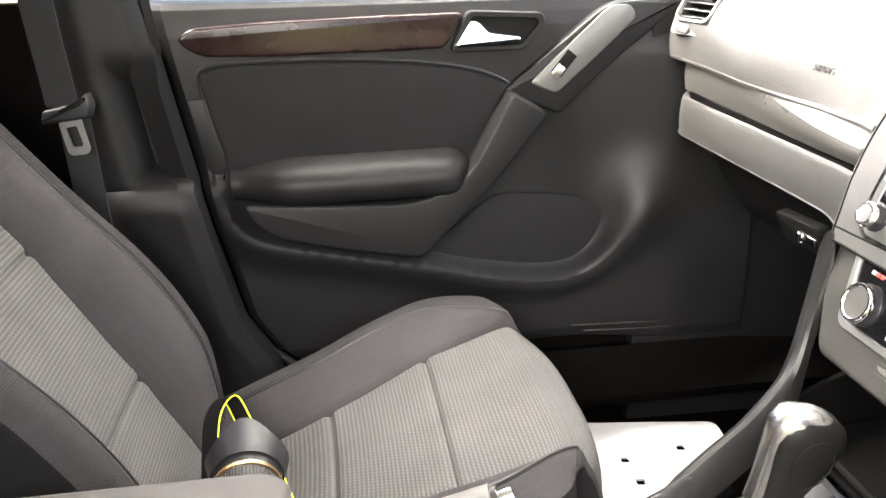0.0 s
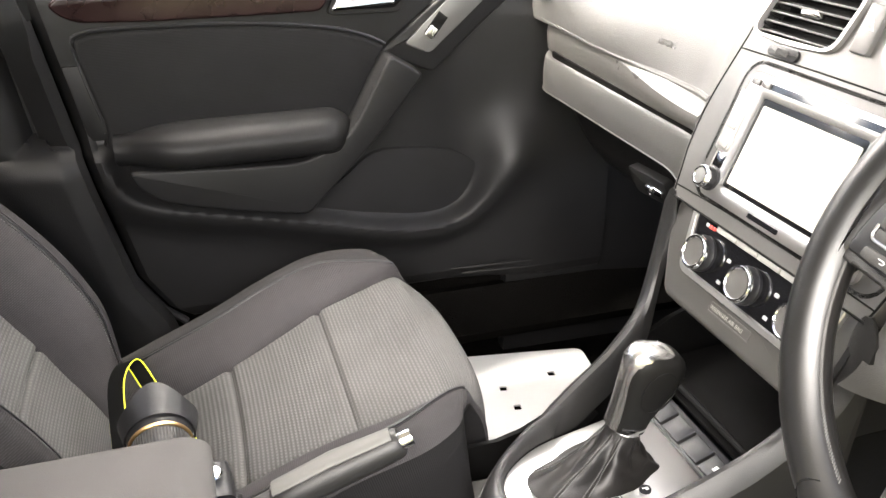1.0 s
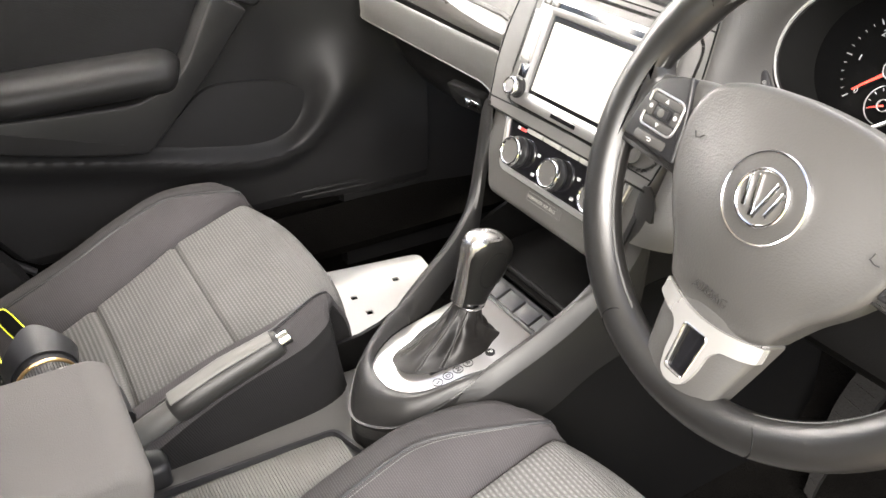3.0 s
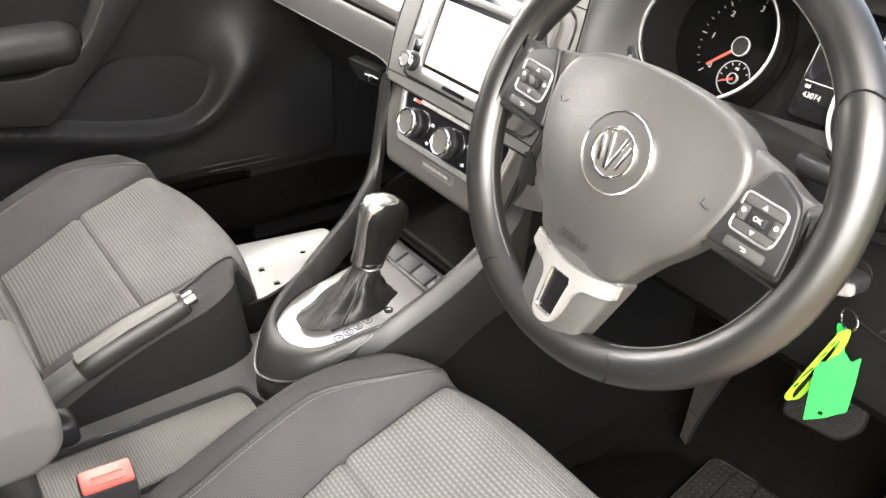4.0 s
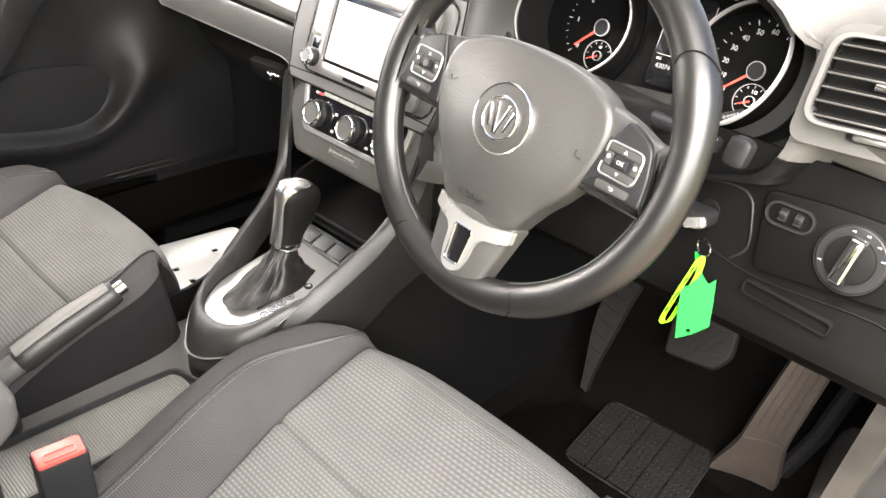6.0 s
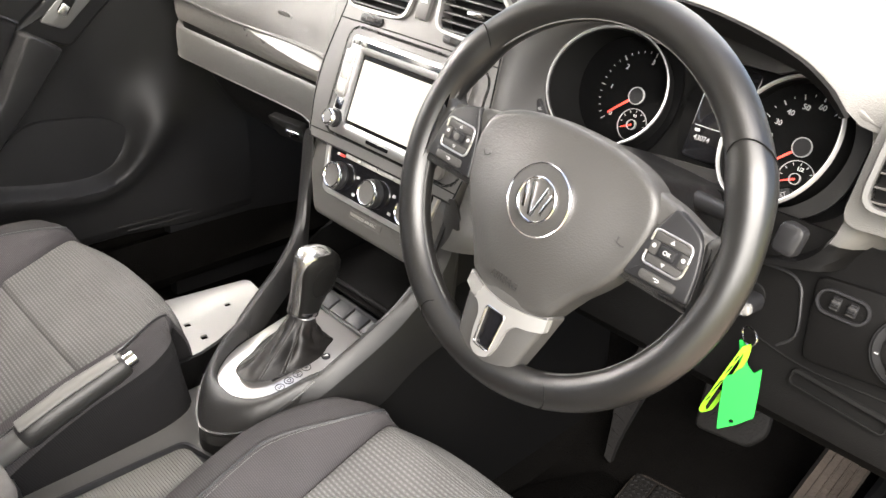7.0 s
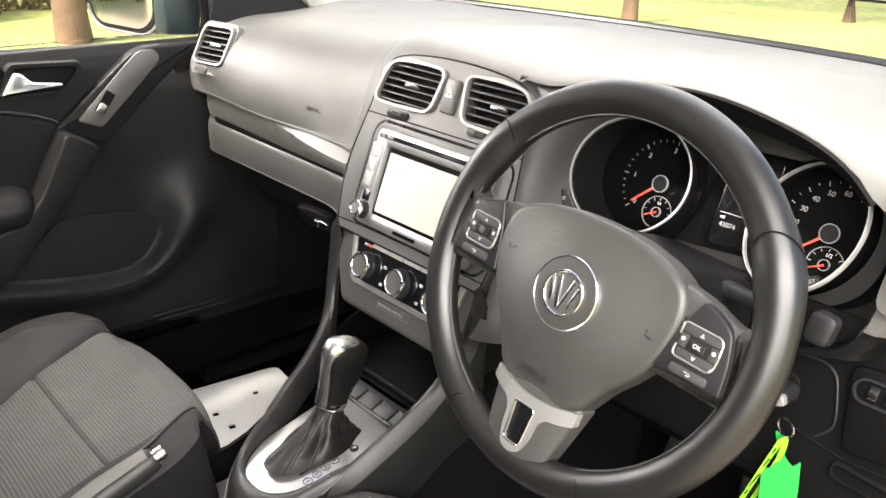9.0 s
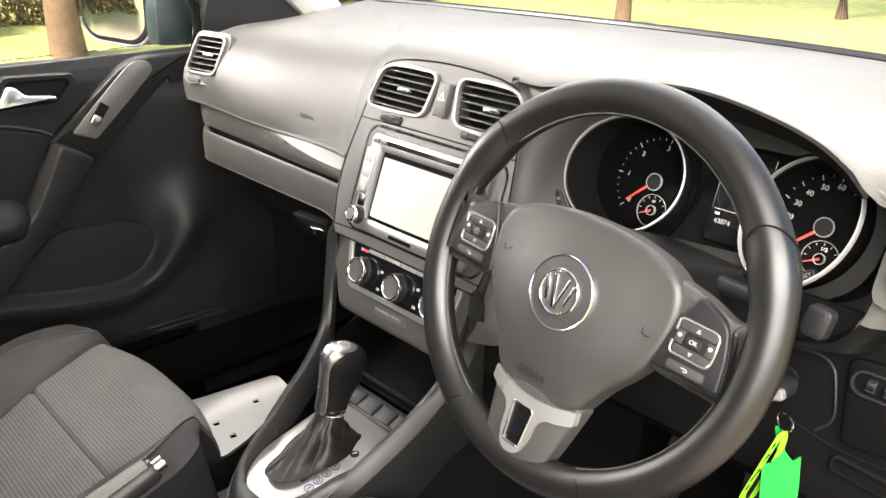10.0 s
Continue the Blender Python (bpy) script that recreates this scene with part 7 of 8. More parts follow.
    strip = [(-0.676, 0.998), (-0.655, 1.012), (-0.55, 1.018), (-0.40, 1.021), (-0.268, 1.022), (-0.280, 0.995), (-0.296, 0.972), (-0.40, 0.970), (-0.55, 0.969), (-0.640, 0.972), (-0.662, 0.982)]
    prism(bm, rounded(strip, 0.01, 3), DM, -0.012, 0.006, 0.005, 4)
    part("veneer_strip", bm, WOOD, door, "dark glossy veneer strip")
    # handle cup and lever
    o = rounded([(-0.290, 0.966), (-0.262, 1.024), (-0.150, 1.018), (-0.146, 1.008), (-0.176, 0.966)], 0.010, 5)
    i_ = rounded([(-0.278, 0.974), (-0.255, 1.016), (-0.160, 1.010), (-0.157, 1.003), (-0.182, 0.974)], 0.008, 5)
    bm = bmesh.new()
    ring(bm, o, i_, DM, -0.012, 0.008, 0.003)
    cup = part("handle_surround", bm, DOOR, door)
    bm = bmesh.new()
    prism(bm, i_, DM, -0.014, 0.0012)
    part("handle_cup", bm, MATT, cup)
    bm = bmesh.new()
    lever = rounded([(-0.284, 0.973), (-0.258, 1.010), (-0.246, 1.008), (-0.232, 0.993), (-0.184, 0.986), (-0.182, 0.979), (-0.225, 0.976)], 0.004, 4)
    prism(bm, lever, DM, 0.004, 0.015, 0.004, 3)
    part("door_handle", bm, CHROME, door, "chrome inner door handle")
    # armrest roll
    bm = bmesh.new()
    def roll(s, t):
        y = -0.618 + 0.352 * s
        e = math.sin(math.pi * min(1, (1 - s) / 0.10) / 2) if s > 0.9 else 1.0
        e *= 0.30 + 0.70 * ease(0, 0.28, s)
        a = radians(100 - 215 * t)
        return (-0.650 + (0.056 * max(0, math.cos(a)) ** 0.8 + (0.012 * math.cos(a) if math.cos(a) < 0 else 0)) * e, y, 0.788 + 0.004 * s + (0.027 * math.sin(a)) * (0.35 + 0.65 * e))
    sheet(bm, roll, 40, 18, 0.008)
    part("armrest", bm, DOOR, door, "padded black armrest")
    # lower armrest panel running up into the pull bar
    bm = bmesh.new()
    v = rounded([(-0.604, 0.766), (-0.45, 0.757), (-0.349, 0.754), (-0.294, 0.776), (-0.262, 0.806), (-0.205, 0.912), (-0.150, 0.879), (-0.230, 0.780), (-0.343, 0.666), (-0.45, 0.684), (-0.560, 0.712), (-0.592, 0.738)], [0.012, 0.05, 0.03, 0.02, 0.03, 0.012, 0.012, 0.03, 0.012, 0.05, 0.03, 0.02], 5)
    prism(bm, v, DM, -0.01, 0.060, 0.005, 3)
    part("pull_bar", bm, DOOR, door, "dark armrest panel running into the pull bar")
    # switch panel above the pull bar
    bm = bmesh.new()
    up = rounded([(-0.212, 0.905), (-0.122, 0.868), (-0.050, 0.935), (0.050, 1.015), (0.06, 1.030), (-0.050, 1.032), (-0.110, 0.985)], [0.012, 0.012, 0.06, 0.02, 0.012, 0.05, 0.05], 6)
    prism(bm, up, DM, -0.02, 0.012, 0.005, 3)
    sw = part("switch_panel", bm, DOOR, door)
    bm = bmesh.new()
    face = rounded([(-0.170, 0.917), (-0.128, 0.900), (-0.040, 0.978), (-0.008, 1.010), (-0.020, 1.027), (-0.050, 1.026), (-0.080, 1.000)], [0.008, 0.008, 0.05, 0.02, 0.015, 0.02, 0.05], 6)
    prism(bm, face, DM, 0.008, 0.0145, 0.002)
    part("switch_plate", bm, SWITCHGREY, sw, "satin grey switch plate")
    bm = bmesh.new()
    block(bm, 0.018, 0.040, 0.0015, off(DM, -0.118, 0.944, 0.0145, -38), 0.0005)
    part("switch_well", bm, MATT, sw)
    bm = bmesh.new()
    block(bm, 0.014, 0.018, 0.003, off(DM, -0.126, 0.934, 0.0150, -38), 0.001)
    part("window_switch", bm, ALU, sw, "grey window switch")
    # pocket with its ledge
    bm = bmesh.new()
    pocket = [(-0.335, 0.650), (-0.28, 0.700), (-0.222, 0.742), (-0.15, 0.742), (-0.088, 0.732), (-0.048, 0.708), (-0.034, 0.680), (-0.044, 0.644), (-0.080, 0.614), (-0.130, 0.606), (-0.22, 0.622)]
    prism(bm, spline([(a, b, 0) for a, b in pocket], 4), DM, -0.01, 0.010, 0.002)
    part("speaker_cover", bm, DOORCLOTH, door, "dark speaker cover in the door pocket")
    # raised bars low on the door
    for k in range(2):
        bm = bmesh.new()
        tube(bm, [DM @ Vector((-0.09 + 0.02 * k + 0.015 * i, 0.508 - 0.012 * k + 0.0005 * i, 0.014 + 0.0022 * i * 0.9)) for i in range(11)], [0.001] + [0.003] * 9 + [0.001], 8)
        part("lower_rib", bm, DOOR, door)
    # trim tab at the rear edge
    bm = bmesh.new()
    prism(bm, rounded([(-0.672, 0.912), (-0.640, 0.912), (-0.628, 0.830), (-0.612, 0.800), (-0.652, 0.800)], 0.004), DM, -0.004, 0.0022, 0.001)
    part("edge_tab", bm, DOOR, door)
    bm = bmesh.new()
    tube(bm, [(-0.668, rear(z) - 0.010, z) for z in [0.47 + 0.0097 * i for i in range(60)]], 0.007, 8)
    part("door_seal", bm, BLACK, door, "black rubber door seal")
    # window pane
    bm = bmesh.new()
    sheet(bm, lambda s, t: (-0.722 + 0.13 * t, -0.70 + (0.80 - 0.45 * t) * s, 1.04 + 0.42 * t), 4, 4, 0.004)
    ob = part("window_pane", bm, PANE, door)
    ob.visible_shadow = False
    bm = bmesh.new()
    prism(bm, rounded([(0.105, 1.012), (0.36, 1.03), (0.40, 1.10), (0.17, 1.22)], 0.006), place((-0.722, 0, 0), Vector((0, 1, 0)), Vector((0, 0, 1)), Vector((1, 0, 0))), -0.015, 0.014, 0.004)
    part("mirror_corner", bm, BLACK, door, "black corner trim behind the mirror")


def build_mirror():
    mir = thing("door_mirror", (-0.86, 0.10, 1.02), "dark door mirror with a hedge in its glass", "mirror")
    m = place((-0.885, 0.030, 1.104), Vector((0.94, 0.34, 0)).normalized(), Vector((0, 0, 1)), Vector((0.34, -0.94, 0)).normalized())
    bm = bmesh.new()
    outline = rounded([(-0.110, 0.080), (0.105, 0.080), (0.100, -0.055), (0.060, -0.085), (-0.090, -0.078)], 0.045, 6)
    prism(bm, outline, m, -0.09, 0.006, 0.012, 4)
    part("housing", bm, BLACK, mir, "black mirror housing")
    bm = bmesh.new()
    inner = rounded([(-0.095, 0.068), (0.090, 0.068), (0.085, -0.046), (0.052, -0.072), (-0.078, -0.066)], 0.036, 6)
    prism(bm, inner, m, 0.004, 0.0075, 0.001)
    glassm = material("mirror_glass", (0.85, 0.87, 0.88), 0.02, 1.0, mottle=0.0, rough_var=0.0)
    part("mirror_glass", bm, glassm, mir, "mirror glass")
    bm = bmesh.new()
    sail = rounded([(0.040, 1.036), (0.110, 1.030), (0.128, 1.130), (0.110, 1.190), (0.060, 1.170), (0.042, 1.100)], 0.010, 4)
    prism(bm, sail, place((-0.735, 0, 0), Vector((0, 1, 0)), Vector((0, 0, 1)), Vector((1, 0, 0))), -0.035, 0.006, 0.004)
    part("mounting_panel", bm, TEAL, mir, "dark teal painted mounting panel")
    bm = bmesh.new()
    lip = [p for p in outline if p[1] < -0.010]
    tube(bm, [m @ Vector((p[0] * 0.985, p[1] * 0.985, 0.0045)) for p in sorted(lip, key=lambda p: math.atan2(p[1], p[0]))], 0.0030, 8)
    part("housing_lip", bm, SILVER, mir, "pale lower lip of the housing")
    bm = bmesh.new()
    tube(bm, [(-0.712, 0.116, 1.015), (-0.706, 0.112, 1.10), (-0.680, 0.060, 1.24), (-0.635, -0.06, 1.40)], 0.009, 8)
    solo("trim_window_frame", bm, MATT, "black frame bar at the front of the door window", "frame", kind="structure")


def build_pillar_and_belt():
    bm = bmesh.new()
    def post(s, t):
        z = 0.40 + 0.72 * t
        pts = [(0.40, -0.56), (0.50, -0.592), (0.567, -0.633), (0.721, -0.670), (0.802, -0.686), (1.052, -0.730), (1.2, -0.76)]
        y1 = pts[-1][1]
        for (z0, y0), (z1, yy) in zip(pts, pts[1:]):
            if z <= z1:
                y1 = y0 + (yy - y0) * (z - z0) / (z1 - z0)
                break
        y0 = -0.86 - 0.02 * t
        y = y1 + (y0 - y1) * s
        recess = ease(0.790, 0.808, z) * ease(0.02, 0.10, s) * (1 - ease(0.24, 0.42, s)) * (1 - ease(0.93, 0.985, z))
        lower = 1 - ease(0.77, 0.79, z)
        x = -0.640 - 0.042 * recess - 0.10 * ease(0.35, 1.0, s) ** 1.5 + 0.022 * lower * (1 - s) - 0.02 * ease(0.03, 0.0, s)
        return (x, y, z)
    sheet(bm, post, 40, 80, 0.02)
    solo("wall_pillar", bm, DOOR, "dark moulded plastic door pillar beside the seat", "pillar", kind="structure")
    belt = thing("seat_belt", (-0.62, -0.86, 0.50), "black seat belt hanging by the door pillar", "seat belt")
    def web(bm, a, b, w, th=0.0012):
        d = (b - a).normalized()
        side = Vector((0.25, 0.97, 0)).normalized()
        n = d.cross(side).normalized()
        vs = [bm.verts.new(p + side * sx * w / 2 + n * sn * th) for p in (a, b) for sx, sn in ((-1, -1), (1, -1), (1, 1), (-1, 1))]
        for f in ((0, 1, 2, 3), (7, 6, 5, 4), (0, 4, 5, 1), (1, 5, 6, 2), (2, 6, 7, 3), (3, 7, 4, 0)):
            bm.faces.new([vs[i] for i in f])
    bm = bmesh.new()
    web(bm, Vector((-0.600, -0.822, 0.922)), Vector((-0.595, -0.850, 1.30)), 0.046)
    part("webbing", bm, WEBBING, belt, "black woven webbing")
    bm = bmesh.new()
    web(bm, Vector((-0.606, -0.826, 0.924)), Vector((-0.600, -0.842, 1.30)), 0.044)
    web(bm, Vector((-0.604, -0.812, 0.905)), Vector((-0.615, -0.800, 0.46)), 0.046)
    part("lower_webbing", bm, WEBBING, belt)
    tm = place((-0.592, -0.816, 0.918), Vector((0.2, 0.97, 0.10)).normalized(), Vector((-0.05, -0.09, 0.99)).normalized(), Vector((0.97, -0.2, 0.03)).normalized())
    bm = bmesh.new()
    prism(bm, rounded([(-0.036, -0.014), (-0.030, 0.004), (0.026, 0.010), (0.034, 0.022), (0.037, 0.004), (0.030, -0.012)], 0.005), tm, -0.010, 0.010, 0.005, 3)
    tong = part("tongue_grip", bm, BLACK, belt, "black plastic tongue grip")
    bm = bmesh.new()
    ring(bm, rounded([(-0.015, -0.014), (0.017, -0.012), (0.020, -0.054), (0.014, -0.060), (-0.008, -0.060), (-0.012, -0.055)], 0.003), rounded([(-0.007, -0.022), (0.009, -0.021), (0.012, -0.046), (0.010, -0.049), (-0.002, -0.049), (-0.004, -0.047)], 0.002), tm, -0.0012, 0.0014)
    part("tongue", bm, SILVER, tong, "steel belt tongue")


build_door()
build_mirror()
build_pillar_and_belt()


# ---- floor mats, pedals, and the camera left on the seat ----
def build_mats():
    m = place((-0.432, 0.02, 0.345), Vector((0.985, -0.12, 0)).normalized(), Vector((0.12, 0.985, -0.02)).normalized(), Vector((0, 0.02, 1)).normalized())
    board = thing("white_board", (-0.43, 0.0, 0.31), "white plastic sheet with square holes on the passenger floor", "plastic sheet")
    bm = bmesh.new()
    outline = rounded([(-0.150, -0.28), (0.150, -0.28), (0.150, 0.105), (-0.150, 0.105)], 0.02, 5)
    # plate with square holes, filled between the loops
    holes = []
    for wx, wy in ((-0.484, -0.047), (-0.504, 0.053), (-0.427, -0.043)):
        p = m.inverted() @ Vector((wx, wy, 0.345))
        holes.append((p.x, p.y))
    cuts = [rrect(0.013, 0.013, 0.001, x, y, 1) for x, y in holes]
    edges = []
    loops = []
    for lp in [outline] + cuts:
        vs = [bm.verts.new(m @ Vector((*p[:2], 0.003))) for p in lp]
        loops.append(vs)
        edges += [bm.edges.new((a, b)) for a, b in zip(vs, vs[1:] + vs[:1])]
    bmesh.ops.triangle_fill(bm, edges=edges, use_beauty=True)
    up = (m.to_3x3() @ Vector((0, 0, 1))) * 0.003
    for vs in loops:
        low = [bm.verts.new(v.co - up) for v in vs]
        for i in range(len(vs)):
            j = (i + 1) % len(vs)
            bm.faces.new((vs[i], vs[j], low[j], low[i]))
    part("sheet", bm, PALE, board)
    # driver's mat with a heel pad
    mat = thing("floor_mat", (0.42, 0.18, 0.26), "black carpet mat with a ribbed rubber heel pad", "floor mat")
    bm = bmesh.new()
    prism(bm, rounded([(0.17, -0.22), (0.64, -0.22), (0.66, 0.20), (0.60, 0.385), (0.27, 0.385), (0.18, 0.20)], 0.04), Matrix.Identity(4), 0.253, 0.263, 0.003)
    part("carpet", bm, CARPET, mat)
    corners = [Vector((0.318, 0.205, 0.266)), Vector((0.300, 0.368, 0.280)), Vector((0.500, 0.392, 0.284)), Vector((0.52, 0.215, 0.266))]
    def hp(s, t):
        a = corners[0].lerp(corners[3], s)
        b = corners[1].lerp(corners[2], s)
        return a.lerp(b, t)
    bm = bmesh.new()
    tube(bm, [hp(*p) for p in rounded([(0, 0), (1, 0), (1, 1), (0, 1)], 0.12, 5)], 0.0018, 6, True)
    part("pad_border", bm, DUST, mat)
    for i in range(5):
        bm = bmesh.new()
        a, b = i / 5 + 0.010, (i + 1) / 5 - 0.010
        def cell(s, t, a=a, b=b):
            p = hp(a + (b - a) * s, 0.03 + 0.94 * t)
            p.z += 0.002
            return p
        sheet(bm, lambda s, t: cell(s, t), 4, 8, 0.004)
        part("pad_strip", bm, RUBBER, mat, "dusty ribbed rubber strip")
        if i:
            bm = bmesh.new()
            tube(bm, [hp(i / 5, 0.04 + 0.115 * j) + Vector((0, 0, 0.0035)) for j in range(9)], 0.0008, 6)
            part("pad_line", bm, DUST, mat)
        bm = bmesh.new()
        for u in range(4):
            for v in range(14):
                p = cell((u + 0.5) / 4, (v + 0.5) / 14)
                block(bm, 0.0055, 0.0055, 0.0022, Matrix.Translation(p) @ Matrix.Rotation(radians(45), 4, "Z"), 0.0008)
        ob = part("pad_studs", bm, RUBBER, mat)
        ob["kind"] = "stuff"


def build_pedals():
    brake = thing("brake_pedal", (0.43, 0.40, 0.42), "black rubber-faced brake pedal with worn grooves", "pedal")
    bmx = place((0.425, 0.380, 0.490), Vector((0.98, 0.05, 0.12)).normalized(), Vector((-0.14, 0.62, 0.78)).normalized(), Vector((0, -0.78, 0.62)).normalized())
    bm = bmesh.new()
    prism(bm, rounded([(-0.056, 0.036), (0.052, 0.040), (0.058, -0.018), (0.036, -0.046), (-0.048, -0.046)], 0.012, 5), bmx, -0.012, 0.004, 0.005, 3)
    face = part("pad", bm, RUBBER, brake)
    for i in range(5):
        bm = bmesh.new()
        block(bm, 0.052, 0.0016, 0.0016, off(bmx, -0.030 + 0.015 * i, -0.004, 0.0040, 55), 0.0004)
        part("pad_rib", bm, RUBBER, face)
    bm = bmesh.new()
    tube(bm, [(0.42, 0.40, 0.49), (0.41, 0.46, 0.58), (0.40, 0.45, 0.72)], 0.010, 8)
    part("arm", bm, BLACK, brake)
    gas = thing("accelerator_pedal", (0.56, 0.37, 0.27), "tall dusty accelerator pedal hinged at the floor", "pedal")
    a, b, c, d = Vector((0.520, 0.368, 0.275)), Vector((0.590, 0.372, 0.300)), Vector((0.640, 0.318, 0.600)), Vector((0.592, 0.312, 0.600))
    bm = bmesh.new()
    def face_fn(s, t):
        p = a.lerp(b, s).lerp(d.lerp(c, s), t)
        p.y -= 0.014 * math.sin(math.pi * t) - 0.006 * math.sin(math.pi * s)
        flare = ease(0.34, 0.0, t)
        p.x += (s - 0.5) * 0.034 * flare
        p.y -= 0.012 * flare * flare
        return p
    sheet(bm, face_fn, 6, 18, 0.012)
    pad = part("pad", bm, DIRTY, gas, "brown dusty rubber tread")
    for i in range(4):
        bm = bmesh.new()
        tube(bm, [face_fn(0.2 + 0.2 * i, 0.38 + 0.06 * j) + Vector((0, -0.0008, 0.0005)) for j in range(10)], 0.0013, 6)
        part("tread_rib", bm, DIRTY, pad)
    bm = bmesh.new()
    tube(bm, [face_fn(0.02 + 0.08 * j, 0.34) + Vector((0, -0.0005, 0)) for j in range(13)], 0.0016, 6)
    part("tread_band", bm, DIRTY, pad)
    bm = bmesh.new()
    tube(bm, [(0.60, 0.40, 0.31), (0.63, 0.41, 0.40), (0.66, 0.42, 0.56)], 0.014, 8)
    part("arm", bm, BLACK, gas)
    rest = thing("foot_rest", (0.25, 0.36, 0.27), "black ribbed foot rest beside the pedals", "foot rest")
    bm = bmesh.new()
    p0, p1, p2, p3 = Vector((0.222, 0.345, 0.300)), Vector((0.268, 0.345, 0.278)), Vector((0.300, 0.46, 0.56)), Vector((0.238, 0.46, 0.56))
    def rest_fn(s, t):
        wide = 0.30 + 0.55 * ease(0.0, 0.5, t)
        p = p0.lerp(p1, 0.62 + (s - 0.5) * wide).lerp(p3.lerp(p2, 0.5 + (s - 0.5) * wide), t)
        p.x -= 0.016 * math.sin(math.pi * t)
        return p
    sheet(bm, rest_fn, 5, 16, 0.02)
    part("plate", bm, RUBBER, rest)
    for i in range(10):
        bm = bmesh.new()
        tube(bm, [rest_fn(0.12 + 0.08 * j, 0.08 + 0.09 * i) + Vector((0, -0.0006, 0.0006)) for j in range(10)], 0.0012, 6)
        part("rib", bm, RUBBER, rest)


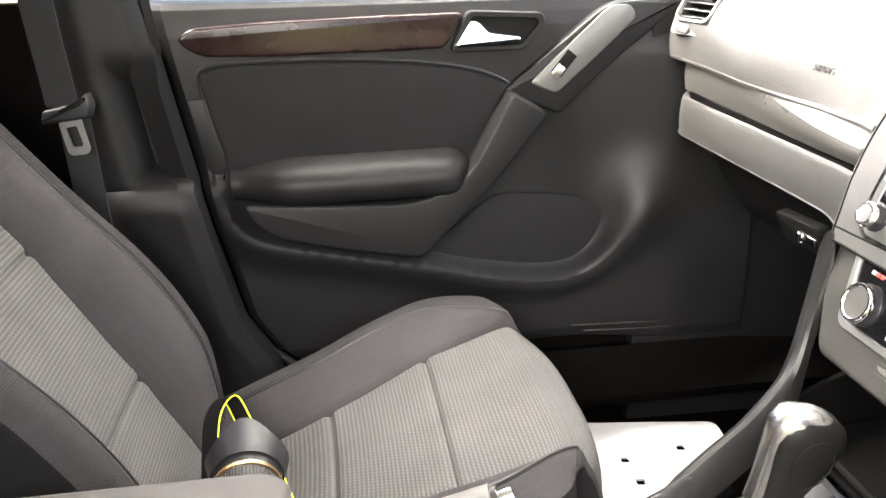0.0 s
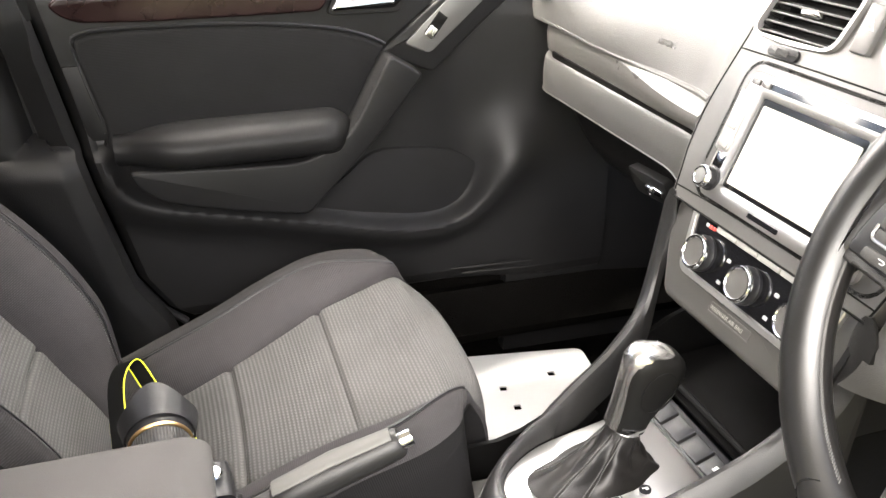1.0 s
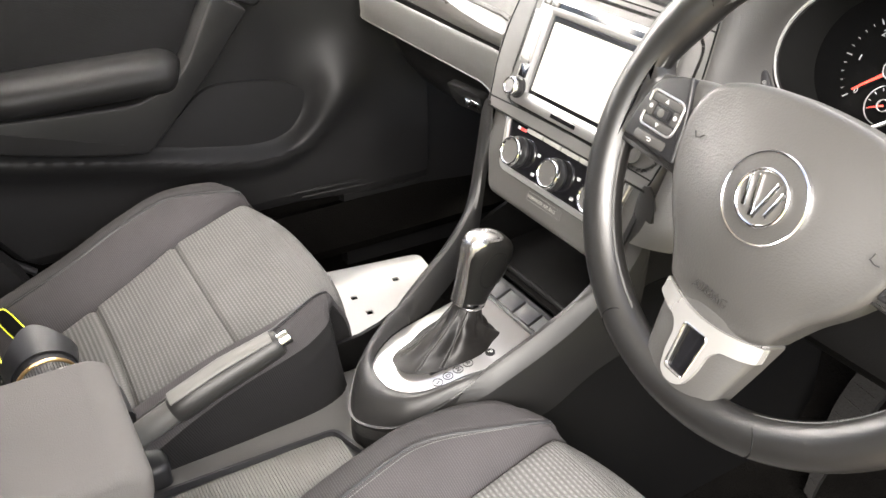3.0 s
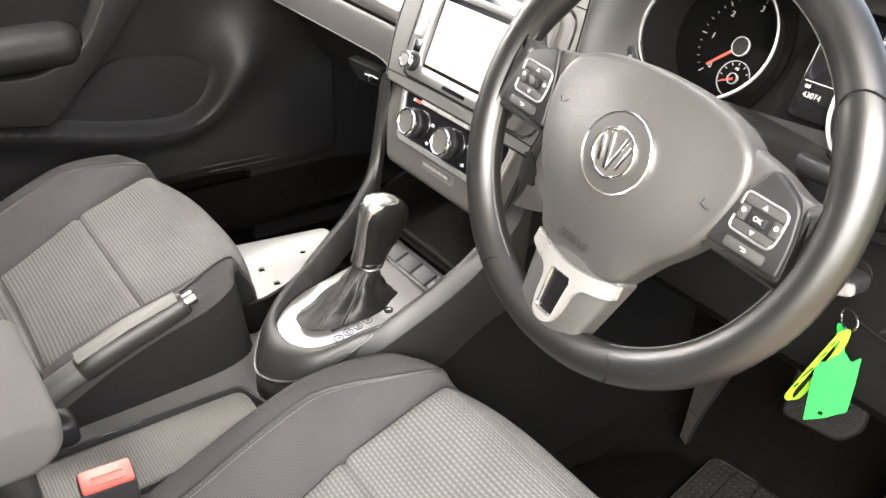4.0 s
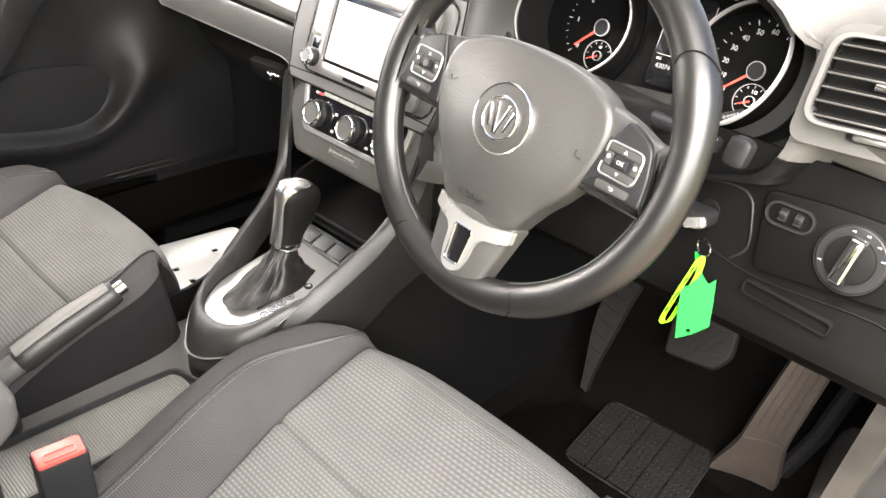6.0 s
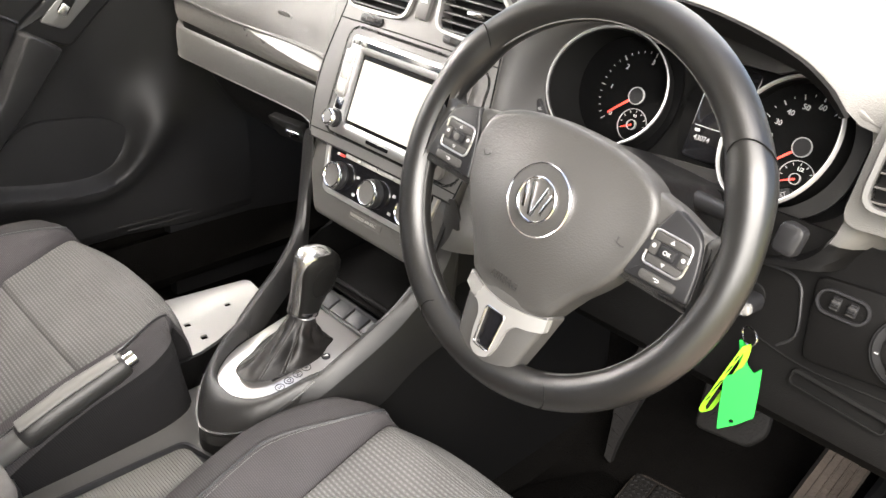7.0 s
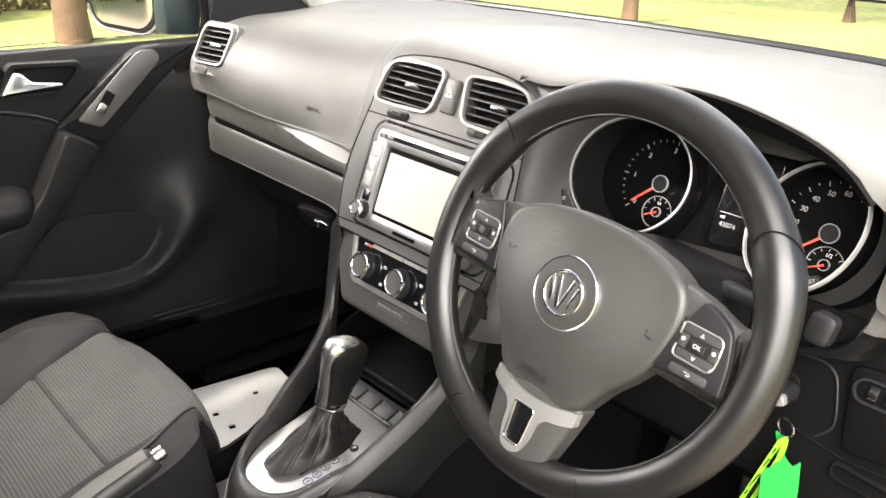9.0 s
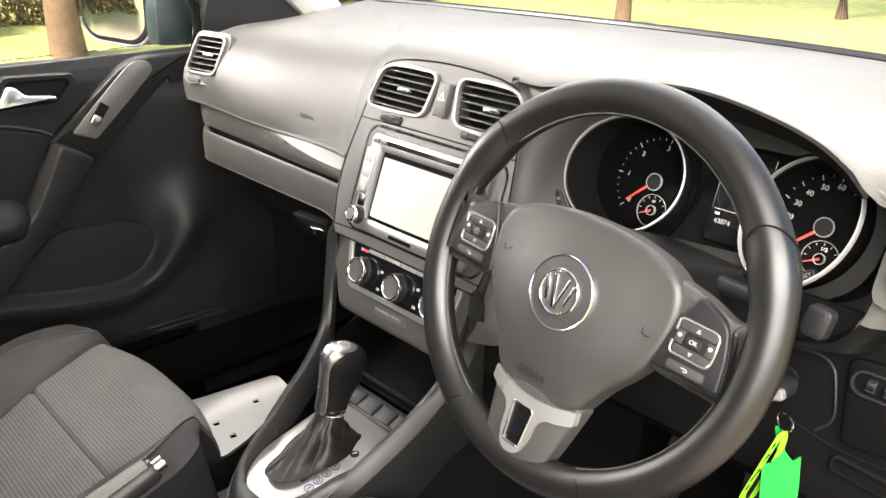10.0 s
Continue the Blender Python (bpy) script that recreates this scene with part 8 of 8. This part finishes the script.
def build_slr():
    slr = thing("photo_camera", (-0.13, -0.575, 0.50), "black camera with a hooded zoom lens lying on the seat", "camera")
    axis = Vector((-0.985, -0.06, 0.12)).normalized()
    side = Vector((0, 0, 1)).cross(axis).normalized()
    up = axis.cross(side)
    m = place((-0.125, -0.580, 0.578), side, up, axis)
    bm = bmesh.new()
    prism(bm, rounded([(-0.068, -0.045), (0.068, -0.045), (0.068, 0.025), (0.035, 0.032), (0.022, 0.052), (-0.022, 0.052), (-0.035, 0.032), (-0.068, 0.028)], 0.012, 4), m, -0.055, 0.0, 0.008, 3)
    body = part("body", bm, BLACK, slr, "black camera body")
    bm = bmesh.new()
    block(bm, 0.020, 0.018, 0.003, m @ Matrix.Translation((0, 0.052, -0.03)) @ Matrix.Rotation(radians(-90), 4, "X"), 0.001)
    part("hot_shoe", bm, CHROME, body)
    bm = bmesh.new()
    lathe(bm, [(0.010, 0.0), (0.010, 0.008), (0.008, 0.010), (0.0, 0.010)], m @ Matrix.Translation((-0.048, 0.028, -0.028)) @ Matrix.Rotation(radians(-90), 4, "X"), 20)
    part("mode_dial", bm, CHROME, body)
    bm = bmesh.new()
    lathe(bm, [(0.034, 0.0), (0.035, 0.010), (0.0355, 0.014), (0.0355, 0.030), (0.0335, 0.032), (0.0335, 0.062), (0.035, 0.064), (0.036, 0.080), (0.034, 0.082), (0.030, 0.082), (0.0, 0.078)], m, 48)
    lens = part("lens", bm, BLACK, slr, "black zoom lens")
    for i in range(60):
        bm = bmesh.new()
        a = 2 * math.pi * i / 60
        block(bm, 0.0022, 0.0016, 0.026, m @ Matrix.Translation((0.0338 * math.cos(a), 0.0338 * math.sin(a), 0.034)) @ Matrix.Rotation(a + math.pi / 2, 4, "Z"), 0.0004)
        part("zoom_rib", bm, DASHLOW, lens)
    bm = bmesh.new()
    lathe(bm, [(0.0352, 0.062), (0.0364, 0.063), (0.0364, 0.0655), (0.0352, 0.0665)], m, 48)
    part("gold_ring", bm, GOLD, lens, "thin gold ring")
    for h, ln in ((0.0600, 0.010), (0.0600, 0.005), (0.0700, 0.012), (0.0700, 0.006), (0.0065, 0.014)):
        bm = bmesh.new()
        a = radians(118 - 900 * (ln + h * 0.2))
        block(bm, ln, 0.0026, 0.0006, m @ Matrix.Rotation(a, 4, "Z") @ Matrix.Translation((0, 0.0356, h)) @ Matrix.Rotation(radians(-90), 4, "X"), 0.0002)
        part("lens_mark", bm, WHITE, lens)
    for h in (0.0305, 0.0815):
        bm = bmesh.new()
        lathe(bm, [(0.0350, h - 0.001), (0.0362, h), (0.0362, h + 0.001), (0.0350, h + 0.002)], m, 48)
        part("lens_ring", bm, STACK, lens, "grey lens ring")
    bm = bmesh.new()
    rows_o, rows_i = [], []
    seg = 64
    for j in range(7):
        f = j / 6
        ro, ri = [], []
        for s in range(seg):
            a = 2 * math.pi * s / seg
            petal = 0.018 + 0.020 * (0.5 + 0.5 * math.cos(2 * a)) + 0.010 * (0.5 + 0.5 * math.cos(4 * a))
            h = 0.076 + f * petal
            rad = 0.039 + 0.006 * f
            ro.append(bm.verts.new(m @ Vector((rad * math.sin(a), rad * math.cos(a), h))))
            ri.append(bm.verts.new(m @ Vector(((rad - 0.0022) * math.sin(a), (rad - 0.0022) * math.cos(a), h))))
        rows_o.append(ro)
        rows_i.append(ri)
    allr = rows_o + list(reversed(rows_i))
    for a, b in zip(allr, allr[1:] + allr[:1]):
        for s in range(seg):
            bm.faces.new((a[s], a[(s + 1) % seg], b[(s + 1) % seg], b[s]))
    part("lens_hood", bm, BLACK, lens, "petal lens hood")
    # neck strap with yellow edges
    strap = thing("camera_strap", (-0.36, -0.60, 0.50), "black camera strap with bright yellow edging", "strap")
    pts = spline([(-0.20, -0.630, 0.52), (-0.30, -0.640, 0.545), (-0.360, -0.640, 0.572), (-0.385, -0.622, 0.582), (-0.350, -0.600, 0.560), (-0.30, -0.572, 0.535), (-0.22, -0.545, 0.52)], 8, False)
    def web(s, t, grow=0.0):
        i = min(len(pts) - 1, round(s * (len(pts) - 1)))
        w = Vector((0.45, 0.80, 0.40)).normalized() * (0.013 + grow)
        return pts[i] + w * (2 * t - 1)
    bm = bmesh.new()
    sheet(bm, web, len(pts) - 1, 4, 0.0015)
    part("webbing", bm, MATT, strap)
    for t in (0.0, 1.0):
        bm = bmesh.new()
        tube(bm, [web(i / 48, t) for i in range(49)], 0.0010, 6)
        part("yellow_edge", bm, YELLOW, strap, "bright yellow edging")
    clip = thing("passenger_buckle", (-0.125, -0.535, 0.46), "black seat belt buckle with a red button beside the seat", "buckle")
    cm = place((-0.118, -0.530, 0.552), Vector((0.8, 0.3, 0.5)).normalized(), Vector((-0.35, 0.93, 0.0)).normalized(), Vector((-0.46, -0.17, 0.87)).normalized())
    bm = bmesh.new()
    prism(bm, rrect(0.030, 0.050, 0.006), cm, -0.09, 0.0, 0.003)
    part("housing", bm, BLACK, clip)
    bm = bmesh.new()
    prism(bm, rrect(0.022, 0.030, 0.004), cm, -0.002, 0.003, 0.001)
    part("release_button", bm, RED, clip, "red release button")


build_mats()
build_pedals()
build_slr()
